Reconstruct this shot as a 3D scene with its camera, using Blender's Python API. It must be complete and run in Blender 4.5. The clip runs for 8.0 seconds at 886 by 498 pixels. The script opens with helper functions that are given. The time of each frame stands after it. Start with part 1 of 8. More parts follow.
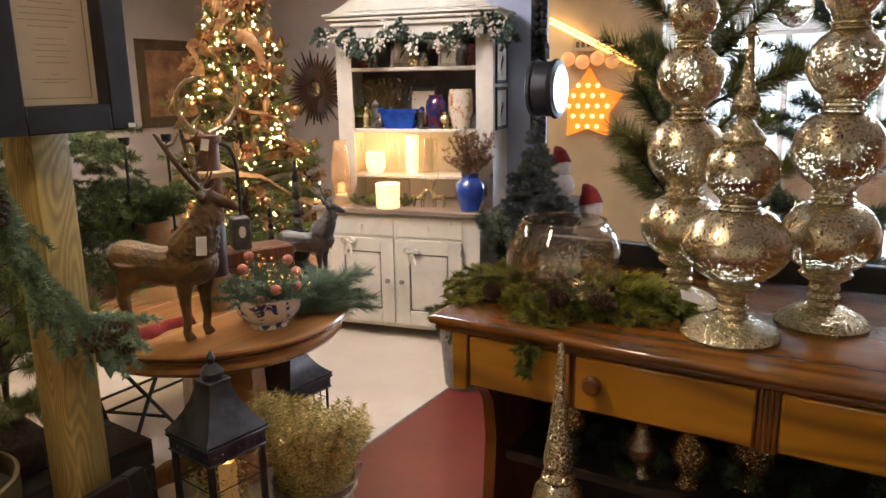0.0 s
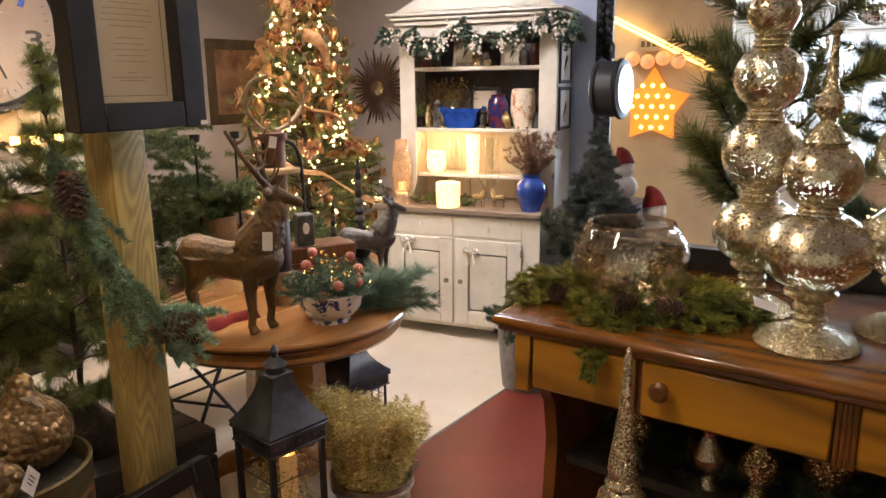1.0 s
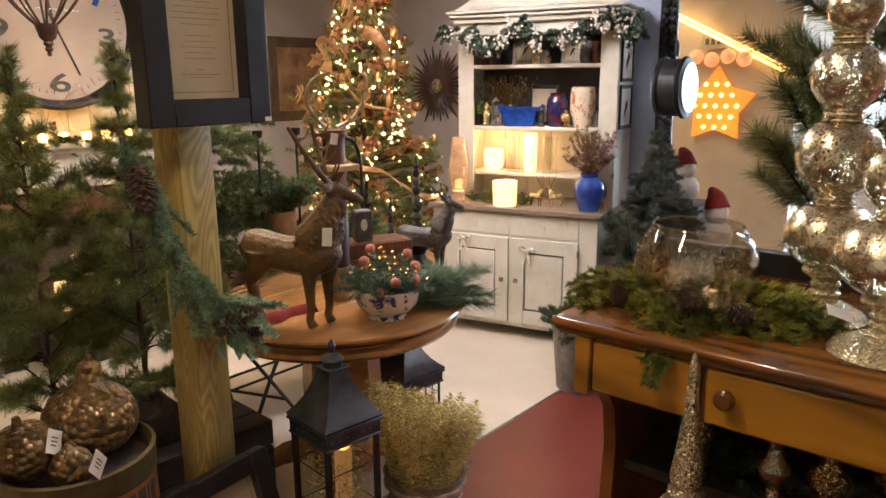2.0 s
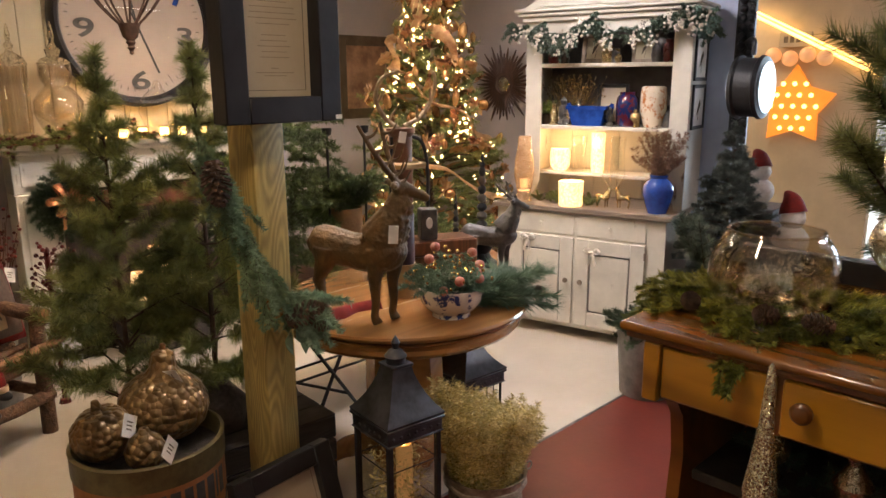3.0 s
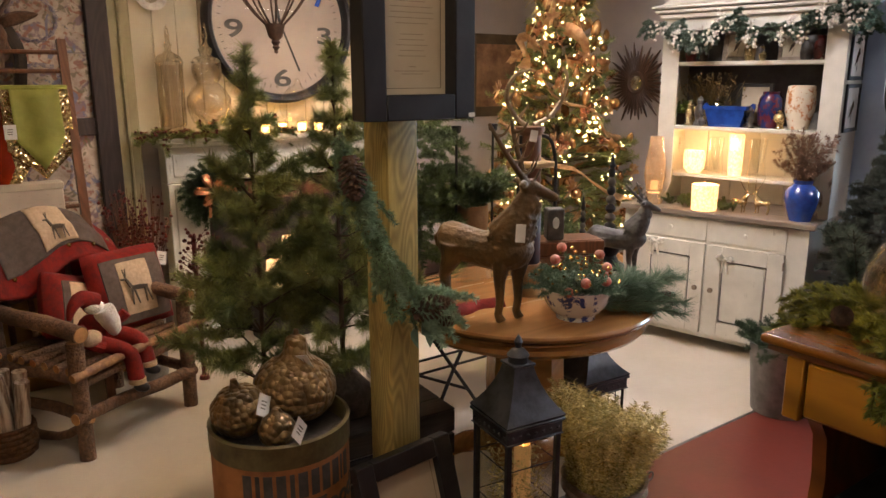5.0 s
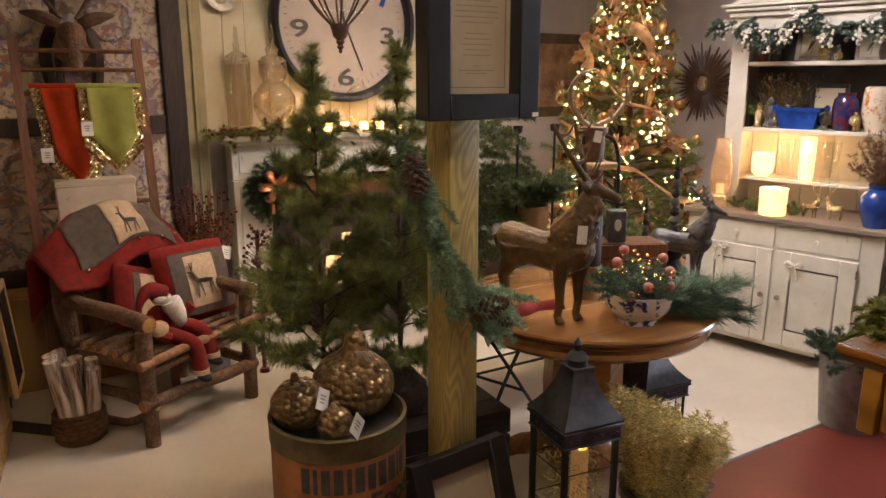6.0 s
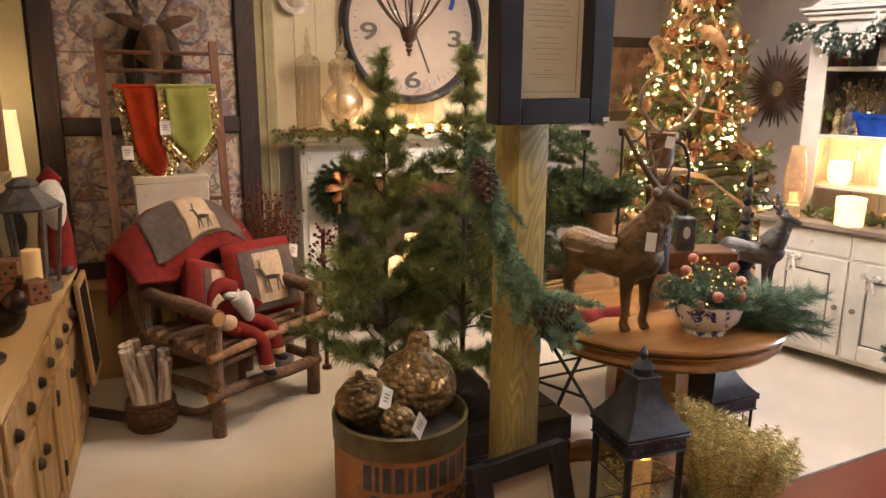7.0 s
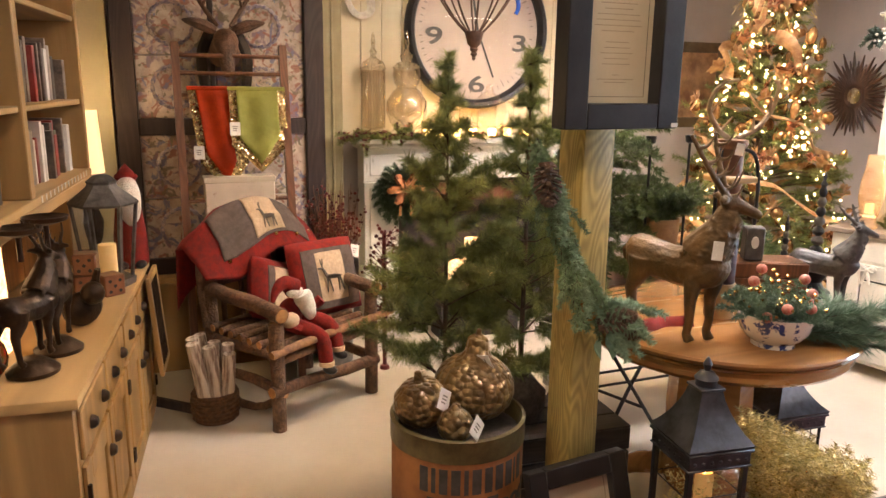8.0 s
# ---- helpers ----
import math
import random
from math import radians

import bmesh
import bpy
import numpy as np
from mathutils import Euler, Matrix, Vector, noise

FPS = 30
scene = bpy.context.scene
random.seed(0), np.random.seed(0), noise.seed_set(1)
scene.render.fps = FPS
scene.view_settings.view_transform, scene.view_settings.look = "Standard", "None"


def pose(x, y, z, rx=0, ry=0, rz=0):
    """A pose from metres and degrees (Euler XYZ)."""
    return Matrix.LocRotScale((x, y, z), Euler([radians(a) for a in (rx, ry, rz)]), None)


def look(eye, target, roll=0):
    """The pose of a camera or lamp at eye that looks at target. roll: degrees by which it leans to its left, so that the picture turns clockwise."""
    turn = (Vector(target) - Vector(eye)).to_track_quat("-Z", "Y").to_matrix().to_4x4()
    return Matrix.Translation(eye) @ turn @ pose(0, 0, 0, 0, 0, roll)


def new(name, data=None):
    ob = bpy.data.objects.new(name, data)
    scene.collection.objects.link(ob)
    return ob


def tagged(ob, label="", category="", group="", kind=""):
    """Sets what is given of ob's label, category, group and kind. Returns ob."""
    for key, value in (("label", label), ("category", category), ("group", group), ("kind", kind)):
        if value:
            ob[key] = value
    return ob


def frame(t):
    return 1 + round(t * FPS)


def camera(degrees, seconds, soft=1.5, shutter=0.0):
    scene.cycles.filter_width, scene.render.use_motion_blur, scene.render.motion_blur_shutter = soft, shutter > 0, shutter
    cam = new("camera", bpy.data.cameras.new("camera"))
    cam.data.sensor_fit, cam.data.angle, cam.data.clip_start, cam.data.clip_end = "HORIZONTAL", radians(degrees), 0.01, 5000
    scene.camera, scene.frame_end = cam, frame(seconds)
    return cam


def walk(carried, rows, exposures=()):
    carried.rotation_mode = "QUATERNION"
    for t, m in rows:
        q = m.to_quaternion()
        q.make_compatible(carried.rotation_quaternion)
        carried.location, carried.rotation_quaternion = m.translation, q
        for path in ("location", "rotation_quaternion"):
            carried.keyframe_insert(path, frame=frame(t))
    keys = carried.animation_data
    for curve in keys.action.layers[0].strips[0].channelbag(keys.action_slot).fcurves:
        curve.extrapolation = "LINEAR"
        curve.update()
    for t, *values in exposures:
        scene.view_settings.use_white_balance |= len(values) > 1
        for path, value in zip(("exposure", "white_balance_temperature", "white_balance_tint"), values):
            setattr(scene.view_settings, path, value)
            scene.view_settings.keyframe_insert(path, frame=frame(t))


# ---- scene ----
cam = camera(62.2, 8.0)
PATH = [
    (0, (0.046, -0.163, 1.589), (1.712, 0.849, 1.146), -0.9),
    (0.5, (0.045, -0.156, 1.589), (1.672, 0.921, 1.147), -0.8),
    (1, (0.04, -0.145, 1.588), (1.623, 0.995, 1.146), -0.7),
    (2.5, (0.035, -0.122, 1.589), (1.477, 1.189, 1.14), -0.4),
    (3, (0.031, -0.116, 1.591), (1.411, 1.26, 1.141), -0.3),
    (3.5, (0.022, -0.108, 1.589), (1.331, 1.337, 1.143), -0.1),
    (4, (0.015, -0.103, 1.59), (1.258, 1.399, 1.144), 0.0),
    (4.5, (0.013, -0.104, 1.592), (1.202, 1.44, 1.142), -0.1),
    (6, (0.002, -0.093, 1.59), (1.007, 1.575, 1.137), -0.0),
    (6.5, (-0.009, -0.09, 1.589), (0.928, 1.619, 1.139), 0.2),
    (7, (-0.025, -0.089, 1.594), (0.843, 1.657, 1.146), 0.4),
    (7.5, (-0.037, -0.09, 1.595), (0.762, 1.69, 1.153), 0.6),
    (8, (-0.041, -0.092, 1.592), (0.685, 1.719, 1.154), 0.8),
]
walk(cam, [(t, look(eye, aim, roll)) for t, eye, aim, roll in PATH],
     exposures=[(0, -0.02), (1.0, 0.14), (2.5, 0.0), (4.5, -0.2), (6.0, -0.14), (6.5, 0.12), (7.0, 0.3), (8.0, 0.7)])

# ---- light ----
world = bpy.data.worlds.new("sky")
scene.world = world
world.use_nodes = True
wn = world.node_tree.nodes
sky = wn.new("ShaderNodeTexSky")
sky.sky_type, sky.sun_disc = "NISHITA", False
sky.sun_elevation, sky.sun_rotation = radians(32), radians(100)
world.node_tree.links.new(sky.outputs[0], wn["Background"].inputs[0])
wn["Background"].inputs[1].default_value = 0.15


def lamp(name, kind, m, energy, color, size=0.3, size_y=None):
    d = bpy.data.lights.new(name, kind)
    d.energy, d.color = energy, color
    if kind == "AREA":
        d.size = size
        if size_y:
            d.shape, d.size_y = "RECTANGLE", size_y
    elif kind == "SUN":
        d.angle = size
    else:
        d.shadow_soft_size = size
    ob = new(name, d)
    ob.matrix_world = m
    return ob


lamp("sun", "SUN", look((20, -3, 13), (0, 0, 0)), 1.0, (1, 0.95, 0.88), radians(10))
# daylight entering by the shop window
lamp("window_daylight", "AREA", pose(10.9, 0.2, 1.35, 0, 90, 0), 720, (0.62, 0.8, 1.0), 1.8, 4.6)
# fluorescent tubes under the ceiling, warm white; all but first and fourth added unseen
TUBES = [(4.1, -0.96, 84), (0.4, 0.9, 80), (1.75, 3.0, 80), (8.8, 1.2, 14), (6.2, 3.4, 80), (2.65, 2.3, 84)]
TUBE_POWER = [112, 26, 60, 66, 52, 84]
WARM, WHITE = (1.0, 0.73, 0.48), (0.99, 0.93, 0.97)
TUBE_TINT = [WHITE, WARM, WARM, WHITE, WARM, WHITE]
for (tx, ty, ta), tp, tint in zip(TUBES, TUBE_POWER, TUBE_TINT):
    lamp("tube_and_fill_light", "AREA", pose(tx, ty, 2.545, 0, 0, ta), tp, tint, 0.1, 1.15)
# candles burning inside the frosted votives of the hutch
for vx, vy, vz in ((0.175, 0.335, 1.175), (0.43, 0.30, 1.21), (0.38, 0.065, 1.0)):
    lamp("votive_flame", "POINT", pose(3.5916, 2.829, 0, 0, 0, -77.9) @ pose(vx, vy, vz), 2.1, (1.0, 0.6, 0.28), 0.04)
# the lit table lamp beyond the dresser
lamp("table_lamp_light", "POINT", pose(-0.33, 4.02, 1.5), 2.2, (1.0, 0.66, 0.3), 0.05)



# ---- building tools ----
def B():
    return bmesh.new()


def box(bm, x0, x1, y0, y1, z0, z1, bev=0.0, m=None, seg=1):
    vs = [bm.verts.new(p) for p in ((x0, y0, z0), (x1, y0, z0), (x1, y1, z0), (x0, y1, z0),
                                    (x0, y0, z1), (x1, y0, z1), (x1, y1, z1), (x0, y1, z1))]
    fs = [bm.faces.new([vs[i] for i in f]) for f in ((3, 2, 1, 0), (4, 5, 6, 7), (0, 1, 5, 4), (1, 2, 6, 5), (2, 3, 7, 6), (3, 0, 4, 7))]
    if bev:
        es = list({e for f in fs for e in f.edges})
        r = bmesh.ops.bevel(bm, geom=es, offset=bev, segments=seg, affect="EDGES", profile=0.5)
        vs = list({v for f in r["faces"] for v in f.verts} | {v for v in vs if v.is_valid})
    if m is not None:
        bmesh.ops.transform(bm, matrix=m, verts=vs)
    return vs


def lathe(bm, prof, seg=24, c=(0, 0, 0), m=None, jag=0.0):
    rings, made = [], []
    for r, z in prof:
        if r < 1e-5:
            v = bm.verts.new((c[0], c[1], c[2] + z))
            rings.append([v])
            made.append(v)
        else:
            ring = []
            for i in range(seg):
                a = 2 * math.pi * i / seg
                q = r * (1 + jag * math.sin(a * 5 + z * 40) * 0.5)
                ring.append(bm.verts.new((c[0] + q * math.cos(a), c[1] + q * math.sin(a), c[2] + z)))
            rings.append(ring)
            made += ring
    for a, b in zip(rings, rings[1:]):
        for i in range(seg):
            j = (i + 1) % seg
            if len(a) == 1 and len(b) == 1:
                continue
            if len(a) == 1:
                bm.faces.new((a[0], b[i], b[j]))
            elif len(b) == 1:
                bm.faces.new((a[i], a[j], b[0]))
            else:
                bm.faces.new((a[i], a[j], b[j], b[i]))
    if m is not None:
        bmesh.ops.transform(bm, matrix=m, verts=made)
    return made


def tube(bm, pts, r, seg=8, caps=True, flat=1.0):
    pts = [Vector(p) for p in pts]
    rs = r if isinstance(r, (list, tuple)) else [r] * len(pts)
    rings = []
    side = None
    for i, p in enumerate(pts):
        d = (pts[min(i + 1, len(pts) - 1)] - pts[max(i - 1, 0)]).normalized()
        if side is None:
            side = d.orthogonal().normalized()
        else:
            side = (side - d * side.dot(d)).normalized()
        up = d.cross(side)
        rings.append([bm.verts.new(p + (side * math.cos(2 * math.pi * k / seg) + up * flat * math.sin(2 * math.pi * k / seg)) * rs[i]) for k in range(seg)])
    for a, b in zip(rings, rings[1:]):
        for k in range(seg):
            bm.faces.new((a[k], a[(k + 1) % seg], b[(k + 1) % seg], b[k]))
    if caps:
        bm.faces.new(rings[0][::-1])
        bm.faces.new(rings[-1])


def arc(pts, n=6):
    """Points along a smooth curve through pts."""
    pts = [Vector(p) for p in pts]
    out = []
    for i in range(len(pts) - 1):
        p0, p1, p2, p3 = pts[max(i - 1, 0)], pts[i], pts[i + 1], pts[min(i + 2, len(pts) - 1)]
        for k in range(n):
            t = k / n
            out.append(0.5 * (2 * p1 + (p2 - p0) * t + (2 * p0 - 5 * p1 + 4 * p2 - p3) * t * t + (3 * p1 - p0 - 3 * p2 + p3) * t ** 3))
    return out + [pts[-1]]


def ball(bm, c, r, s=(1, 1, 1), seg=12, rot=None):
    m = Matrix.Translation(c) @ (rot or Matrix()) @ Matrix.Diagonal((r * s[0], r * s[1], r * s[2], 1))
    bmesh.ops.create_uvsphere(bm, u_segments=seg, v_segments=max(6, seg * 2 // 3), radius=1, matrix=m)


def slab(bm, outline, y0, y1):
    """A board cut to an outline of (x, z), from y0 to y1."""
    a = [bm.verts.new((x, y0, z)) for x, z in outline]
    b = [bm.verts.new((x, y1, z)) for x, z in outline]
    bm.faces.new(a)
    bm.faces.new(b[::-1])
    n = len(a)
    for i in range(n):
        bm.faces.new((a[(i + 1) % n], a[i], b[i], b[(i + 1) % n]))


def finish(me, smooth):
    if smooth:
        me.shade_smooth()
        me.set_sharp_from_angle(angle=radians(38))


def part(name, bm, material, parent=None, label="", smooth=True, m=None):
    me = bpy.data.meshes.new(name)
    bmesh.ops.recalc_face_normals(bm, faces=bm.faces)
    bm.to_mesh(me)
    bm.free()
    finish(me, smooth)
    me.materials.append(material)
    ob = new(name, me)
    if parent:
        ob.parent = parent
    if m is not None:
        ob.matrix_basis = m
    if label:
        tagged(ob, label)
    return ob


def same(name, ob, parent, m):
    """Another piece on the mesh of ob."""
    o = new(name, ob.data)
    o.parent = parent
    o.matrix_basis = m
    return o


def raw(name, V, F, material, parent=None, smooth=False):
    """A mesh of triangles from arrays."""
    me = bpy.data.meshes.new(name)
    me.vertices.add(len(V))
    me.vertices.foreach_set("co", np.asarray(V, np.float32).ravel())
    me.loops.add(F.size)
    me.loops.foreach_set("vertex_index", F.astype(np.int32).ravel())
    me.polygons.add(len(F))
    me.polygons.foreach_set("loop_start", np.arange(0, F.size, F.shape[1], dtype=np.int32))
    me.update(calc_edges=True)
    me.materials.append(material)
    if smooth:
        me.shade_smooth()
    ob = new(name, me)
    if parent:
        ob.parent = parent
    return ob


def thing(name, label, category, m=None, group="", kind=""):
    ob = new(name)
    ob.empty_display_size = 0.05
    if m is not None:
        ob.matrix_basis = m
    return tagged(ob, label, category, group, kind)


def solo(name, bm, material, label, category, m=None, group="", kind="", smooth=True):
    return tagged(part(name, bm, material, None, "", smooth, m), label, category, group, kind)


rng = np.random.default_rng(7)


def needles(twigs, per_m, length, width, spread=0.7, seed=1, flat=0.0):
    """Needles along twigs (pairs of points): one thin triangle each. flat: how far they lie in one plane."""
    g = np.random.default_rng(seed)
    A = np.array([t[0] for t in twigs], float)
    D = np.array([t[1] for t in twigs], float) - A
    L = np.linalg.norm(D, axis=1)
    n = np.maximum(2, (L * per_m).astype(int))
    idx = np.repeat(np.arange(len(A)), n)
    u = g.random(len(idx))
    d = D[idx] / np.maximum(L[idx], 1e-6)[:, None]
    p = A[idx] + D[idx] * u[:, None]
    r = g.normal(size=(len(idx), 3))
    r[:, 2] *= 1 - flat
    r -= d * (r * d).sum(1)[:, None]
    r /= np.maximum(np.linalg.norm(r, axis=1), 1e-6)[:, None]
    k = d * (1 - spread) + r * spread
    k += g.normal(size=k.shape) * 0.08
    k /= np.linalg.norm(k, axis=1)[:, None]
    w = np.cross(k, g.normal(size=k.shape))
    w /= np.maximum(np.linalg.norm(w, axis=1), 1e-6)[:, None]
    l = length * (0.65 + 0.6 * g.random(len(idx)))[:, None]
    V = np.stack([p - w * width / 2, p + w * width / 2, p + k * l], 1).reshape(-1, 3)
    return V, np.arange(len(V)).reshape(-1, 3)


def boughs(height, low, radius, whorls, arms, rise, droop, seed, forks=4, top=0.06, taper=1.15):
    """The branch lines of a conifer: limbs (curves with radii) and the twigs that bear needles."""
    g = random.Random(seed)
    limbs, twigs = [], []
    for i in range(whorls):
        f = i / (whorls - 1)
        z = low + (height - top - low) * f ** 0.9
        reach = radius * (1 - f) ** taper + 0.035
        for k in range(arms if f < 0.85 else 3):
            a = 2 * math.pi * (k + g.random() * 0.8) / arms + i * 1.9
            ln = reach * g.uniform(0.6, 1.15)
            up = rise * g.uniform(0.4, 1.3) + f * 0.5
            pts = []
            for s in range(5):
                t = s / 4
                pts.append(Vector((math.cos(a + t * 0.15) * ln * t, math.sin(a + t * 0.15) * ln * t, z + g.uniform(-0.01, 0.01) + ln * (up * t - droop * t * t))))
            limbs.append(pts)
            for s in range(1, 4):
                twigs.append((pts[s], pts[s + 1]))
            for _ in range(forks):
                t = g.uniform(0.3, 0.95)
                j = min(3, int(t * 4))
                b = pts[j].lerp(pts[j + 1], t * 4 - j)
                d = (pts[j + 1] - pts[j]).normalized()
                sd = Vector((-d.y, d.x, 0)) * g.choice((-1, 1)) * g.uniform(0.4, 1.0) + d + Vector((0, 0, g.uniform(-0.1, 0.5)))
                twigs.append((b, b + sd.normalized() * ln * g.uniform(0.18, 0.42)))
    twigs.append((Vector((0, 0, height - 0.22)), Vector((0, 0, height))))
    return limbs, twigs


def sprig(bmlist, base, direction, length, seed, forks=5, curl=0.1):
    """Adds the twigs of one cut bough."""
    g = random.Random(seed)
    d = Vector(direction).normalized()
    side = d.cross(Vector((0, 0, 1)))
    side = side.normalized() if side.length > 0.05 else Vector((1, 0, 0))
    p = Vector(base)
    prev = p.copy()
    for s in range(1, 5):
        q = p + d * length * s / 4 + Vector((0, 0, -curl * length * (s / 4) ** 2))
        bmlist.append((prev.copy(), q.copy()))
        for k in (-1, 1):
            if s < 4 and forks:
                e = q + (d * 0.8 + side * k * g.uniform(0.5, 0.9) + Vector((0, 0, g.uniform(-0.25, 0.25)))).normalized() * length * g.uniform(0.2, 0.38) * (1.1 - s / 5)
                bmlist.append((q.copy(), e))
        prev = q
    return prev


def lettering(text, size, depth=0.001, bold=0.0):
    """Flat letters as a mesh in the x-y plane, centred."""
    cu = bpy.data.curves.new("letters", "FONT")
    cu.body, cu.size, cu.align_x, cu.align_y, cu.extrude = text, size, "CENTER", "CENTER", depth
    cu.offset = bold
    ob = bpy.data.objects.new("letters", cu)
    me = bpy.data.meshes.new_from_object(ob)
    bpy.data.objects.remove(ob)
    bpy.data.curves.remove(cu)
    return me


# ---- materials ----
def mat(name, c1, c2=None, rough=0.5, metal=0.0, scale=8.0, bump=0.1, bscale=None, stretch=(1, 1, 1), glow=None, power=0.0,
        clear=0.0, coat=0.0, sheen=0.0, vary=0.0, low=0.38, high=0.62, c3=None, spec=0.5, big=0.18, island=0.0, mottle=False):
    m = bpy.data.materials.new(name)
    m.use_nodes = True
    n, ln = m.node_tree.nodes, m.node_tree.links
    p = n["Principled BSDF"]
    c2 = c2 or tuple(v * 0.72 for v in c1)
    tc, mp = n.new("ShaderNodeTexCoord"), n.new("ShaderNodeMapping")
    mp.inputs["Scale"].default_value = stretch
    ln.new(tc.outputs["Object"], mp.inputs[0])
    a = n.new("ShaderNodeTexNoise")
    a.inputs["Scale"].default_value, a.inputs["Detail"].default_value, a.inputs["Roughness"].default_value = scale, 6, 0.62
    ln.new(mp.outputs[0], a.inputs[0])
    r = n.new("ShaderNodeValToRGB")
    r.color_ramp.elements[0].position, r.color_ramp.elements[1].position = low, high
    r.color_ramp.elements[0].color, r.color_ramp.elements[1].color = (*c2, 1), (*c1, 1)
    if c3:
        e = r.color_ramp.elements.new((low + high) / 2)
        e.color = (*c3, 1)
    ln.new(a.outputs[0], r.inputs[0])
    col = r.outputs[0]
    if big:
        b = n.new("ShaderNodeTexNoise")
        b.inputs["Scale"].default_value, b.inputs["Detail"].default_value = scale * 0.17, 3
        ln.new(mp.outputs[0], b.inputs[0])
        mr = n.new("ShaderNodeMapRange")
        mr.inputs[1].default_value, mr.inputs[2].default_value = 0.3, 0.7
        mr.inputs[3].default_value, mr.inputs[4].default_value = 1 - big, 1 + big * 0.6
        ln.new(b.outputs[0], mr.inputs[0])
        mx = n.new("ShaderNodeVectorMath")
        mx.operation = "SCALE"
        ln.new(col, mx.inputs[0])
        ln.new(mr.outputs[0], mx.inputs["Scale"])
        col = mx.outputs[0]
    if vary or island:
        src = n.new("ShaderNodeObjectInfo").outputs["Random"] if vary else n.new("ShaderNodeNewGeometry").outputs["Random Per Island"]
        amt = vary or island
        mr2 = n.new("ShaderNodeMapRange")
        mr2.inputs[3].default_value, mr2.inputs[4].default_value = 1 - amt, 1 + amt
        ln.new(src, mr2.inputs[0])
        mx2 = n.new("ShaderNodeVectorMath")
        mx2.operation = "SCALE"
        ln.new(col, mx2.inputs[0])
        ln.new(mr2.outputs[0], mx2.inputs["Scale"])
        col = mx2.outputs[0]
    ln.new(col, p.inputs["Base Color"])
    rr = n.new("ShaderNodeMapRange")
    rr.inputs[3].default_value, rr.inputs[4].default_value = max(0.02, rough - 0.12), min(1, rough + 0.12)
    ln.new(a.outputs[0], rr.inputs[0])
    ln.new(rr.outputs[0], p.inputs["Roughness"])
    p.inputs["Metallic"].default_value = metal
    p.inputs["Specular IOR Level"].default_value = spec
    p.inputs["Transmission Weight"].default_value = clear
    p.inputs["Coat Weight"].default_value = coat
    p.inputs["Sheen Weight"].default_value = sheen
    if bump:
        bt = n.new("ShaderNodeTexNoise")
        bt.inputs["Scale"].default_value, bt.inputs["Detail"].default_value = bscale or scale * 4, 4
        ln.new(mp.outputs[0], bt.inputs[0])
        bp = n.new("ShaderNodeBump")
        bp.inputs["Strength"].default_value, bp.inputs["Distance"].default_value = bump, 0.01
        ln.new(bt.outputs[0], bp.inputs["Height"])
        ln.new(bp.outputs[0], p.inputs["Normal"])
    if glow and mottle:
        gm = n.new("ShaderNodeMix")
        gm.data_type = "RGBA"
        gm.inputs["A"].default_value, gm.inputs["B"].default_value = (*(v * 0.5 for v in glow), 1), (*glow, 1)
        ln.new(a.outputs[0], gm.inputs["Factor"])
        gr = n.new("ShaderNodeMapRange")
        gr.inputs[1].default_value, gr.inputs[2].default_value = 0.4, 0.6
        ln.new(a.outputs[0], gr.inputs[0])
        ln.new(gr.outputs[0], gm.inputs["Factor"])
        ln.new(gm.outputs["Result"], p.inputs["Emission Color"])
        p.inputs["Emission Strength"].default_value = power
    elif glow:
        p.inputs["Emission Color"].default_value = (*glow, 1)
        p.inputs["Emission Strength"].default_value = power
    return m


def timber(name, light, dark, scale=6.0, along="Z", rough=0.45, bump=0.15, rings=9.0, coat=0.0, distort=9.0, deep=0.22, wz=None):
    """Sawn wood: growth bands drawn out along one axis, with finer fibres over them."""
    m = mat(name, light, dark, rough, 0, scale, bump, scale * 9, {"X": (0.12, 1, 1), "Y": (1, 0.12, 1), "Z": (1, 1, 0.12)}[along], coat=coat, low=0.3, high=0.7)
    n, ln = m.node_tree.nodes, m.node_tree.links
    p = n["Principled BSDF"]
    base = p.inputs["Base Color"].links[0].from_socket
    w = n.new("ShaderNodeTexNoise")
    w.inputs["Scale"].default_value, w.inputs["Detail"].default_value, w.inputs["Distortion"].default_value = wz or scale * 0.7, 1.0, 0.5
    ln.new(n["Mapping"].outputs[0], w.inputs[0])
    k1, k2 = n.new("ShaderNodeMath"), n.new("ShaderNodeMath")
    k1.operation, k1.inputs[1].default_value = "MULTIPLY", rings * 9
    k2.operation = "SINE"
    ln.new(w.outputs[0], k1.inputs[0])
    ln.new(k1.outputs[0], k2.inputs[0])
    mr = n.new("ShaderNodeMapRange")
    mr.inputs[1].default_value, mr.inputs[2].default_value = -1, 1
    mr.inputs[3].default_value, mr.inputs[4].default_value = 1 - deep, 1 + deep * 0.3
    ln.new(k2.outputs[0], mr.inputs[0])
    mx = n.new("ShaderNodeVectorMath")
    mx.operation = "SCALE"
    ln.new(base, mx.inputs[0])
    ln.new(mr.outputs[0], mx.inputs["Scale"])
    ln.new(mx.outputs[0], p.inputs["Base Color"])
    return m


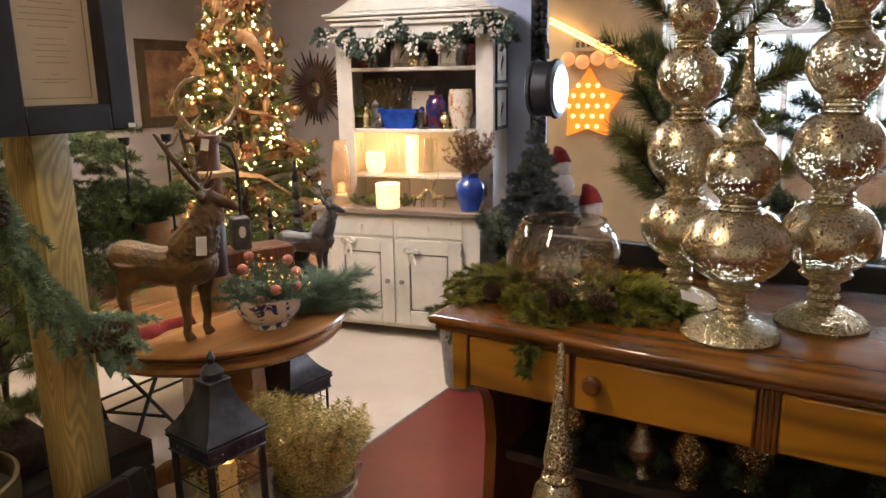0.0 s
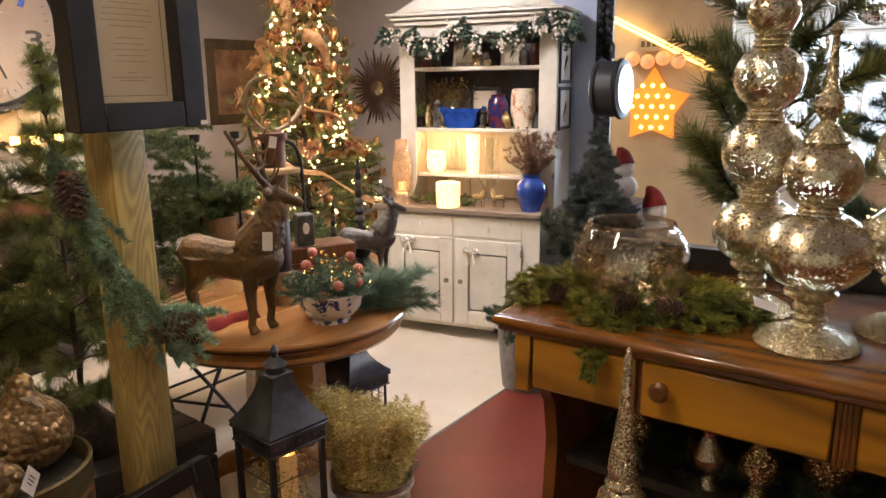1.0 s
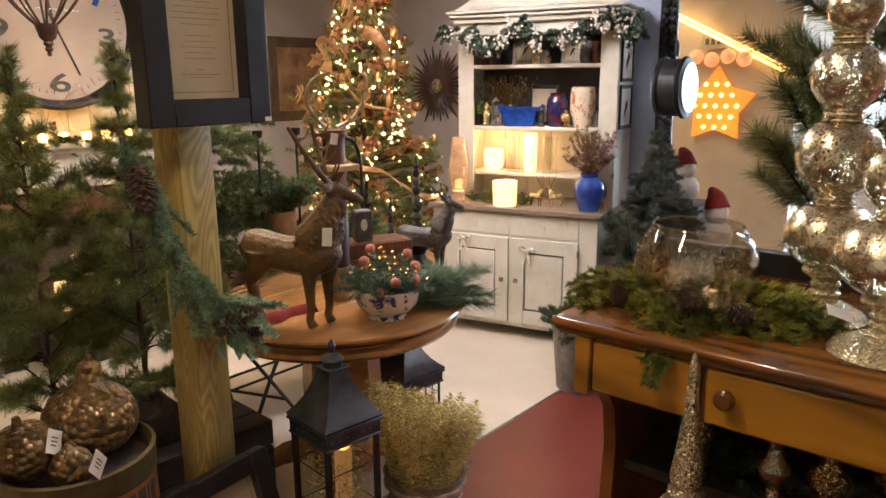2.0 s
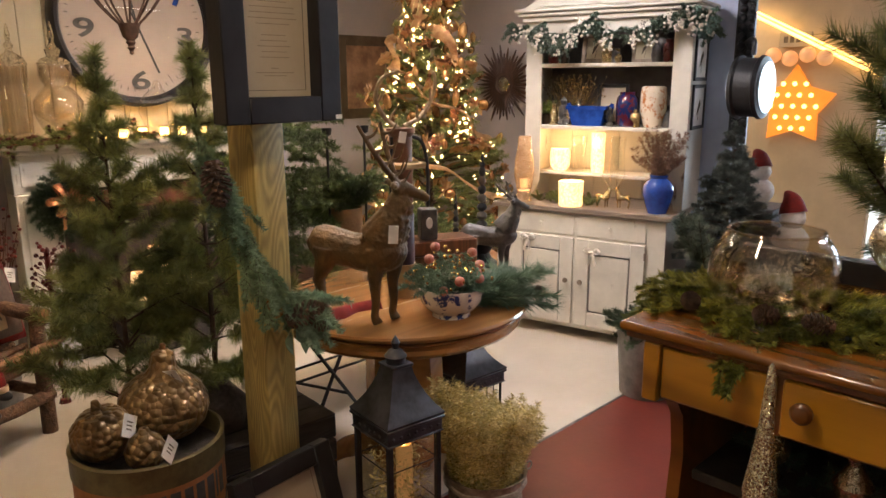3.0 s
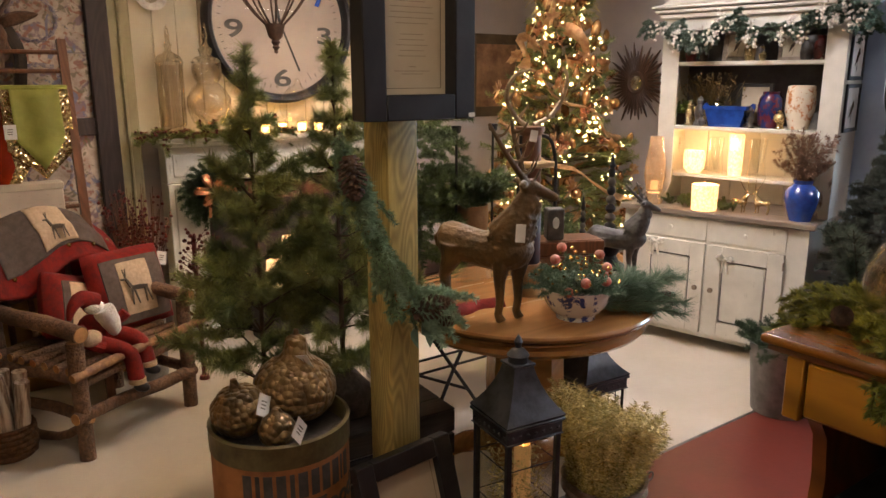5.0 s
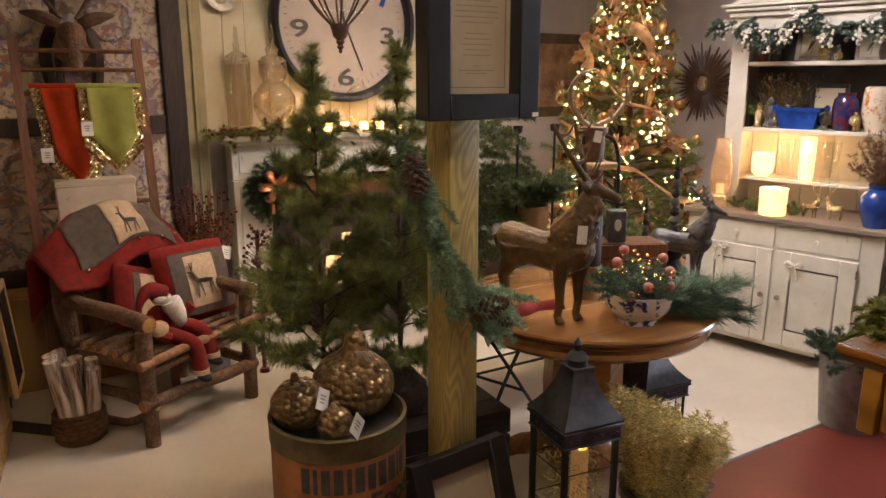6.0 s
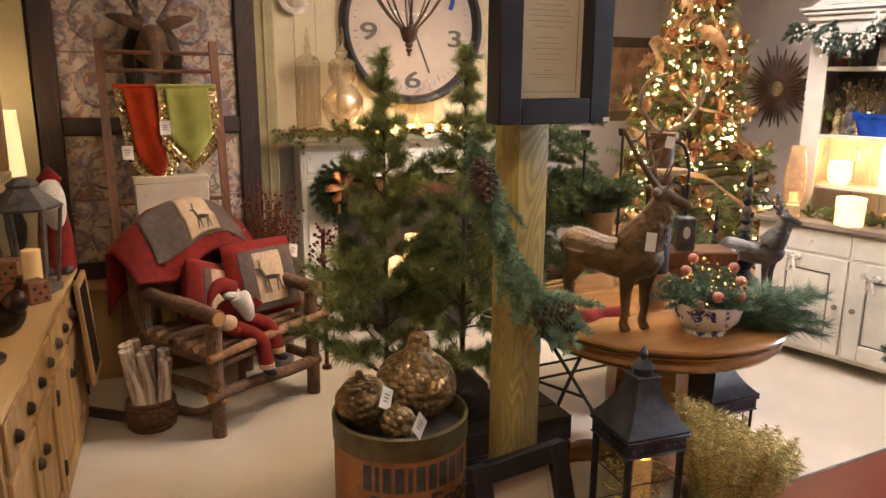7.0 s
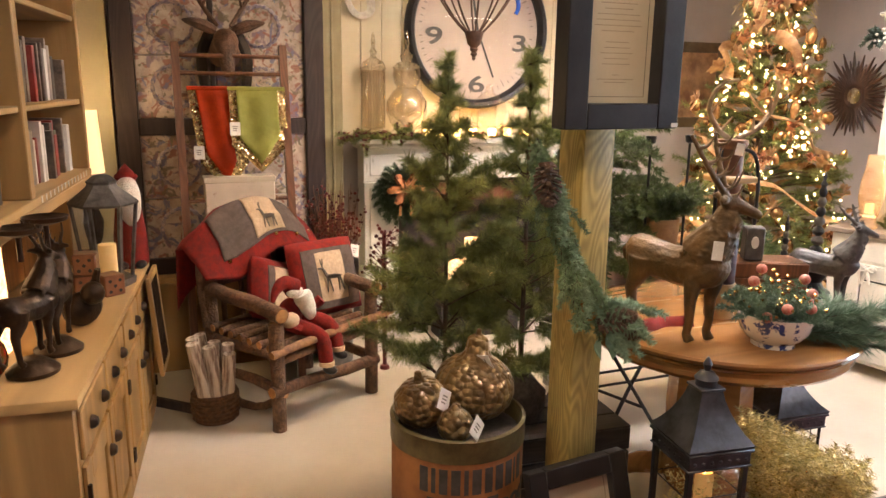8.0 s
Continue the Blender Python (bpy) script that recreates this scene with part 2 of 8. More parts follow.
def worn_paint(name, paint, under, amount=0.36, scale=9.0, rough=0.55):
    """Old paint rubbed through to the wood in streaks and along edges."""
    m = mat(name, paint, tuple(v * 0.86 for v in paint), rough, 0, 5, 0.12, 60)
    n, ln = m.node_tree.nodes, m.node_tree.links
    p = n["Principled BSDF"]
    base = p.inputs["Base Color"].links[0].from_socket
    t = n.new("ShaderNodeTexNoise")
    t.inputs["Scale"].default_value, t.inputs["Detail"].default_value, t.inputs["Roughness"].default_value = scale, 9, 0.7
    mp = n.new("ShaderNodeMapping")
    mp.inputs["Scale"].default_value = (1, 1, 0.35)
    ln.new(n["Texture Coordinate"].outputs["Object"], mp.inputs[0])
    ln.new(mp.outputs[0], t.inputs[0])
    mr = n.new("ShaderNodeMapRange")
    mr.inputs[1].default_value, mr.inputs[2].default_value = amount - 0.03, amount + 0.03
    ln.new(t.outputs[0], mr.inputs[0])
    mx = n.new("ShaderNodeMix")
    mx.data_type = "RGBA"
    mx.inputs["A"].default_value = (*under, 1)
    ln.new(mr.outputs[0], mx.inputs["Factor"])
    ln.new(base, mx.inputs["B"])
    ln.new(mx.outputs["Result"], p.inputs["Base Color"])
    return m


def silvered(name, tint, cover=0.46, scale=150.0, glass=(0.95, 0.9, 0.8)):
    """Mercury glass: clear glass with a crazed, patchy silver lining."""
    m = bpy.data.materials.new(name)
    m.use_nodes = True
    n, ln = m.node_tree.nodes, m.node_tree.links
    p = n["Principled BSDF"]
    tc = n.new("ShaderNodeTexCoord")
    t = n.new("ShaderNodeTexNoise")
    t.inputs["Scale"].default_value, t.inputs["Detail"].default_value, t.inputs["Roughness"].default_value = scale, 5, 0.65
    ln.new(tc.outputs["Object"], t.inputs[0])
    mr = n.new("ShaderNodeMapRange")
    mr.inputs[1].default_value, mr.inputs[2].default_value = cover - 0.02, cover + 0.04
    ln.new(t.outputs[0], mr.inputs[0])
    mx = n.new("ShaderNodeMix")
    mx.data_type = "RGBA"
    mx.inputs["A"].default_value, mx.inputs["B"].default_value = (*glass, 1), (*tint, 1)
    ln.new(mr.outputs[0], mx.inputs["Factor"])
    ln.new(mx.outputs["Result"], p.inputs["Base Color"])
    ln.new(mr.outputs[0], p.inputs["Metallic"])
    iv = n.new("ShaderNodeMath")
    iv.operation, iv.inputs[0].default_value = "SUBTRACT", 1.0
    ln.new(mr.outputs[0], iv.inputs[1])
    ln.new(iv.outputs[0], p.inputs["Transmission Weight"])
    ro = n.new("ShaderNodeMapRange")
    ro.inputs[3].default_value, ro.inputs[4].default_value = 0.06, 0.26
    ln.new(mr.outputs[0], ro.inputs[0])
    ln.new(ro.outputs[0], p.inputs["Roughness"])
    p.inputs["IOR"].default_value = 1.1
    bt = n.new("ShaderNodeTexNoise")
    bt.inputs["Scale"].default_value, bt.inputs["Detail"].default_value = scale * 1.3, 4
    ln.new(tc.outputs["Object"], bt.inputs[0])
    bp = n.new("ShaderNodeBump")
    bp.inputs["Strength"].default_value, bp.inputs["Distance"].default_value = 0.22, 0.003
    ln.new(bt.outputs[0], bp.inputs["Height"])
    ln.new(bp.outputs[0], p.inputs["Normal"])
    return m


def glitter(name, tint, dull, scale=420.0, rough=0.22, depth=1.3):
    """A coat of metal flakes, each tilted its own way."""
    m = bpy.data.materials.new(name)
    m.use_nodes = True
    n, ln = m.node_tree.nodes, m.node_tree.links
    p = n["Principled BSDF"]
    tc, v = n.new("ShaderNodeTexCoord"), n.new("ShaderNodeTexVoronoi")
    v.inputs["Scale"].default_value = scale
    ln.new(tc.outputs["Object"], v.inputs[0])
    mx = n.new("ShaderNodeMix")
    mx.data_type = "RGBA"
    mx.inputs["A"].default_value, mx.inputs["B"].default_value = (*dull, 1), (*tint, 1)
    sp = n.new("ShaderNodeSeparateColor")
    ln.new(v.outputs["Color"], sp.inputs[0])
    ln.new(sp.outputs[0], mx.inputs["Factor"])
    ln.new(mx.outputs["Result"], p.inputs["Base Color"])
    p.inputs["Metallic"].default_value, p.inputs["Roughness"].default_value = 0.85, rough
    ge, su, ad, no = n.new("ShaderNodeNewGeometry"), n.new("ShaderNodeVectorMath"), n.new("ShaderNodeVectorMath"), n.new("ShaderNodeVectorMath")
    su.operation, su.inputs[1].default_value = "SUBTRACT", (0.5, 0.5, 0.5)
    ad.operation, ad.inputs[1].default_value = "MULTIPLY_ADD", (depth, depth, depth)
    no.operation = "NORMALIZE"
    ln.new(v.outputs["Color"], su.inputs[0])
    ln.new(su.outputs[0], ad.inputs[0])
    ln.new(ge.outputs["Normal"], ad.inputs[2])
    ln.new(ad.outputs[0], no.inputs[0])
    ln.new(no.outputs[0], p.inputs["Normal"])
    return m


def glass(name, tint=(1, 1, 1), rough=0.02, ior=1.12, sheen=0.045):
    """Thin glass: clear, with the gloss of its surface."""
    m = bpy.data.materials.new(name)
    m.use_nodes = True
    n, ln = m.node_tree.nodes, m.node_tree.links
    n.remove(n["Principled BSDF"])
    t, g, f, x = n.new("ShaderNodeBsdfTransparent"), n.new("ShaderNodeBsdfGlossy"), n.new("ShaderNodeLayerWeight"), n.new("ShaderNodeMixShader")
    t.inputs[0].default_value = (*tint, 1)
    g.inputs["Roughness"].default_value = rough
    f.inputs[0].default_value = 0.5
    pw, ml = n.new("ShaderNodeMath"), n.new("ShaderNodeMath")
    pw.operation, pw.inputs[1].default_value = "POWER", 3.0
    ml.operation, ml.inputs[1].default_value, ml.inputs[2].default_value = "MULTIPLY_ADD", 0.55 * (ior - 1), sheen
    ln.new(f.outputs["Facing"], pw.inputs[0])
    ln.new(pw.outputs[0], ml.inputs[0])
    ln.new(ml.outputs[0], x.inputs[0])
    ln.new(t.outputs[0], x.inputs[1])
    ln.new(g.outputs[0], x.inputs[2])
    ln.new(x.outputs[0], n["Material Output"].inputs[0])
    return m


def painted_tin(name, scale=3.2):
    """Old cream ceiling tin with faded wreaths, scrolls and bouquets in plum, blue and rust."""
    m = mat(name, (0.62, 0.52, 0.42), (0.42, 0.31, 0.24), 0.5, 0, 14, 0.25, 30, low=0.35, high=0.6)
    n, ln = m.node_tree.nodes, m.node_tree.links
    p = n["Principled BSDF"]
    base = p.inputs["Base Color"].links[0].from_socket
    for colour, sc, lo, seed in (((0.20, 0.13, 0.17), 9.0, 0.55, 1.7), ((0.30, 0.12, 0.08), 15.0, 0.55, 5.1), ((0.16, 0.17, 0.27), 11.0, 0.58, 9.4), ((0.18, 0.15, 0.09), 20.0, 0.57, 3.3)):
        mp = n.new("ShaderNodeMapping")
        mp.inputs["Location"].default_value = (seed, seed * 0.7, seed * 1.3)
        ln.new(n["Texture Coordinate"].outputs["Object"], mp.inputs[0])
        t = n.new("ShaderNodeTexNoise")
        t.inputs["Scale"].default_value, t.inputs["Detail"].default_value, t.inputs["Distortion"].default_value = sc, 7, 1.2
        ln.new(mp.outputs[0], t.inputs[0])
        mr = n.new("ShaderNodeMapRange")
        mr.inputs[1].default_value, mr.inputs[2].default_value, mr.inputs[4].default_value = lo, lo + 0.05, 0.85
        ln.new(t.outputs[0], mr.inputs[0])
        mx = n.new("ShaderNodeMix")
        mx.data_type = "RGBA"
        mx.inputs["B"].default_value = (*colour, 1)
        ln.new(base, mx.inputs["A"])
        ln.new(mr.outputs[0], mx.inputs["Factor"])
        base = mx.outputs["Result"]
    ln.new(base, p.inputs["Base Color"])
    return m


WALL = mat("mauve_wall_paint", (0.50, 0.44, 0.42), (0.45, 0.40, 0.38), 0.75, 0, 3, 0.05, 90, big=0.06)
CREAM = mat("cream_wall_paint", (0.74, 0.66, 0.48), (0.68, 0.6, 0.43), 0.6, 0, 4, 0.06, 70, big=0.1)
OLIVE_TRIM = mat("olive_trim_paint", (0.42, 0.36, 0.20), (0.33, 0.28, 0.15), 0.55, 0, 5, 0.08, 50)
CEILING = mat("ceiling_white", (0.7, 0.68, 0.64), (0.62, 0.6, 0.56), 0.8, 0, 5, 0.1, 40)
VINYL = mat("pale_floor", (0.63, 0.56, 0.46), (0.57, 0.5, 0.4), 0.33, 0, 2.5, 0.03, 30, big=0.08)
RED_FLOOR = mat("red_floor_paint", (0.19, 0.036, 0.024), (0.15, 0.028, 0.019), 0.38, 0, 3, 0.05, 40, big=0.14)
HUTCH = worn_paint("distressed_cream_paint", (0.68, 0.64, 0.55), (0.16, 0.11, 0.07), 0.345, 8)
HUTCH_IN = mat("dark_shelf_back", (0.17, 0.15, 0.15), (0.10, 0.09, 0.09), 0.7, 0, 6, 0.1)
HUTCH_TOP = timber("grey_worn_counter", (0.34, 0.27, 0.2), (0.18, 0.13, 0.1), 7, "X", 0.5)
MANTEL = worn_paint("crackled_white_mantel", (0.84, 0.81, 0.72), (0.4, 0.35, 0.26), 0.32, 12)
PINE_ORANGE = timber("honey_pine", (0.60, 0.29, 0.018), (0.36, 0.155, 0.01), 6, "Y", 0.36, 0.08, 8, 0.3, 9, 0.4)
PINE_TOP = timber("polished_pine_top", (0.36, 0.15, 0.02), (0.17, 0.06, 0.009), 6, "Y", 0.24, 0.08, 6, 0.5, 9, 0.4)
PINE_DARK = timber("dark_pine_moulding", (0.27, 0.10, 0.016), (0.12, 0.04, 0.009), 6, "Y", 0.35, 0.06, 5, 0.3)
OAK = timber("golden_oak", (0.47, 0.24, 0.085), (0.33, 0.15, 0.047), 7, "X", 0.24, 0.06, 6, 0.5, 9, 0.1)
POST = timber("treated_pine_post", (0.64, 0.50, 0.17), (0.40, 0.28, 0.08), 12, "Z", 0.55, 0.14, 22, 0, 4.0, 0.28, 6.5)
POST.node_tree.nodes["Mapping"].inputs["Scale"].default_value = (1, 1, 0.26)
RAW_PINE = timber("scrubbed_pine", (0.50, 0.31, 0.12), (0.36, 0.205, 0.075), 5, "Z", 0.5, 0.1, 4)
RAW_PINE_Y = timber("scrubbed_pine_boards", (0.58, 0.38, 0.17), (0.45, 0.28, 0.11), 5, "X", 0.45, 0.1, 4)
BROWN_WOOD = timber("brown_stained_wood", (0.22, 0.09, 0.04), (0.1, 0.04, 0.018), 8, "Z", 0.4)
CRATE = timber("black_washed_wood", (0.07, 0.058, 0.05), (0.025, 0.02, 0.018), 9, "X", 0.7, 0.2)
SCREEN_WOOD = timber("dark_plum_wood", (0.055, 0.034, 0.03), (0.022, 0.014, 0.013), 8, "Z", 0.55, 0.2)
LOG = mat("bark_log", (0.24, 0.135, 0.075), (0.085, 0.048, 0.032), 0.85, 0, 46, 1.0, 90, low=0.3, high=0.72, big=0.45)
PEELED = mat("peeled_log", (0.40, 0.20, 0.085), (0.17, 0.08, 0.04), 0.65, 0, 26, 0.5, 60, low=0.34, high=0.66, big=0.4)
LOG_END = mat("sawn_log_end", (0.52, 0.27, 0.1), (0.36, 0.17, 0.06), 0.6, 0, 18, 0.2)
BIRCH = mat("birch_bark", (0.62, 0.52, 0.42), (0.22, 0.14, 0.10), 0.7, 0, 34, 0.5, 50, (1, 1, 0.12), low=0.42, high=0.56)
BLACK = mat("black_painted_wood", (0.022, 0.021, 0.024), (0.012, 0.011, 0.013), 0.42, 0, 9, 0.08, 50, spec=0.4)
IRON = mat("black_iron", (0.03, 0.03, 0.034), (0.016, 0.015, 0.016), 0.5, 0.4, 14, 0.15, 60)
TIN = mat("blackened_tin_roof", (0.085, 0.09, 0.105), (0.035, 0.036, 0.04), 0.36, 0.6, 10, 0.1, 40)
BRONZE = mat("antique_bronze", (0.18, 0.10, 0.034), (0.05, 0.032, 0.013), 0.55, 0.25, 9, 0.6, 55, low=0.34, high=0.66)
PEWTER = mat("dark_pewter", (0.15, 0.14, 0.13), (0.06, 0.055, 0.052), 0.52, 0.35, 14, 0.3, 50)
DARK_BRONZE = mat("black_bronze", (0.06, 0.035, 0.02), (0.02, 0.013, 0.009), 0.4, 0.6, 12, 0.3, 50)
ANTLER = mat("antler_bone", (0.42, 0.32, 0.2), (0.2, 0.13, 0.07), 0.5, 0, 18, 0.3, 60)
SILVER = silvered("silvered_glass", (0.74, 0.66, 0.47), 0.45, 190, (0.8, 0.68, 0.48))
SILVER_LIGHT = silvered("faint_silvered_glass", (0.74, 0.66, 0.5), 0.55, 110)
GOURD = mat("hammered_amber_glass", (0.27, 0.18, 0.075), (0.11, 0.07, 0.03), 0.33, 0.6, 9, 0.3, 40, c3=(0.28, 0.18, 0.08))
gn, gln = GOURD.node_tree.nodes, GOURD.node_tree.links
gv = gn.new("ShaderNodeTexVoronoi")
gv.inputs["Scale"].default_value = 44
gln.new(gn["Texture Coordinate"].outputs["Object"], gv.inputs[0])
gb_ = gn["Bump"]
gb_.inputs["Strength"].default_value, gb_.inputs["Distance"].default_value, gb_.invert = 1.0, 0.015, True
gln.new(gv.outputs["Distance"], gb_.inputs["Height"])
GOLD = glitter("gold_glitter", (0.92, 0.84, 0.6), (0.42, 0.35, 0.2), 520, 0.24, 1.25)
GOLD_DEEP = glitter("champagne_glitter", (0.9, 0.72, 0.4), (0.32, 0.23, 0.1), 260)
SEQUIN = glitter("gold_sequins", (1.0, 0.82, 0.45), (0.36, 0.22, 0.08), 130, 0.15, 1.5)
TINSEL = mat("gold_tinsel", (0.95, 0.84, 0.45), (0.74, 0.6, 0.22), 0.24, 0.3, 60, 0, island=0.5)
COPPER = mat("copper_ribbon", (0.55, 0.25, 0.12), (0.3, 0.12, 0.06), 0.28, 0.7, 12, 0.3, 60)
CLEAR = glass("clear_glass", (0.96, 0.97, 0.96), 0.03, 1.5)
AMBER = glass("amber_tinted_glass", (0.992, 0.968, 0.92), 0.02, 2.2)
HONEY = glass("honey_tinted_glass", (0.985, 0.94, 0.83), 0.05, 2.5)
BUBBLE = glass("gilded_bubble_glass", (0.985, 0.95, 0.9), 0.03, 2.3, 0.13)
PANE = glass("window_glass", (0.98, 0.99, 1.0), 0.0, 1.35)
FROST = mat("candle_glow_glass", (0.85, 0.62, 0.36), (0.7, 0.45, 0.22), 0.35, 0, 70, 0.2, 80, glow=(1.0, 0.58, 0.26), power=2.6, mottle=True)
FROST_LOW = mat("hurricane_glow_glass", (0.95, 0.85, 0.72), (0.85, 0.68, 0.5), 0.22, 0, 9, 0.2, 80, glow=(1.0, 0.5, 0.2), power=0.12, mottle=True, clear=0.9)
FLAME = mat("candle_flame", (1, 0.7, 0.3), (1, 0.6, 0.2), 0.5, 0, 5, 0, glow=(1.0, 0.55, 0.16), power=16)
BULB = mat("warm_bulb", (1, 0.8, 0.5), (1, 0.75, 0.4), 0.4, 0, 5, 0, glow=(1.0, 0.68, 0.3), power=14)
BULB_ORANGE = mat("amber_bulb", (1, 0.6, 0.2), (1, 0.5, 0.12), 0.4, 0, 5, 0, glow=(1.0, 0.58, 0.16), power=5)
TUBE = mat("fluorescent_tube", (0.95, 0.95, 0.92), (0.9, 0.9, 0.88), 0.4, 0, 5, 0, glow=(1, 0.93, 0.82), power=9)
SHADE = mat("cream_lamp_shade", (0.8, 0.66, 0.42), (0.75, 0.6, 0.36), 0.7, 0, 8, 0.05, glow=(1.0, 0.68, 0.3), power=0.75)
WAX = mat("ivory_wax", (0.72, 0.52, 0.28), (0.66, 0.45, 0.22), 0.5, 0, 8, 0.03, glow=(1.0, 0.5, 0.14), power=0.18)
WAX_DARK = mat("plum_wax", (0.07, 0.025, 0.032), (0.045, 0.018, 0.022), 0.45, 0, 10, 0.05)
WAX_TAN = mat("tan_wax", (0.45, 0.27, 0.11), (0.36, 0.2, 0.08), 0.5, 0, 10, 0.05)
NEEDLE = mat("pine_needles", (0.29, 0.31, 0.09), (0.095, 0.13, 0.036), 0.55, 0, 4, 0, island=0.4, big=0.3)
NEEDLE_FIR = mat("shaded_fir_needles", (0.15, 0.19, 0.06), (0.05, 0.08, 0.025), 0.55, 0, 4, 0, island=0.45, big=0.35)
NEEDLE_DARK = mat("fir_needles", (0.06, 0.095, 0.04), (0.025, 0.05, 0.022), 0.55, 0, 4, 0, island=0.4, big=0.3)
NEEDLE_BLUE = mat("spruce_needles", (0.17, 0.26, 0.17), (0.075, 0.14, 0.09), 0.5, 0, 5, 0, island=0.35, big=0.25)
NEEDLE_SPRAY = mat("spruce_spray_needles", (0.24, 0.34, 0.18), (0.11, 0.18, 0.09), 0.5, 0, 6, 0, island=0.3, big=0.25)
NEEDLE_MID = mat("long_pine_needles", (0.27, 0.28, 0.085), (0.11, 0.14, 0.04), 0.55, 0, 4, 0, island=0.4, big=0.3)
NEEDLE_TIP = mat("pale_spruce_tips", (0.42, 0.56, 0.39), (0.2, 0.33, 0.21), 0.5, 0, 6, 0, island=0.3, big=0.25)
NEEDLE_GREY = mat("frosted_needles", (0.11, 0.125, 0.105), (0.03, 0.042, 0.036), 0.6, 0, 5, 0, island=0.45, big=0.25)
CEDAR = mat("cedar_sprays", (0.33, 0.32, 0.05), (0.12, 0.15, 0.025), 0.55, 0, 5, 0, island=0.4, big=0.3)
LEAF = mat("silvery_leaves", (0.2, 0.24, 0.2), (0.08, 0.12, 0.09), 0.55, 0, 8, 0, island=0.35)
BARK = mat("twig_bark", (0.09, 0.055, 0.032), (0.045, 0.026, 0.016), 0.85, 0, 20, 0.3)
CONE = mat("pine_cone_scales", (0.13, 0.07, 0.04), (0.05, 0.026, 0.016), 0.7, 0, 30, 0.3, island=0.3)
BURLAP = mat("grey_burlap", (0.11, 0.095, 0.085), (0.06, 0.05, 0.046), 0.9, 0, 60, 0.5, 200)
RED_FELT = mat("red_felt", (0.22, 0.008, 0.003), (0.14, 0.005, 0.002), 0.9, 0, 30, 0.25, 200)
RED_SILK = mat("red_silk", (0.33, 0.03, 0.002), (0.22, 0.018, 0.002), 0.7, 0, 8, 0.2, 30, spec=0.15)
GREEN_SILK = mat("lime_silk", (0.33, 0.33, 0.075), (0.25, 0.25, 0.05), 0.6, 0, 8, 0.25, 25, spec=0.25)
GREY_FELT = mat("taupe_wool", (0.12, 0.088, 0.07), (0.085, 0.06, 0.048), 0.92, 0, 40, 0.3, 220)
LINEN = mat("natural_linen", (0.58, 0.42, 0.27), (0.48, 0.34, 0.21), 0.9, 0, 70, 0.3, 260)
FUR = mat("white_fleece", (0.85, 0.8, 0.72), (0.7, 0.64, 0.56), 0.95, 0, 40, 0.8, 120, sheen=0.4)
PAPER = mat("aged_paper", (0.58, 0.5, 0.37), (0.52, 0.44, 0.31), 0.8, 0, 6, 0.05, 80)
TAG = mat("white_card_tag", (0.75, 0.72, 0.68), (0.68, 0.65, 0.6), 0.7, 0, 20, 0.05)
PALE_INK = mat("pale_script_ink", (0.30, 0.25, 0.18), (0.24, 0.19, 0.13), 0.8, 0, 20, 0)
INK = mat("faded_ink", (0.16, 0.125, 0.09), (0.1, 0.08, 0.06), 0.8, 0, 20, 0)
DRUM = mat("stained_fibre_drum", (0.44, 0.19, 0.062), (0.27, 0.10, 0.034), 0.6, 0, 7, 0.15, 30, big=0.35)
DRUM_BAND = mat("olive_drum_band", (0.185, 0.15, 0.06), (0.1, 0.075, 0.03), 0.5, 0.2, 12, 0.2, 40, big=0.3)
BLUE = mat("cobalt_glaze", (0.02, 0.075, 0.36), (0.012, 0.04, 0.22), 0.14, 0, 12, 0.08, 30, coat=0.6)
JAR_DARK = mat("imari_glaze", (0.1, 0.015, 0.03), (0.012, 0.02, 0.10), 0.16, 0, 26, 0.05, coat=0.5, low=0.46, high=0.52)
JAR_LIGHT = mat("floral_glaze", (0.72, 0.62, 0.48), (0.48, 0.16, 0.045), 0.2, 0, 22, 0.05, coat=0.5, low=0.38, high=0.46)
DELFT = mat("white_blue_stoneware", (0.68, 0.62, 0.54), (0.035, 0.05, 0.17), 0.22, 0, 26, 0.02, coat=0.5, low=0.43, high=0.46, big=0.05)
TERRACOTTA = mat("tan_clay", (0.42, 0.26, 0.13), (0.3, 0.17, 0.08), 0.75, 0, 14, 0.2)
ZINC = mat("grey_zinc", (0.3, 0.29, 0.28), (0.17, 0.165, 0.16), 0.5, 0.6, 10, 0.15, 40)
WICKER = mat("brown_wicker", (0.17, 0.08, 0.035), (0.08, 0.035, 0.015), 0.65, 0, 40, 0.5, 90)
BASKET_GREY = mat("whitewashed_splint", (0.42, 0.34, 0.27), (0.24, 0.18, 0.13), 0.8, 0, 30, 0.4, 80)
CLOCK_FACE = mat("clock_dial", (0.62, 0.52, 0.44), (0.54, 0.44, 0.36), 0.5, 0, 3, 0.02)
NUMERAL = mat("numeral_grey", (0.15, 0.14, 0.13), (0.10, 0.095, 0.09), 0.6, 0, 20, 0.05)
DIAL_INK = mat("dial_grey", (0.09, 0.085, 0.08), (0.05, 0.048, 0.045), 0.6, 0, 20, 0.05)
RUST = mat("rusty_wire", (0.11, 0.06, 0.04), (0.05, 0.025, 0.018), 0.65, 0.4, 20, 0.3)
BERRY = mat("frosted_red_fruit", (0.42, 0.08, 0.05), (0.5, 0.24, 0.19), 0.5, 0, 30, 0.2)
BERRY_RED = mat("dark_red_berries", (0.15, 0.014, 0.01), (0.07, 0.01, 0.008), 0.3, 0, 20, 0.1, island=0.4)
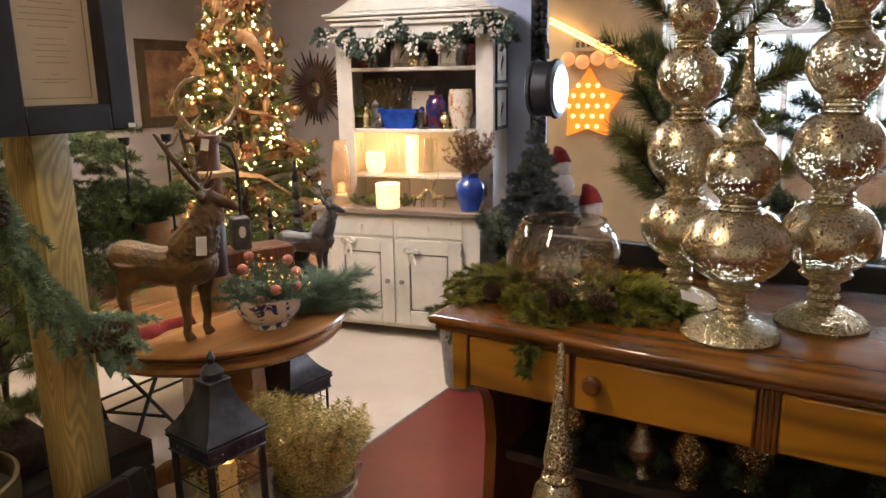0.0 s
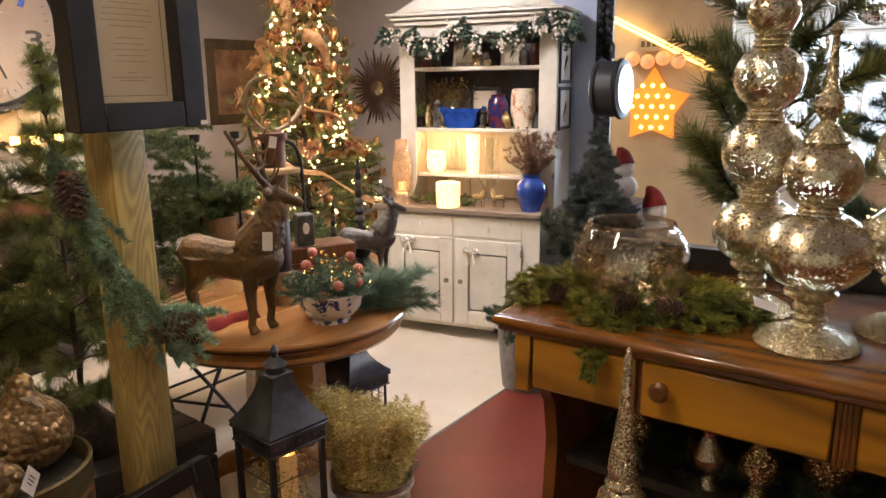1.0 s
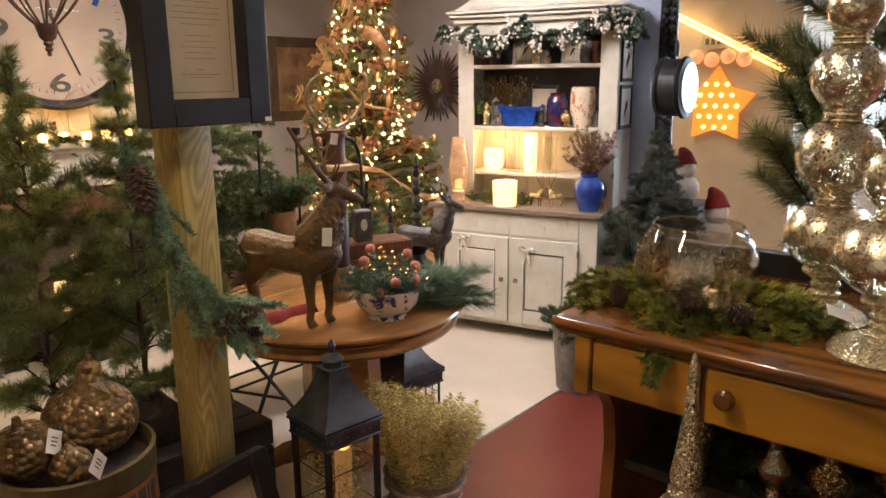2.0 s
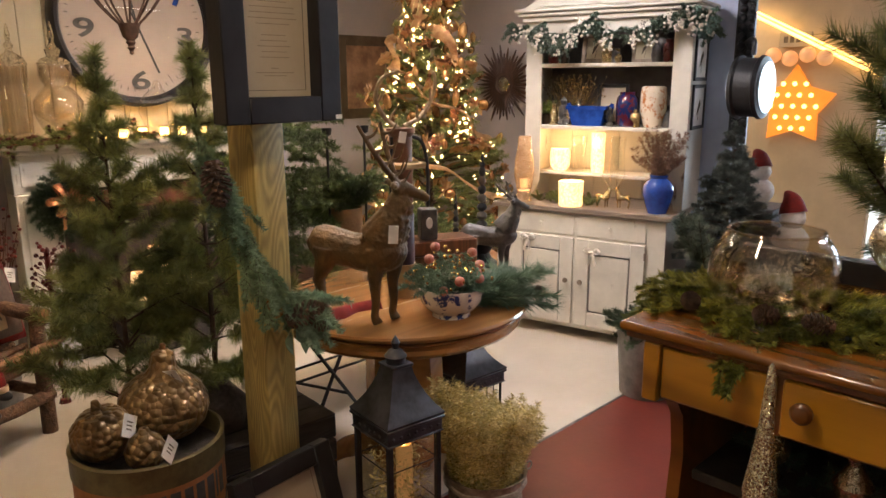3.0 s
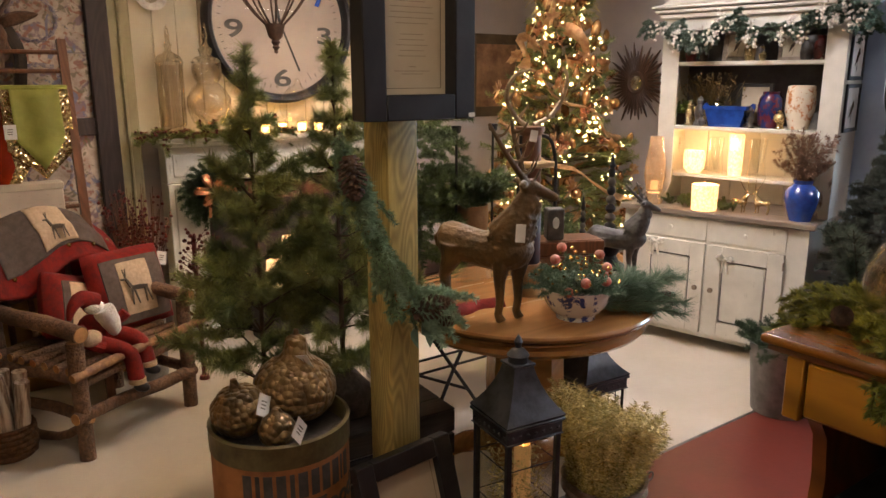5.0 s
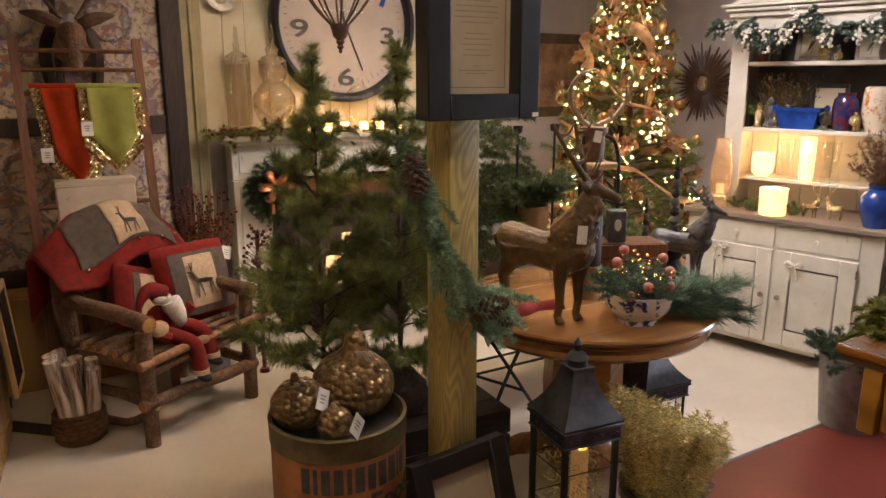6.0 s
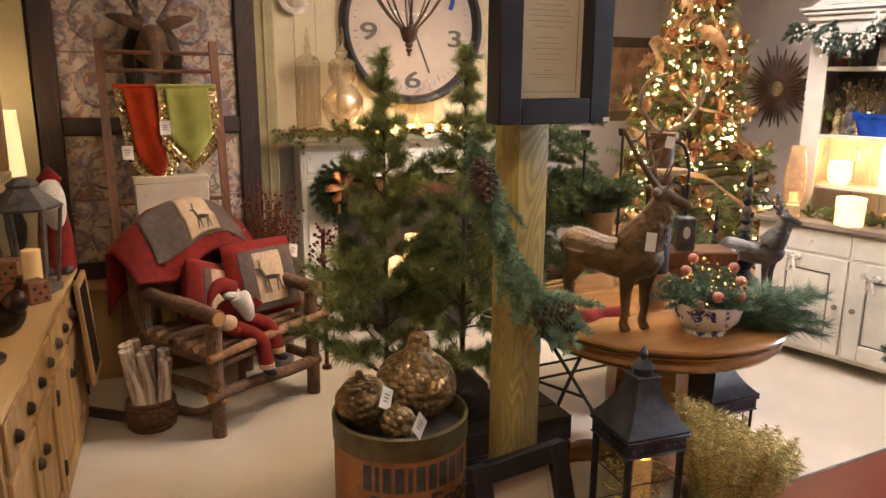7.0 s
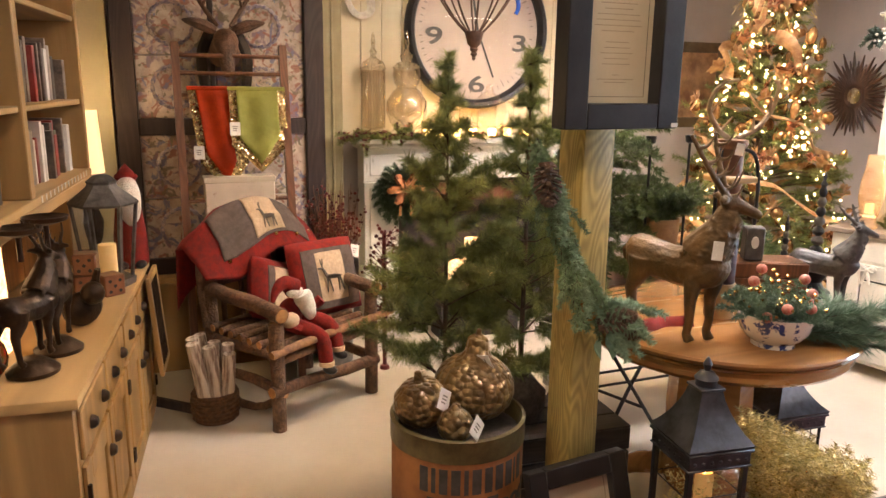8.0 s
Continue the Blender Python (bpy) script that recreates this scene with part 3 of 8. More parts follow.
BERRY_WHITE = mat("white_berries", (0.7, 0.66, 0.58), (0.56, 0.5, 0.42), 0.45, 0, 20, 0.1, island=0.2)
GOLD_BEAD = mat("gold_beads", (0.75, 0.52, 0.2), (0.45, 0.28, 0.1), 0.22, 0.9, 12, 0.05)
RIBBON = mat("gauze_gold_ribbon", (0.6, 0.36, 0.17), (0.36, 0.17, 0.07), 0.4, 0.35, 20, 0.4, 60)
ORNAMENT = mat("amber_ornament", (0.55, 0.32, 0.12), (0.3, 0.13, 0.05), 0.2, 0.7, 18, 0.1, 30, vary=0.5)
DRIED = mat("dried_flowers", (0.26, 0.15, 0.10), (0.14, 0.075, 0.05), 0.9, 0, 20, 0, island=0.4)
BOOK = mat("packaged_books", (0.34, 0.26, 0.2), (0.1, 0.08, 0.07), 0.4, 0, 12, 0.05, vary=0.6)
BOOK_RED = mat("red_packets", (0.35, 0.05, 0.04), (0.2, 0.03, 0.025), 0.4, 0, 12, 0.05, vary=0.4)
BOOK_GREEN = mat("green_packets", (0.12, 0.17, 0.08), (0.07, 0.1, 0.05), 0.4, 0, 12, 0.05, vary=0.4)
TINWORK = painted_tin("painted_tin_panel")
STONE = mat("grey_slab", (0.4, 0.36, 0.31), (0.26, 0.23, 0.2), 0.8, 0, 14, 0.4)
# near black: firebox soot, and the shade painted inside the counter
SOOT_SHADE = mat("soot_and_shade", (0.06, 0.045, 0.035), (0.025, 0.02, 0.016), 0.9, 0, 9, 0.4)
BACK_PANEL = timber("amber_back_boards", (0.30, 0.12, 0.03), (0.15, 0.055, 0.014), 5, "Z", 0.5)
FAR_CREAM = mat("far_wall_paint", (0.62, 0.51, 0.34), (0.54, 0.44, 0.29), 0.7, 0, 3, 0.05)
STAR_FACE = mat("amber_sign_face", (0.55, 0.24, 0.04), (0.45, 0.18, 0.03), 0.5, 0, 8, 0.1, glow=(1.0, 0.3, 0.03), power=0.9)
LENS_WHITE = mat("white_clock_glass", (0.85, 0.86, 0.88), (0.8, 0.81, 0.84), 0.3, 0, 6, 0, glow=(0.8, 0.9, 1.0), power=0.5)
# mauve wall as daylight tints it, the blue put into the base colour
DAYLIT_BLUE = mat("blue_daylight_tint", (0.58, 0.66, 0.84), (0.5, 0.58, 0.78), 0.6, 0, 6, 0.06)


# ---- the setting ----
def setting(name, bm, material, label, category, smooth=False):
    return solo(name, bm, material, label, category, kind="structure", smooth=smooth)


EDGE = 1.715
b = B()
box(b, -1.2, 11.3, EDGE, 5.2, -0.1, 0.0)
setting("floor", b, VINYL, "pale cream sheet vinyl floor with a soft sheen", "floor")
b = B()
box(b, -1.2, 11.3, -3.4, EDGE - 0.004, -0.1, -0.002)
setting("floor_red", b, RED_FLOOR, "brick red painted floor meeting the pale vinyl", "floor")
b = B()
tube(b, [(-1.0, EDGE, 0.0), (4.2, EDGE, 0.0)], 0.006, 6, flat=0.5)
setting("trim_floor", b, ZINC, "thin metal strip where two floors meet", "trim")
b = B()
box(b, -1.3, 11.4, -3.5, 5.3, 2.6, 2.7)
setting("ceiling", b, CEILING, "plain off-white shop ceiling", "ceiling")
b = B()
box(b, -1.2, 4.42, 4.45, 4.6, 0, 2.6)
setting("wall_clock", b, WALL, "mauve grey painted wall behind the mantel", "wall")
b = B()
box(b, 4.4, 4.52, 1.80, 4.45, 0, 2.6)
setting("wall_partition", b, WALL, "mauve grey partition wall behind the hutch", "wall")
b = B()
box(b, -1.35, -1.2, -3.5, 4.6, 0, 2.6)
setting("wall_left", b, CREAM, "warm cream wall behind the pine dresser", "wall")
# unseen closing wall, kept dark so that it bounces little light
b = B()
box(b, -1.35, 11.4, -3.55, -3.4, 0, 2.6)
setting("wall_back_unseen", b, BACK_PANEL, "unseen dark brown wall added to close the shop and limit bounced light", "wall")
b = B()
box(b, 4.42, 11.4, 5.2, 5.35, 0, 2.6)
setting("wall_far", b, FAR_CREAM, "cream wall of the next showroom", "wall")
# the window wall: piers, sill and head round three openings
b = B()
box(b, 11.2, 11.4, -3.4, 5.2, 0, 0.35)
box(b, 11.2, 11.4, -3.4, 5.2, 2.2, 2.6)
for y0, y1 in ((-3.4, -2.3), (2.3, 5.2)):
    box(b, 11.2, 11.4, y0, y1, 0.35, 2.2)
wall_win = setting("wall_window", b, CEILING, "shop front wall with wide windows", "wall")
b = B()
WIN_Y = [-2.3, -1.15, 0.0, 1.15, 2.3]
for i, y in enumerate(WIN_Y):
    box(b, 11.24, 11.33, y - 0.035 + (0.035 if i == 0 else 0), y + 0.035 - (0.035 if i == 4 else 0), 0.354, 2.196)
for z in (0.38, 1.55, 2.17):
    box(b, 11.245, 11.325, -2.296, 2.296, z - 0.025, z + 0.025)
win = setting("window_1", b, CEILING, "shop window with white painted bars, bright daylight outside", "window")
for i in range(4):
    b = B()
    box(b, 11.28, 11.285, WIN_Y[i] + 0.036, WIN_Y[i + 1] - 0.036, 0.4, 2.15)
    o = part("pane", b, PANE, win)
    o.visible_shadow = False
b = B()
box(b, 40, 40.2, -60, 60, -10, 30)
setting("backdrop", b, mat("hazy_daylight", (0.8, 0.85, 0.9), (0.7, 0.76, 0.82), 0.9, 0, 0.2, 0, glow=(0.85, 0.93, 1.0), power=2.2), "bright hazy daylight outside the window", "backdrop")

# fluorescent fittings, the added unseen fill tubes included
for tx, ty, ta in TUBES:
    f = thing("ceiling_light", "slim white fluorescent ceiling strip, some of them added unseen as fill light", "ceiling light", pose(tx, ty, 2.6, 0, 0, ta), "fluorescent strips")
    b = B()
    box(b, -0.06, 0.06, -0.62, 0.62, -0.04, -0.002, 0.006)
    part("housing", b, CEILING, f)
    for dx in (-0.03, 0.03):
        b = B()
        tube(b, [(dx, -0.58, -0.052), (dx, 0.58, -0.052)], 0.011, 10)
        part("lamp_tube", b, TUBE, f)

# overmantel boards, fireplace surround
b = B()
for i in range(13):
    box(b, 1.06 + i * 0.131, 1.06 + i * 0.131 + 0.128, 4.36, 4.449, 1.28, 2.598, 0.004)
setting("wall_overmantel", b, CREAM, "cream beadboard chimney panelling above the mantel", "wall")
b = B()
box(b, 0.93, 1.055, 4.28, 4.449, 0, 2.598, 0.01)
box(b, 0.985, 1.0, 4.265, 4.28, 0.1, 2.598, 0.003)
setting("trim_pilaster", b, OLIVE_TRIM, "olive cream fluted pilaster beside the mantel", "trim")
mantel = thing("mantelpiece", "crackled white painted wooden mantelpiece round a dark firebox", "mantelpiece")
b = B()
box(b, 1.10, 2.78, 4.12, 4.355, 1.235, 1.265, 0.006)
box(b, 1.13, 2.75, 4.16, 4.355, 1.205, 1.235, 0.008)
part("shelf", b, MANTEL, mantel)
b = B()
box(b, 1.16, 2.72, 4.22, 4.355, 1.0, 1.205, 0.004)
box(b, 1.2, 2.68, 4.212, 4.22, 1.04, 1.17, 0.003)
part("frieze", b, MANTEL, mantel)
for x in (1.16, 2.5):
    b = B()
    box(b, x, x + 0.22, 4.2, 4.355, 0, 1.0, 0.004)
    box(b, x + 0.03, x + 0.19, 4.185, 4.2, 0.15, 0.97, 0.006)
    box(b, x - 0.015, x + 0.235, 4.185, 4.355, 0, 0.12, 0.006)
    part("jamb", b, MANTEL, mantel)
b = B()
box(b, 1.385, 2.495, 4.33, 4.35, 0, 0.998)
box(b, 1.385, 1.5, 4.25, 4.33, 0, 0.998)
box(b, 2.38, 2.495, 4.25, 4.33, 0, 0.998)
box(b, 1.5, 2.38, 4.25, 4.33, 0.82, 0.998)
part("firebox", b, SOOT_SHADE, mantel)
b = B()
box(b, 1.55, 2.2, 4.225, 4.245, 0.86, 0.98, 0.004)
part("board", b, BROWN_WOOD, mantel, "brown wooden signboard")

# tin panelled screen in a dark wooden frame, on a low pine box
screen = thing("panel_screen", "tall screen of floral painted tin panels in a dark wood frame", "screen")
for x in (-0.19, 0.30, 0.815):
    b = B()
    w = 0.11 if x != 0.30 else 0.03
    box(b, x, x + w, 4.19 if w > 0.1 else 4.215, 4.25, 0.52, 2.5, 0.006)
    part("stile", b, SCREEN_WOOD, screen)
for z in (0.525, 1.30, 2.38):
    b = B()
    box(b, -0.08, 0.3, 4.2, 4.245, z, z + 0.09, 0.004)
    box(b, 0.33, 0.815, 4.2, 4.245, z, z + 0.09, 0.004)
    part("rail", b, SCREEN_WOOD, screen)
for x0, x1 in ((-0.078, 0.298), (0.332, 0.813)):
    for z0, z1 in ((0.617, 0.95), (0.955, 1.298), (1.392, 1.72), (1.725, 2.05), (2.055, 2.378)):
        b = B()
        box(b, x0, x1, 4.222, 4.24, z0, z1, 0.004)
        cx, cz, r = (x0 + x1) / 2, (z0 + z1) / 2, 0.11
        part("panel", b, TINWORK, screen)
        b = B()
        tube(b, [(cx + r * math.cos(a), 4.221, cz + r * math.sin(a)) for a in [k * math.pi / 24 for k in range(49)]], [0.016 + 0.007 * math.sin(k * 2.1) for k in range(49)], 6, caps=False, flat=0.45)
        part("wreath_relief", b, mat("faded_blue_wreath", (0.46, 0.38, 0.34), (0.17, 0.15, 0.24), 0.6, 0, 55, 0.6, 60) if "faded_blue_wreath" not in bpy.data.materials else bpy.data.materials["faded_blue_wreath"], screen)
b = B()
box(b, -0.25, 0.92, 4.05, 4.4, 0, 0.5, 0.006)
box(b, -0.27, 0.92, 4.03, 4.42, 0.5, 0.52, 0.004)
solo("plinth", b, RAW_PINE, "low plain pine box under the tin screen", "plinth")

# partition end, blue daylight painted into its colour; wall clock on an iron bracket
b = B()
box(b, 4.378, 4.397, 1.78, 2.3, 0, 2.598, 0.003)
box(b, 4.397, 4.54, 1.78, 1.797, 0, 2.598, 0.003)
setting("trim_partition_daylit", b, DAYLIT_BLUE, "end strip of the partition wall, blue daylight painted into its colour", "trim")


# ---- hutch ----
HM = pose(3.5916, 2.829, 0, 0, 0, -77.9)
hutch = thing("hutch", "distressed cream painted hutch with open shelves and two panelled doors", "hutch", HM)
WL, W, DEP = -0.10, 0.985, 0.54
b = B()
box(b, WL, W, 0.02, DEP, 0.07, 0.80, 0.003)
part("body", b, HUTCH, hutch)
for x in (WL + 0.01, W - 0.07):
    for y in (0.03, DEP - 0.07):
        b = B()
        box(b, x, x + 0.06, y, y + 0.06, 0, 0.075, 0.004)
        part("foot", b, HUTCH, hutch)
b = B()
box(b, WL - 0.02, W + 0.035, -0.015, DEP, 0.80, 0.832, 0.006)
part("counter", b, HUTCH_TOP, hutch, "worn grey brown counter board")
for x in (0.005, 0.45):
    b = B()
    box(b, x, x + 0.425, 0.013, 0.021, 0.66, 0.785, 0.003)
    d = part("drawer", b, HUTCH, hutch)
    b = B()
    lathe(b, [(0, 0), (0.008, 0.0), (0.007, 0.012), (0.014, 0.018), (0.012, 0.026), (0, 0.028)], 12, m=pose(x + 0.212, 0.013, 0.722, 90))
    part("knob", b, HUTCH, d)
for i, x in enumerate((0.005, 0.45)):
    # a door: stiles and rails round a sunk, bevelled panel with a worn dark edge
    b = B()
    box(b, x, x + 0.085, 0.0, 0.021, 0.10, 0.645, 0.003)
    box(b, x + 0.34, x + 0.425, 0.0, 0.021, 0.10, 0.645, 0.003)
    box(b, x + 0.085, x + 0.34, 0.0, 0.021, 0.10, 0.19, 0.003)
    box(b, x + 0.085, x + 0.34, 0.0, 0.021, 0.56, 0.645, 0.003)
    d = part("door", b, HUTCH, hutch)
    b = B()
    box(b, x + 0.094, x + 0.331, 0.005, 0.0195, 0.199, 0.551, 0.005)
    part("panel", b, HUTCH, d)
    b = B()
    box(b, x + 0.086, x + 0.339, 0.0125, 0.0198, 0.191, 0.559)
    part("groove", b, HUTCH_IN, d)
    b = B()
    lathe(b, [(0, 0), (0.008, 0.0), (0.007, 0.012), (0.016, 0.018), (0.014, 0.028), (0, 0.03)], 12, m=pose(x + (0.39 if i == 0 else 0.04), 0.0, 0.38, 90))
    part("knob", b, HUTCH_TOP, d)
    for hz in (0.17, 0.56):
        b = B()
        tube(b, [(x + (0.0 if i == 0 else 0.425), -0.002, hz), (x + (0.0 if i == 0 else 0.425), -0.002, hz + 0.045)], 0.005, 8)
        part("hinge", b, HUTCH_TOP, d)
# upper case
UF, UT, U0, U1 = 0.19, 1.93, 0.0, 1.02
for x0, x1 in ((U0, U0 + 0.022), (U1 - 0.022, U1)):
    b = B()
    box(b, x0, x1, UF + 0.02, DEP, 0.834, UT, 0.003)
    part("side", b, HUTCH, hutch)
for x0 in (U0, U1 - 0.105):
    b = B()
    s = 1 if x0 == U0 else -1
    xa, xb = (x0, x0 + 0.105) if s == 1 else (x0 + 0.105, x0)
    slab(b, [(xa, 0.834), (xa + s * 0.05, 0.834), (xa + s * 0.055, 0.87), (xa + s * 0.085, 0.91), (xa + s * 0.105, 0.96), (xb, UT), (xa, UT)], UF, UF + 0.022)
    part("face_stile", b, HUTCH, hutch)
b = B()
box(b, U0 + 0.105, U1 - 0.105, UF, UF + 0.022, 1.86, UT, 0.003)
part("face_rail", b, HUTCH, hutch)
for z, y in ((1.285, UF + 0.005), (1.66, UF + 0.005), (0.985, UF + 0.12)):
    b = B()
    box(b, U0 + 0.023, U1 - 0.023, y, DEP - 0.014, z, z + 0.022, 0.003)
    part("shelf", b, HUTCH, hutch)
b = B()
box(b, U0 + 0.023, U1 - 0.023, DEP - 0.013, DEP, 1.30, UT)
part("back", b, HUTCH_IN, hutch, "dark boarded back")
for i in range(6):
    b = B()
    box(b, U0 + 0.023 + i * 0.1623, U0 + 0.023 + i * 0.1623 + 0.159, DEP - 0.0125, DEP, 0.834, 1.298, 0.002)
    part("back_board", b, HUTCH, hutch)
b = B()
box(b, U0 - 0.02, U1 + 0.02, UF - 0.03, DEP, UT, UT + 0.03, 0.006)
box(b, U0 - 0.04, U1 + 0.04, UF - 0.055, DEP, UT + 0.03, UT + 0.055, 0.008)
box(b, U0 - 0.055, U1 + 0.055, UF - 0.075, DEP, UT + 0.055, UT + 0.075, 0.006)
part("cornice", b, HUTCH, hutch)
b = B()
slab(b, [(U0 - 0.02, UT + 0.075), (U1 + 0.02, UT + 0.075), (U1 - 0.12, UT + 0.15), (0.51, UT + 0.19), (U0 + 0.12, UT + 0.15)], UF - 0.03, UF)
box(b, U0 + 0.1, U1 - 0.1, UF - 0.04, UF - 0.03, UT + 0.085, UT + 0.1, 0.003)
part("pediment", b, HUTCH, hutch)

# ---- pine counter with drawers ----
CX, CY = 1.32, 0.655
ct = thing("counter", "tall honey pine serving counter with drawers and a polished top", "counter")
b = B()
box(b, CX, 1.96, -1.5, CY, 1.080, 1.10, 0.009, seg=3)
part("tabletop", b, PINE_TOP, ct, "dark polished pine top")
b = B()
box(b, CX + 0.012, 1.95, -1.49, CY - 0.012, 1.066, 1.079, 0.005, seg=2)
part("moulding", b, PINE_DARK, ct)
b = B()
box(b, CX + 0.03, 1.93, -1.46, CY - 0.06, 0.945, 1.066)
part("apron", b, PINE_DARK, ct)
for i, (y0, y1) in enumerate(((0.335, 0.56), (-0.01, 0.322), (-0.48, -0.05), (-0.86, -0.5))):
    b = B()
    box(b, CX + 0.015, CX + 0.032, y0, y1, 0.952, 1.062, 0.004)
    d = part("drawer", b, PINE_ORANGE, ct)
    for ky in ((y0 + (y1 - y0) * 0.87,) if i == 1 else (y0 + 0.22 * (y1 - y0),) if i > 1 else ()):
        b = B()
        lathe(b, [(0, 0), (0.01, 0), (0.009, 0.01), (0.019, 0.017), (0.02, 0.026), (0.014, 0.033), (0, 0.035)], 18, m=pose(CX + 0.015, ky, 1.017, 0, -90, 0))
        part("knob", b, PINE_DARK, d)
b = B()
for k in range(4):
    tube(b, [(CX + 0.022, -0.018 - k * 0.0085, 0.947), (CX + 0.022, -0.018 - k * 0.0085, 1.064)], 0.0048, 8)
part("reeding", b, PINE_DARK, ct)
b = B()
box(b, CX + 0.012, CX + 0.03, 0.565, CY - 0.055, 0.94, 1.066, 0.003)
part("stile", b, PINE_ORANGE, ct)
for y0, y1 in ((CY - 0.085, CY - 0.055), (-1.48, -1.45)):
    b = B()
    # end board with a swept front edge
    pr = [(CX + 0.047, 0.954), (CX + 0.10, 0.93), (CX + 0.15, 0.86), (CX + 0.165, 0.76), (CX + 0.15, 0.6), (CX + 0.12, 0.4), (CX + 0.1, 0.2), (CX + 0.1, 0.0), (1.93, 0.0), (1.93, 0.954)]
    slab(b, pr, y0, y1)
    part("end_board", b, PINE_DARK, ct)
# back and shelf coloured near black for the shade under the counter
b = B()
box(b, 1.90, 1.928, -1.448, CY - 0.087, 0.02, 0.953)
part("back_board", b, SOOT_SHADE, ct)
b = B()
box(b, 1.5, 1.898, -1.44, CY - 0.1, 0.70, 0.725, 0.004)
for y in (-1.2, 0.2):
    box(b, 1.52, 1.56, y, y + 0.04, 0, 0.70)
part("shelf", b, SOOT_SHADE, ct)

# ---- round table ----
tb = thing("round_table", "round golden oak pedestal table with a moulded rim", "table", pose(1.903, 1.977, 0))
b = B()
lathe(b, [(0, 0.72), (0.46, 0.72), (0.478, 0.724), (0.495, 0.735), (0.499, 0.745), (0.495, 0.753), (0.485, 0.755), (0, 0.755)], 72)
part("tabletop", b, OAK, tb)
b = B()
lathe(b, [(0, 0.655), (0.435, 0.655), (0.455, 0.662), (0.468, 0.678), (0.468, 0.694), (0.458, 0.704), (0.47, 0.71), (0.474, 0.719), (0, 0.719)], 72)
part("apron", b, OAK, tb)
b = B()
lathe(b, [(0, 0.06), (0.14, 0.06), (0.165, 0.1), (0.165, 0.16), (0.14, 0.19), (0.15, 0.22), (0.158, 0.4), (0.15, 0.6), (0.17, 0.62), (0.17, 0.654), (0, 0.654)], 8)
part("pedestal", b, OAK, tb)
for k in range(4):
    b = B()
    a = math.pi / 4 + k * math.pi / 2
    tube(b, arc([(0.1 * math.cos(a), 0.1 * math.sin(a), 0.12), (0.24 * math.cos(a), 0.24 * math.sin(a), 0.1), (0.36 * math.cos(a), 0.36 * math.sin(a), 0.035)], 5), [0.045] * 6 + [0.04, 0.038, 0.036, 0.034, 0.032], 10)
    part("foot", b, OAK, tb)

# ---- post with framed notice ----
PX, PY, PS = 1.155, 1.800, 0.118
post = thing("wooden_post", "rough treated pine post with swirling knotty grain", "post", pose(PX + PS / 2, PY + PS / 2, 0, 0, 0, 8))
b = B()
box(b, -PS / 2, PS / 2, -PS / 2, PS / 2, 0.035, 2.3, 0.005, seg=2)
part("shaft", b, POST, post)
b = B()
box(b, -0.17, 0.17, -0.04, 0.17, 0, 0.034, 0.006)
part("base", b, CRATE, post)


def shadow_box(name, label, w, h, d, border, m, paper, lines):
    f = thing(name, label, "picture frame", m)
    for x0, x1, z0, z1 in ((0, border, 0, h), (w - border, w, 0, h), (border, w - border, 0, border), (border, w - border, h - border, h)):
        b = B()
        box(b, x0, x1, 0, d, z0, z1, 0.003)
        part("frame_bar", b, BLACK, f)
    b = B()
    box(b, border - 0.001, w - border + 0.001, d * 0.72, d * 0.9, border, h - border)
    p = part("paper", b, paper, f)
    b = B()
    for lz, lw in lines:
        box(b, w / 2 - lw / 2, w / 2 + lw / 2, d * 0.72 - 0.0012, d * 0.72 - 0.0004, lz - 0.0007, lz + 0.0007)
    tagged(part("writing", b, PALE_INK, f, "faded rows of small script"), kind="stuff")
    b = B()
    q = border + 0.014
    for x0, x1, z0, z1 in ((q, w - q, q, q + 0.0012), (q, w - q, h - q - 0.0012, h - q), (q, q + 0.0012, q, h - q), (w - q - 0.0012, w - q, q, h - q)):
        box(b, x0, x1, d * 0.72 - 0.0012, d * 0.72 - 0.0004, z0, z1)
    part("border_line", b, INK, f, "thin printed border line")
    return f


g = random.Random(4)
rows = [(0.15 + 0.0125 * i, g.uniform(0.06, 0.135)) for i in range(32) if i % 7 != 5]
rows += [(0.125, 0.02), (0.115, 0.10), (0.108, 0.06)]
sgn = shadow_box("framed_notice", "deep black frame with a page of verse on the post", 0.316, 0.62, 0.062, 0.060, pose(1.036, 1.70, 1.472) @ Matrix.Scale(1.22, 4), PAPER, rows)
b = B()
box(b, 0.296, 0.314, -0.002, -0.0005, 0.004, 0.014)
part("price_sticker", b, TAG, sgn)
rows2 = [(0.2 - 0.022 * i, g.uniform(0.06, 0.12)) for i in range(6)]
shadow_box("leaning_frame", "small black frame with a printed card leaning on the post", 0.354, 0.415, 0.049, 0.061, pose(1.01, 1.62, 0.012, -14, -4, 0), PAPER, rows2)

# ---- fibre drum ----
DX, DY, DR, DH = 0.863, 2.01, 0.222, 0.52
drum = thing("fibre_drum", "tan fibre drum with stencilled lettering and an olive rim", "drum", pose(DX, DY, 0))
b = B()
lathe(b, [(0, 0.004), (DR, 0.0), (DR, DH - 0.075), (DR - 0.002, DH - 0.07)], 48)
part("body", b, DRUM, drum)
b = B()
lathe(b, [(DR - 0.004, DH - 0.078), (DR + 0.004, DH - 0.074), (DR + 0.004, DH - 0.006), (DR + 0.006, DH), (DR - 0.006, DH + 0.004), (DR - 0.012, DH - 0.006), (DR - 0.012, DH - 0.06)], 48)
part("rim_band", b, DRUM_BAND, drum, "olive metal rim band")


b = B()
lathe(b, [(DR - 0.011, DH - 0.06), (DR * 0.5, DH - 0.056), (0, DH - 0.06)], 32)
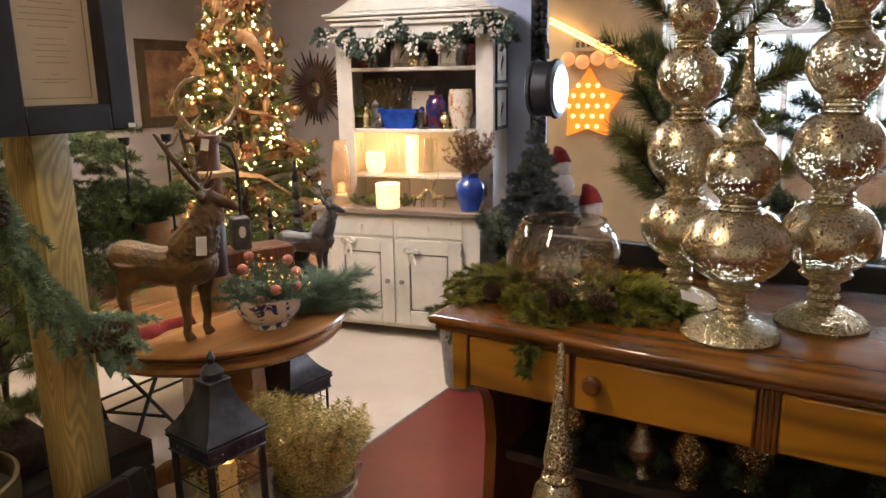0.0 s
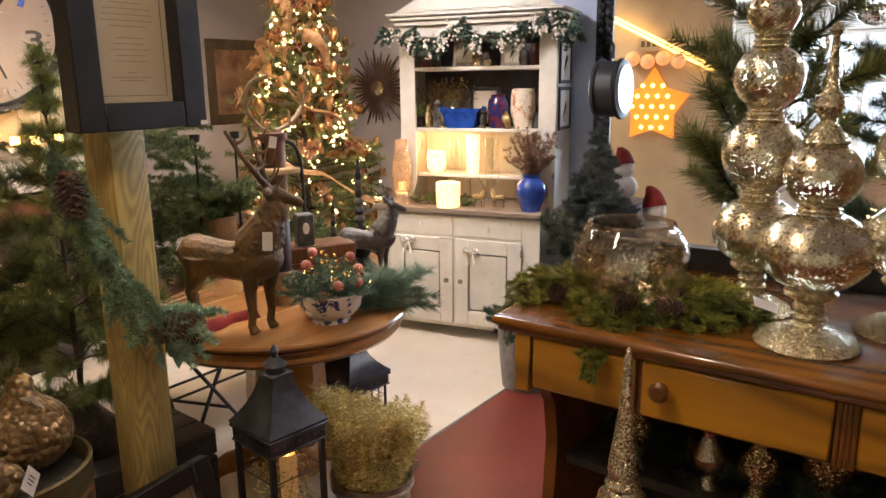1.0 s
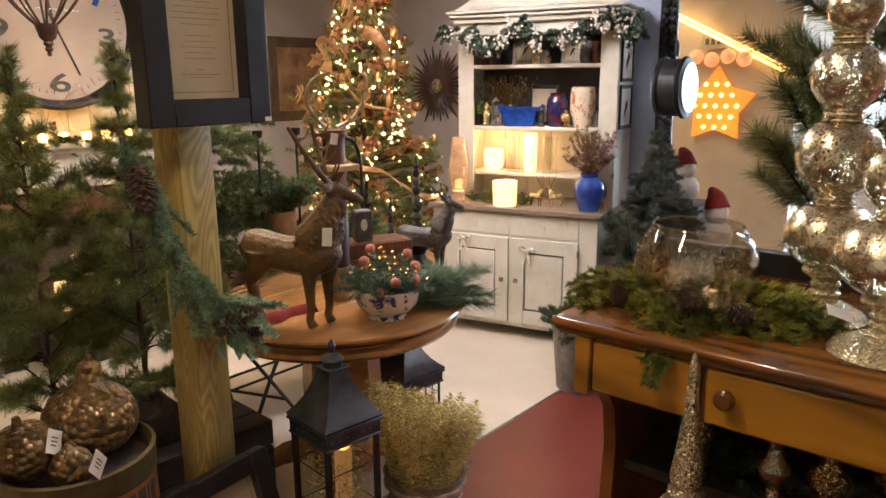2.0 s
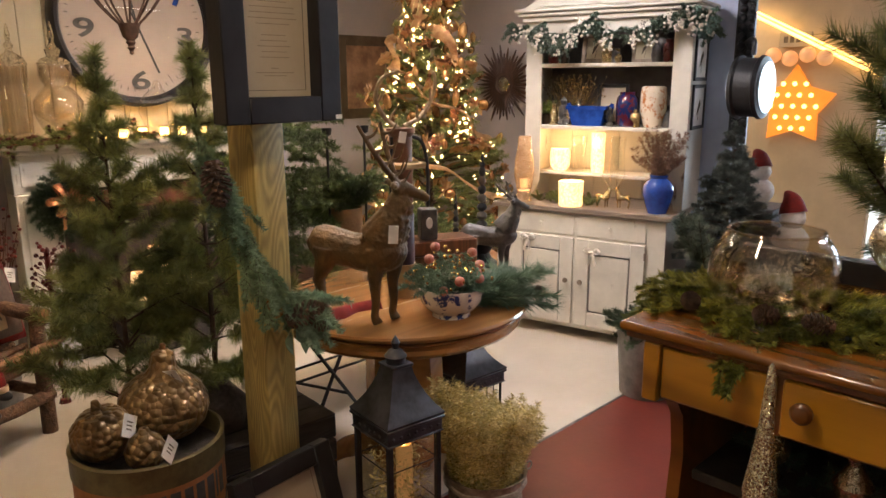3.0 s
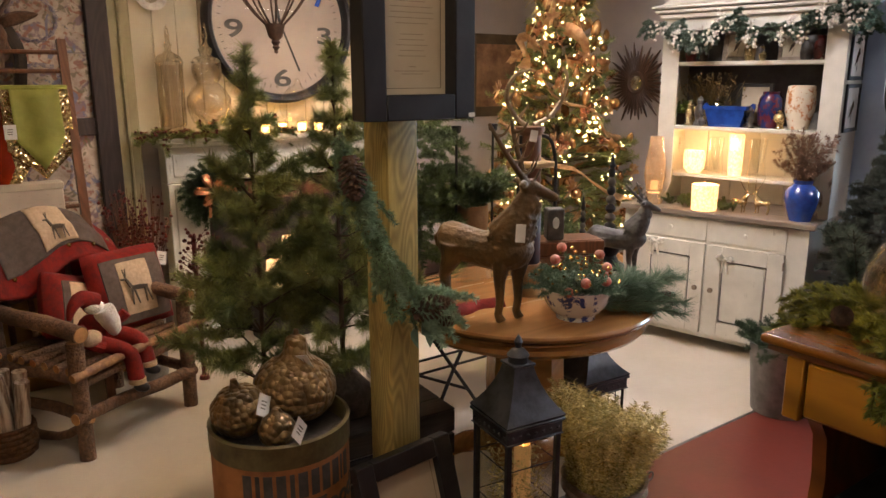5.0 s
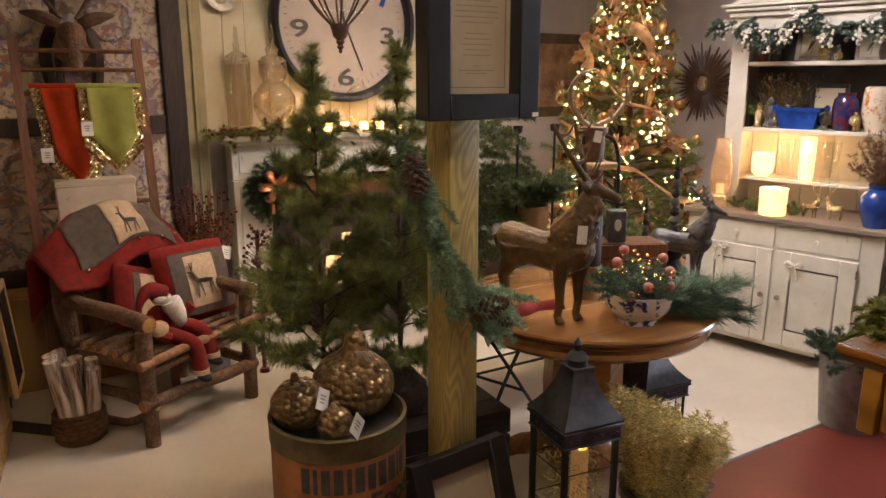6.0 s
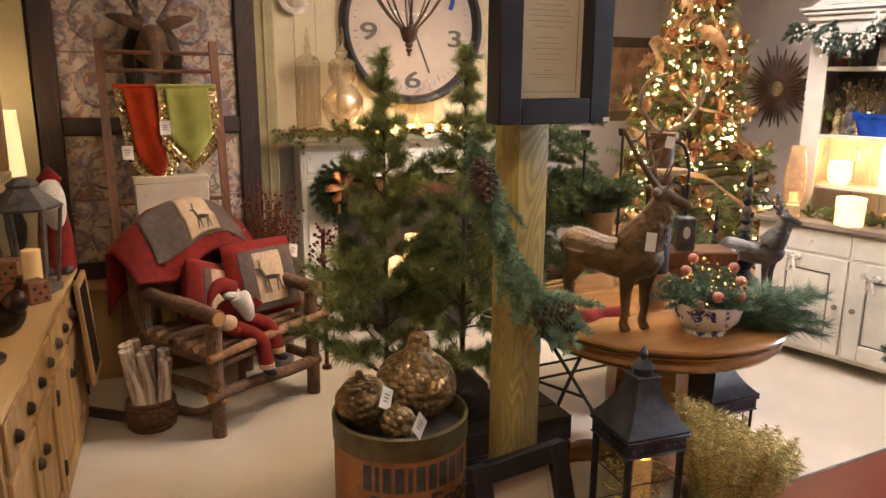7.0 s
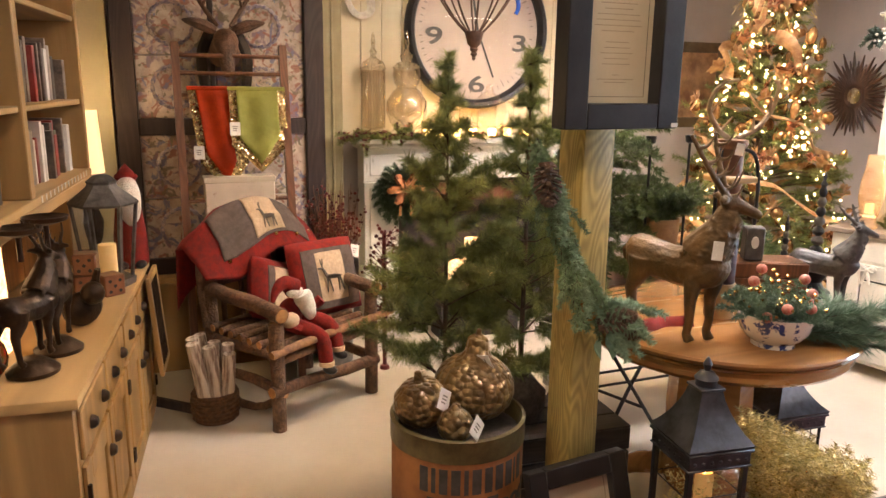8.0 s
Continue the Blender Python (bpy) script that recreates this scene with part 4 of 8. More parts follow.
part("packing", b, BURLAP, drum, "dark burlap packing")


def wrap(me, r, ang, z):
    for v in me.vertices:
        a = ang + v.co.x / r
        v.co = ((r + v.co.z) * math.cos(a), (r + v.co.z) * math.sin(a), z + v.co.y)


def stencil(me, name):
    me.materials.append(DIAL_INK)
    o = new(name, me)
    o.parent = drum
    return o


DA = math.radians(-94)
LET = [0.029, 0.014, 0.027, 0.029, 0.014, 0.03, 0.027, 0.03, 0.03, 0.008, 0.026]
x = -0.195
for w in LET:
    # each stencilled character is one plain block
    b = B()
    for k in range(3):
        box(b, x + w * k / 3, x + w * (k + 1) / 3, -0.043, 0.043, 0.001, 0.002)
    bmesh.ops.remove_doubles(b, verts=b.verts, dist=0.0001)
    me = bpy.data.meshes.new("stencil_mark")
    b.to_mesh(me)
    b.free()
    wrap(me, DR, DA, DH - 0.136)
    stencil(me, "stencil_mark")
    x += w + 0.0115
me = lettering("Dog Food", 0.098, 0.001, 0.003)
wrap(me, DR, DA + 0.12, DH - 0.236)
stencil(me, "stencil_word")


# ---- conifers ----
def conifer(name, label, m, height, low, radius, whorls, arms, rise, droop, seed, per_m, nl, nw, leafmat, spread=0.65, forks=4, base=0.0, flat=0.0, trunk=0.012, taper=1.15):
    t = thing(name, label, "tree", m)
    limbs, twigs = boughs(height, low, radius, whorls, arms, rise, droop, seed, forks, 0.06, taper)
    b = B()
    tube(b, [(0, 0, base), (0.004, 0.002, (base + height) / 2), (0, 0, height - 0.03)], [trunk, trunk * 0.7, 0.002], 8)
    for pts in limbs:
        tube(b, pts, [trunk * 0.35, trunk * 0.28, trunk * 0.22, trunk * 0.16, trunk * 0.1], 5, caps=False)
    part("trunk", b, BARK, t)
    V, F = needles(twigs, per_m, nl, nw, spread, seed, flat)
    raw("crown", V, F, leafmat, t)
    return t, limbs, twigs


def burlap_pot(m, r, h, parent):
    b = B()
    lathe(b, [(0, 0), (r * 0.85, 0.004), (r, h * 0.3), (r * 0.95, h * 0.6), (r * 0.5, h * 0.86), (r * 0.34, h * 0.9), (r * 0.5, h), (r * 0.42, h * 1.02), (0, h * 0.96)], 28, jag=0.12)
    return part("burlap_wrap", b, BURLAP, parent, "grey burlap tied round the root ball", m=m)


t1, l1, w1 = conifer("pine_sapling", "slender artificial pine with long soft green needles", pose(0.99, 2.45, 0), 1.70, 0.45, 0.36, 15, 5, 0.7, 0.25, 11, 2300, 0.05, 0.0026, NEEDLE, 0.6, 4, taper=1.45)
burlap_pot(None, 0.13, 0.32, t1)
t2, l2, w2 = conifer("pine_sapling", "slender artificial pine in burlap standing on a dark crate", pose(1.26, 2.32, 0.30), 1.42, 0.23, 0.32, 14, 5, 0.7, 0.3, 23, 2300, 0.05, 0.0025, NEEDLE, 0.6, 4, taper=1.45)
burlap_pot(None, 0.105, 0.2, t2)
b = B()
box(b, -0.02, 0.0, -0.03, 0.0, 0.05, 0.09)
part("tag", b, TAG, t2, "white card tag", m=pose(0.06, -0.11, 0.13))

# crate under the second pine: slats round a hollow
cr = thing("crate", "black washed slatted wooden crate", "crate", pose(1.14, 2.13, 0, 0, 0, -4))
for z in (0.0, 0.1, 0.2):
    for x0, x1, y0, y1 in ((0, 0.5, 0, 0.018), (0, 0.5, 0.34, 0.358), (0, 0.018, 0.019, 0.339), (0.482, 0.5, 0.019, 0.339)):
        b = B()
        box(b, x0, x1, y0, y1, z, z + 0.09, 0.003)
        part("slat", b, CRATE, cr)
for y in (0.0, 0.122, 0.244):
    b = B()
    box(b, 0, 0.5, y, y + 0.114, 0.292, 0.3, 0.002)
    part("top_board", b, CRATE, cr)

# frosted tree beside the hutch, the tall pine behind the counter
conifer("frosted_tree", "small frosted grey green fir beside the hutch", pose(4.0, 1.60, 0), 1.36, 0.4, 0.3, 26, 9, 0.15, 0.25, 31, 2600, 0.026, 0.003, NEEDLE_GREY, 0.6, 5)
b = B()
lathe(b, [(0, 0), (0.12, 0), (0.15, 0.22), (0, 0.22)], 20)
solo("tree_pot", b, ZINC, "grey zinc pot of the frosted fir", "pot", pose(4.0, 1.60, 0))
conifer("tall_pine", "tall open pine with long dark needles behind the counter", pose(2.34, 0.33, 0, 0, 0, 40), 2.4, 1.15, 0.26, 13, 4, 0.75, 0.0, 47, 1500, 0.07, 0.003, NEEDLE_MID, 0.55, 4, trunk=0.02, taper=0.7)
t5, l5, w5 = conifer("tall_pine", "tall sparse pine with fairy lights near the window", pose(4.4, 0.05, 0), 2.5, 0.5, 0.8, 9, 5, 0.4, 0.2, 53, 1500, 0.08, 0.004, NEEDLE_DARK, 0.55, 4, trunk=0.025)
for i, (x, y) in enumerate(((2.34, 0.33), (4.4, 0.05))):
    b = B()
    lathe(b, [(0, 0), (0.15, 0), (0.19, 0.26), (0.2, 0.28), (0.17, 0.28), (0, 0.25)], 24)
    solo("tree_pot", b, ZINC, "round grey zinc pot of a tall pine", "pot", pose(x, y, 0))

# ---- christmas tree ----
xt, lx, wx = conifer("christmas_tree", "decorated fir with warm lights, gold ribbon and amber ornaments", pose(3.55, 3.52, 0), 2.42, 0.32, 0.56, 24, 9, 0.3, 0.25, 61, 1300, 0.036, 0.0032, NEEDLE, 0.6, 4, trunk=0.03, taper=0.85)
g = random.Random(9)


def on_tree(k=1.0):
    pts = lx[g.randrange(len(lx))]
    t = g.uniform(0.5, 1.0) ** 0.7 * 3.99
    return pts[int(t)].lerp(pts[int(t) + 1], t % 1) * k + Vector((g.uniform(-0.02, 0.02), g.uniform(-0.02, 0.02), g.uniform(-0.02, 0.02)))


b = B()
for _ in range(720):
    p = on_tree()
    bmesh.ops.create_icosphere(b, subdivisions=1, radius=g.uniform(0.006, 0.0095), matrix=Matrix.Translation(p))
tagged(part("fairy_lights", b, BULB, xt), kind="stuff")
shapes = []
b = B(); ball(b, (0, 0, 0), 0.032, seg=14); shapes.append(b)
b = B(); lathe(b, [(0, -0.06), (0.008, -0.05), (0.022, -0.01), (0.02, 0.01), (0.008, 0.03), (0.012, 0.036), (0, 0.045)], 12); shapes.append(b)
b = B(); lathe(b, [(0, -0.045), (0.02, -0.03), (0.027, 0), (0.018, 0.03), (0.007, 0.04), (0, 0.05)], 12); shapes.append(b)
first = [None] * 3
for i in range(240):
    k = g.randrange(3)
    m = pose(*on_tree(1.03), g.uniform(-15, 15), g.uniform(-15, 15), g.uniform(0, 360)) @ Matrix.Scale(g.uniform(0.7, 1.35), 4)
    if first[k] is None:
        first[k] = part("ornament", shapes[k], ORNAMENT, xt, m=m)
    else:
        same("ornament", first[k], xt, m)
# ribbon wound down the tree and magnolia flowers
for s in range(3):
    pts, n = [], 60
    for i in range(n):
        f = i / (n - 1)
        z = 0.45 + 1.85 * (1 - f)
        r = 0.56 * f ** 0.8 * 0.9 + 0.06 + 0.03 * math.sin(i * 1.3)
        a = f * 9 + s * 2.1
        pts.append((r * math.cos(a), r * math.sin(a), z + 0.03 * math.sin(i * 0.9 + s)))
    b = B()
    tube(b, pts, [0.032 + 0.012 * math.sin(i) for i in range(n)], 6, flat=0.25)
    part("ribbon", b, RIBBON, xt, "wired gold gauze ribbon")


def petals(b, c, r, n, g, cup=0.4):
    for k in range(n):
        a = 2 * math.pi * k / n + g.random() * 0.5
        d = Vector((math.cos(a), math.sin(a), cup * g.uniform(0.3, 1.4))).normalized()
        sd = d.cross(Vector((0, 0, 1))).normalized()
        L = r * g.uniform(0.75, 1.2)
        q = [c, c + d * L * 0.5 + sd * L * 0.28, c + d * L + Vector((0, 0, -0.1 * L)), c + d * L * 0.5 - sd * L * 0.28]
        lo = [b.verts.new(v) for v in q]
        up = [b.verts.new(v + Vector((0, 0, r * 0.05))) for v in q]
        b.faces.new(up)
        b.faces.new(lo[::-1])
        for i in range(4):
            b.faces.new((lo[i], lo[(i + 1) % 4], up[(i + 1) % 4], up[i]))


b = B()
petals(b, Vector((0, 0, 0)), 0.075, 7, g)
petals(b, Vector((0, 0, 0.01)), 0.05, 5, g, 0.9)
fl = part("flower", b, RIBBON, xt, "copper gauze flower", m=pose(*on_tree(1.05), 60, 0, 100))
for i in range(80):
    same("flower", fl, xt, pose(*on_tree(1.05), g.uniform(30, 90), g.uniform(-30, 30), g.uniform(0, 360)))
b = B()
petals(b, Vector((0, 0, 0)), 0.06, 6, g)
petals(b, Vector((0, 0, 0.008)), 0.04, 5, g, 1)
fl2 = part("leaf_pick", b, COPPER, xt, "rust coloured leaf pick", m=pose(*on_tree(1.08), 60, 0, 10))
for i in range(40):
    same("leaf_pick", fl2, xt, pose(*on_tree(1.08), g.uniform(30, 90), g.uniform(-30, 30), g.uniform(0, 360)))
b = B()
for i in range(260):
    a, z = g.uniform(0, 6.28), g.uniform(1.95, 2.42)
    r = g.uniform(0.05, 0.26)
    tube(b, [(0.03 * math.cos(a), 0.03 * math.sin(a), z - 0.1), (r * 0.7 * math.cos(a), r * 0.7 * math.sin(a), z + 0.02), (r * math.cos(a), r * math.sin(a), z - g.uniform(0, 0.12))], 0.0022, 4)
tagged(part("tinsel_spray", b, TINSEL, xt, "gold tinsel spray"), kind="stuff")
b = B()
lathe(b, [(0, 0), (0.2, 0), (0.26, 0.3), (0.24, 0.32), (0, 0.3)], 24)
part("tub", b, WICKER, xt)


# ---- cut greenery ----
def greens(name, label, twigs, per_m, nl, nw, leafmat, m=None, spread=0.6, flat=0.0, seed=3, category="greenery", stems=True):
    t = thing(name, label, category, m)
    if stems:
        b = B()
        for a, c in twigs:
            tube(b, [a, c], [0.0022, 0.0012], 4, caps=False)
        tagged(part("stem_mass", b, BARK, t), kind="stuff")
    V, F = needles(twigs, per_m, nl, nw, spread, seed, flat)
    raw("foliage", V, F, leafmat, t)
    return t


def cone_mesh(r, h, seed):
    q = random.Random(seed)
    b = B()
    tube(b, [(0, 0, 0), (0, 0, h)], [r * 0.5, r * 0.2], 8)
    n = 70
    for i in range(n):
        f = i / n
        a = i * 2.39996
        rr = r * math.sin(math.pi * (0.18 + 0.8 * f)) ** 0.8
        d = Vector((math.cos(a), math.sin(a), 0.25 + 0.7 * f)).normalized()
        sd = Vector((-math.sin(a), math.cos(a), 0))
        c = Vector((0, 0, h * f))
        w = r * 0.34
        p = [c + d * rr * 0.3 - sd * w * 0.4, c + d * rr * 0.3 + sd * w * 0.4, c + d * rr + sd * w * 0.5, c + d * rr * 1.08 + Vector((0, 0, -r * 0.1)), c + d * rr - sd * w * 0.5]
        lo = [b.verts.new(v) for v in p]
        up = [b.verts.new(v + Vector((0, 0, r * 0.1))) for v in p]
        b.faces.new(up)
        b.faces.new(lo[::-1])
        for k in range(5):
            b.faces.new((lo[k], lo[(k + 1) % 5], up[(k + 1) % 5], up[k]))
    return b


# cedar ring round the bubble bowl on the counter
g = random.Random(77)
tw = []
for i in range(46):
    a = 2 * math.pi * i / 46 + g.uniform(-0.1, 0.1)
    p = (0.10 * math.cos(a), 0.12 * math.sin(a), g.uniform(0.008, 0.035))
    sprig(tw, p, (math.cos(a), math.sin(a) * 1.2, g.uniform(-0.06, 0.26)), g.uniform(0.09, 0.16) * (1.25 if abs(math.sin(a)) > 0.6 else 0.9), i, 5, 0.35)
for i in range(3):
    sprig(tw, (-0.16, -0.05 + g.uniform(-0.14, 0.12), 0.02), (-1, g.uniform(-0.4, 0.4), -0.15), 0.16, 200 + i, 5, 0.5)
cedar = greens("cedar_wreath", "loose ring of green cedar laid on the counter", tw, 3200, 0.017, 0.0042, CEDAR, pose(1.60, 0.44, 1.105), 0.5, 0.5, category="wreath")
k0 = part("cone", cone_mesh(0.022, 0.055, 4), CONE, cedar, m=pose(-0.17, -0.06, 0.04, -75, 0, 70))
for x, y, a in ((-0.15, -0.16, 20), (-0.16, 0.12, 120)):
    same("cone", k0, cedar, pose(x, y, 0.035, -80, 0, a))
# upright silvery pick with white blooms
tw = []
for i in range(5):
    sprig(tw, (0, 0, 0), (g.uniform(-0.3, 0.3), g.uniform(0, 0.6), 1), g.uniform(0.12, 0.18), 300 + i, 4, 0.1)
pick = greens("frosted_pick", "frosted fern pick with a small white bloom in the cedar", tw, 2200, 0.02, 0.003, LEAF, pose(1.72, 0.66, 1.12))
b = B()
petals(b, Vector((0, 0, 0)), 0.022, 6, g, 0.7)
petals(b, Vector((0, 0, 0.004)), 0.015, 5, g, 1.2)
part("bloom", b, BERRY_WHITE, pick, m=pose(0.01, -0.02, 0.05, 20, -30, 0))


# garland winding round the post
def spruce_swag(name, label, line, m=None, seed=1, size=0.11, leafmat=None, n=26, per_m=2600):
    q = random.Random(seed)
    tw = []
    line = arc(line, 8)
    for i in range(n):
        f = q.random() * (len(line) - 1.01)
        p = line[int(f)].lerp(line[int(f) + 1], f % 1)
        d = Vector((q.uniform(-0.45, 0.55), q.uniform(-0.55, 0.1), q.uniform(-1.5, -0.5)))
        sprig(tw, p, d, size * q.uniform(0.6, 1.3), seed * 50 + i, 4, 0.2)
    return greens(name, label, tw, per_m, 0.016, 0.0032, leafmat or NEEDLE_BLUE, m, 0.6, 0.2, seed, "garland")


gl = spruce_swag("post_garland", "blue green spruce garland with pine cones wound round the post",
                 [(1.03, 1.80, 1.50), (1.045, 1.76, 1.40), (1.07, 1.735, 1.30), (1.11, 1.72, 1.20), (1.16, 1.715, 1.11), (1.205, 1.715, 1.03)], m=pose(-0.022, 0, -0.055), seed=5, n=58, size=0.115, leafmat=NEEDLE_SPRAY, per_m=2300)
q = random.Random(6)
tw = []
for i in range(11):
    sprig(tw, (1.215 + q.uniform(-0.02, 0.02), 1.71, 1.0 + q.uniform(-0.02, 0.03)), (0.1 + 0.6 * q.random(), -0.3, -0.75 + 0.07 * i), q.uniform(0.14, 0.2), 900 + i, 5, 0.12)
for i, (x, z) in enumerate(((1.06, 1.33), (1.09, 1.25), (1.13, 1.16), (1.17, 1.09), (1.15, 1.12), (1.05, 1.4))):
    sprig(tw, (x, 1.71, z), (0.35 * q.random(), -0.3, -1), q.uniform(0.1, 0.15), 950 + i, 5, 0.1)
V, F = needles(tw, 2600, 0.02, 0.004, 0.75, 8, 0.75)
raw("tip_foliage", V, F, NEEDLE_TIP, gl)
c0 = part("pine_cone", cone_mesh(0.042, 0.115, 1), CONE, gl, m=pose(1.20, 1.69, 0.945, 72, 10, 62))
same("pine_cone", c0, gl, pose(1.015, 1.72, 1.435, 165, 0, 0) @ Matrix.Scale(1.05, 4))
same("pine_cone", c0, gl, pose(1.275, 1.70, 0.93, 95, 0, 30) @ Matrix.Scale(0.75, 4))
for k in range(6):
    # broad green leaves under the cones
    b = B()
    L, wd = q.uniform(0.06, 0.085), q.uniform(0.02, 0.028)
    n = 7
    up = [(wd * math.sin(math.pi * (i / n) ** 0.8), L * i / n, 0.012 * math.sin(3 * i / n)) for i in range(n + 1)]
    lo = [(-x, y, z) for x, y, z in up[1:-1]]
    top = [b.verts.new((x, y, z + 0.0012)) for x, y, z in up + lo[::-1]]
    bot = [b.verts.new((x, y, z)) for x, y, z in up + lo[::-1]]
    b.faces.new(top)
    b.faces.new(bot[::-1])
    for i in range(len(top)):
        b.faces.new((bot[i], bot[(i + 1) % len(top)], top[(i + 1) % len(top)], top[i]))
    part("leaf", b, NEEDLE_TIP, gl, m=pose(1.22 + 0.025 * k, 1.70 + 0.004 * k, 0.90 + 0.01 * (k % 3), -100 + q.uniform(-25, 10), q.uniform(-40, 40), q.uniform(-50, 50)))
b = B()
tube(b, arc([(1.165, 1.72, 1.05), (1.15, 1.70, 1.01), (1.165, 1.70, 0.975), (1.195, 1.70, 0.995), (1.2, 1.71, 1.04)], 5), 0.02, 8, flat=0.35)
part("ribbon", b, mat("amber_ribbon", (0.5, 0.22, 0.03), (0.25, 0.1, 0.02), 0.45, 0.2, 20, 0.3, 60), gl, "amber ribbon loop")


# ---- on and under the round table ----
def stag(name, label, material, m, S, antlers=1.0, grain=0.0045, turn=0.0):
    """A standing stag as one smooth cast figure, facing +x, feet on z = 0."""
    b = B()
    TH = pose(0.48, 0, 0, 0, 0, turn) @ pose(-0.48, 0, 0)
    tube(b, arc([(-0.5, 0, 0.77), (-0.42, 0, 0.78), (-0.2, 0, 0.75), (0.05, 0, 0.72), (0.28, 0, 0.75), (0.42, 0, 0.82), (0.46, 0, 0.87)], 3),
         [0.06, 0.13, 0.175, 0.2, 0.205, 0.2, 0.195, 0.19, 0.19, 0.2, 0.21, 0.22, 0.225, 0.225, 0.21, 0.185, 0.15, 0.11, 0.07], 14)
    tube(b, arc([(0.27, 0, 0.86), (0.38, 0, 1.02), (0.45, 0, 1.18), (0.49, 0, 1.34)], 3), [0.235, 0.232, 0.22, 0.205, 0.188, 0.168, 0.148, 0.128, 0.11, 0.092], 14)
    tube(b, arc([TH @ Vector(v) for v in ((0.42, 0, 1.36), (0.51, 0, 1.39), (0.63, 0, 1.35), (0.78, 0, 1.28))], 3), [0.065, 0.092, 0.1, 0.094, 0.08, 0.067, 0.058, 0.052, 0.047, 0.034], 12)
    q = random.Random(3)
    for i in range(64):
        # locks of the mane lying down the neck and breast
        f, a = q.random(), q.uniform(-2.6, 2.6)
        c = Vector((0.28 + 0.21 * f, 0, 0.90 + 0.42 * f))
        r = 0.215 - 0.115 * f
        o = Vector((math.cos(a) * r, math.sin(a) * r, -0.25 * math.cos(a) * r))
        tube(b, [c + o * 0.9, c + o * 1.1 + Vector((0.01, 0, -0.05)), c + o * 1.02 + Vector((0.0, 0, -0.11))], [0.014, 0.03, 0.008], 6)
    for s in (-1, 1):
        tube(b, arc([TH @ Vector(v) for v in ((0.44, s * 0.06, 1.42), (0.41, s * 0.15, 1.45), (0.37, s * 0.2, 1.43))], 3), [0.02, 0.035, 0.04, 0.038, 0.03, 0.02, 0.008], 8)
        dx = 0.05 * s
        tube(b, [(0.30 + dx, s * 0.12, 0.80), (0.31 + dx, s * 0.12, 0.58), (0.29 + dx, s * 0.11, 0.42), (0.30 + dx, s * 0.11, 0.2), (0.28 + dx, s * 0.11, 0.08), (0.32 + dx, s * 0.11, 0.0)], [0.115, 0.09, 0.062, 0.042, 0.044, 0.056], 10)
        dx = -0.06 * s
        tube(b, [(-0.36 + dx, s * 0.12, 0.78), (-0.38 + dx, s * 0.12, 0.6), (-0.47 + dx, s * 0.11, 0.42), (-0.44 + dx, s * 0.11, 0.2), (-0.42 + dx, s * 0.11, 0.07), (-0.37 + dx, s * 0.11, 0.0)], [0.145, 0.11, 0.064, 0.044, 0.044, 0.056], 10)
        if antlers:
            k = antlers
            lean = 0.42 if s < 0 else 0.12
            beam = arc([TH @ Vector(v) for v in ((0.47, s * 0.05, 1.43), (0.47 - lean * 0.35, s * 0.2 * k, 1.43 + 0.3 * k), (0.47 - lean * 0.7, s * 0.36 * k, 1.43 + 0.62 * k), (0.47 - lean, s * 0.42 * k, 1.43 + 0.95 * k))], 5)
            tube(b, beam, [0.038 - 0.0013 * i for i in range(len(beam))], 8)
            for i, ln in ((1, 0.2), (3, 0.3), (6, 0.3), (9, 0.26), (12, 0.2)):
                p = beam[i]
                tube(b, arc([p, p + TH.to_3x3() @ Vector((0.14, -s * 0.05, 0.03)) * k, p + TH.to_3x3() @ Vector((0.24, -s * 0.07, ln)) * k], 3), [0.024, 0.022, 0.02, 0.017, 0.014, 0.01, 0.005], 6)
    tube(b, [(-0.5, 0, 0.86), (-0.56, 0, 0.78), (-0.55, 0, 0.68)], [0.04, 0.045, 0.02], 8)
    ball(b, (0.38, 0, 0.92), 0.17, (0.8, 0.8, 1.15))
    bmesh.ops.scale(b, vec=(S, S, S), verts=b.verts)
    o = solo(name, b, material, label, "statue", m)
    r = o.modifiers.new("fuse", "REMESH")
    r.mode, r.voxel_size, r.use_smooth_shade = "VOXEL", grain, True
    s = o.modifiers.new("soften", "SMOOTH")
    s.iterations = 2
    return o


stag("deer_statue", "bronze stag statue with antlers standing on the oak table", BRONZE, pose(1.606, 1.88, 0.755, 0, 0, -66), 0.342, 0.64, 0.0036, 35)
stag("deer_statue", "dark pewter stag statue near the table edge", PEWTER, pose(2.41, 1.97, 0.755, 0, 0, -50), 0.225, 0.4, 0.0036, 15)
b = B()
box(b, -0.016, 0.016, -0.001, 0.001, -0.03, 0.03, 0.0005)
for k in range(3):
    box(b, -0.008, 0.008, -0.0014, -0.001, -0.015 + 0.014 * k, -0.011 + 0.014 * k)
solo("price_tag", b, TAG, "white hanging price tag on the bronze stag", "tag", pose(1.572, 1.648, 1.10, 0, 3, -38))
b = B()
box(b, -0.012, 0.012, -0.001, 0.001, -0.018, 0.018, 0.0005)
solo("price_tag", b, TAG, "small white tag tied to the antler", "tag", pose(1.63, 1.66, 1.41, 0, 10, -30))

# red ribbon on the table
b = B()
tube(b, arc([(1.47, 1.95, 0.763), (1.56, 1.93, 0.772), (1.64, 1.95, 0.764), (1.74, 1.92, 0.768)], 6), 0.026, 8, flat=0.22)
solo("red_cloth", b, RED_FELT, "folded red felt strip lying on the table", "cloth")

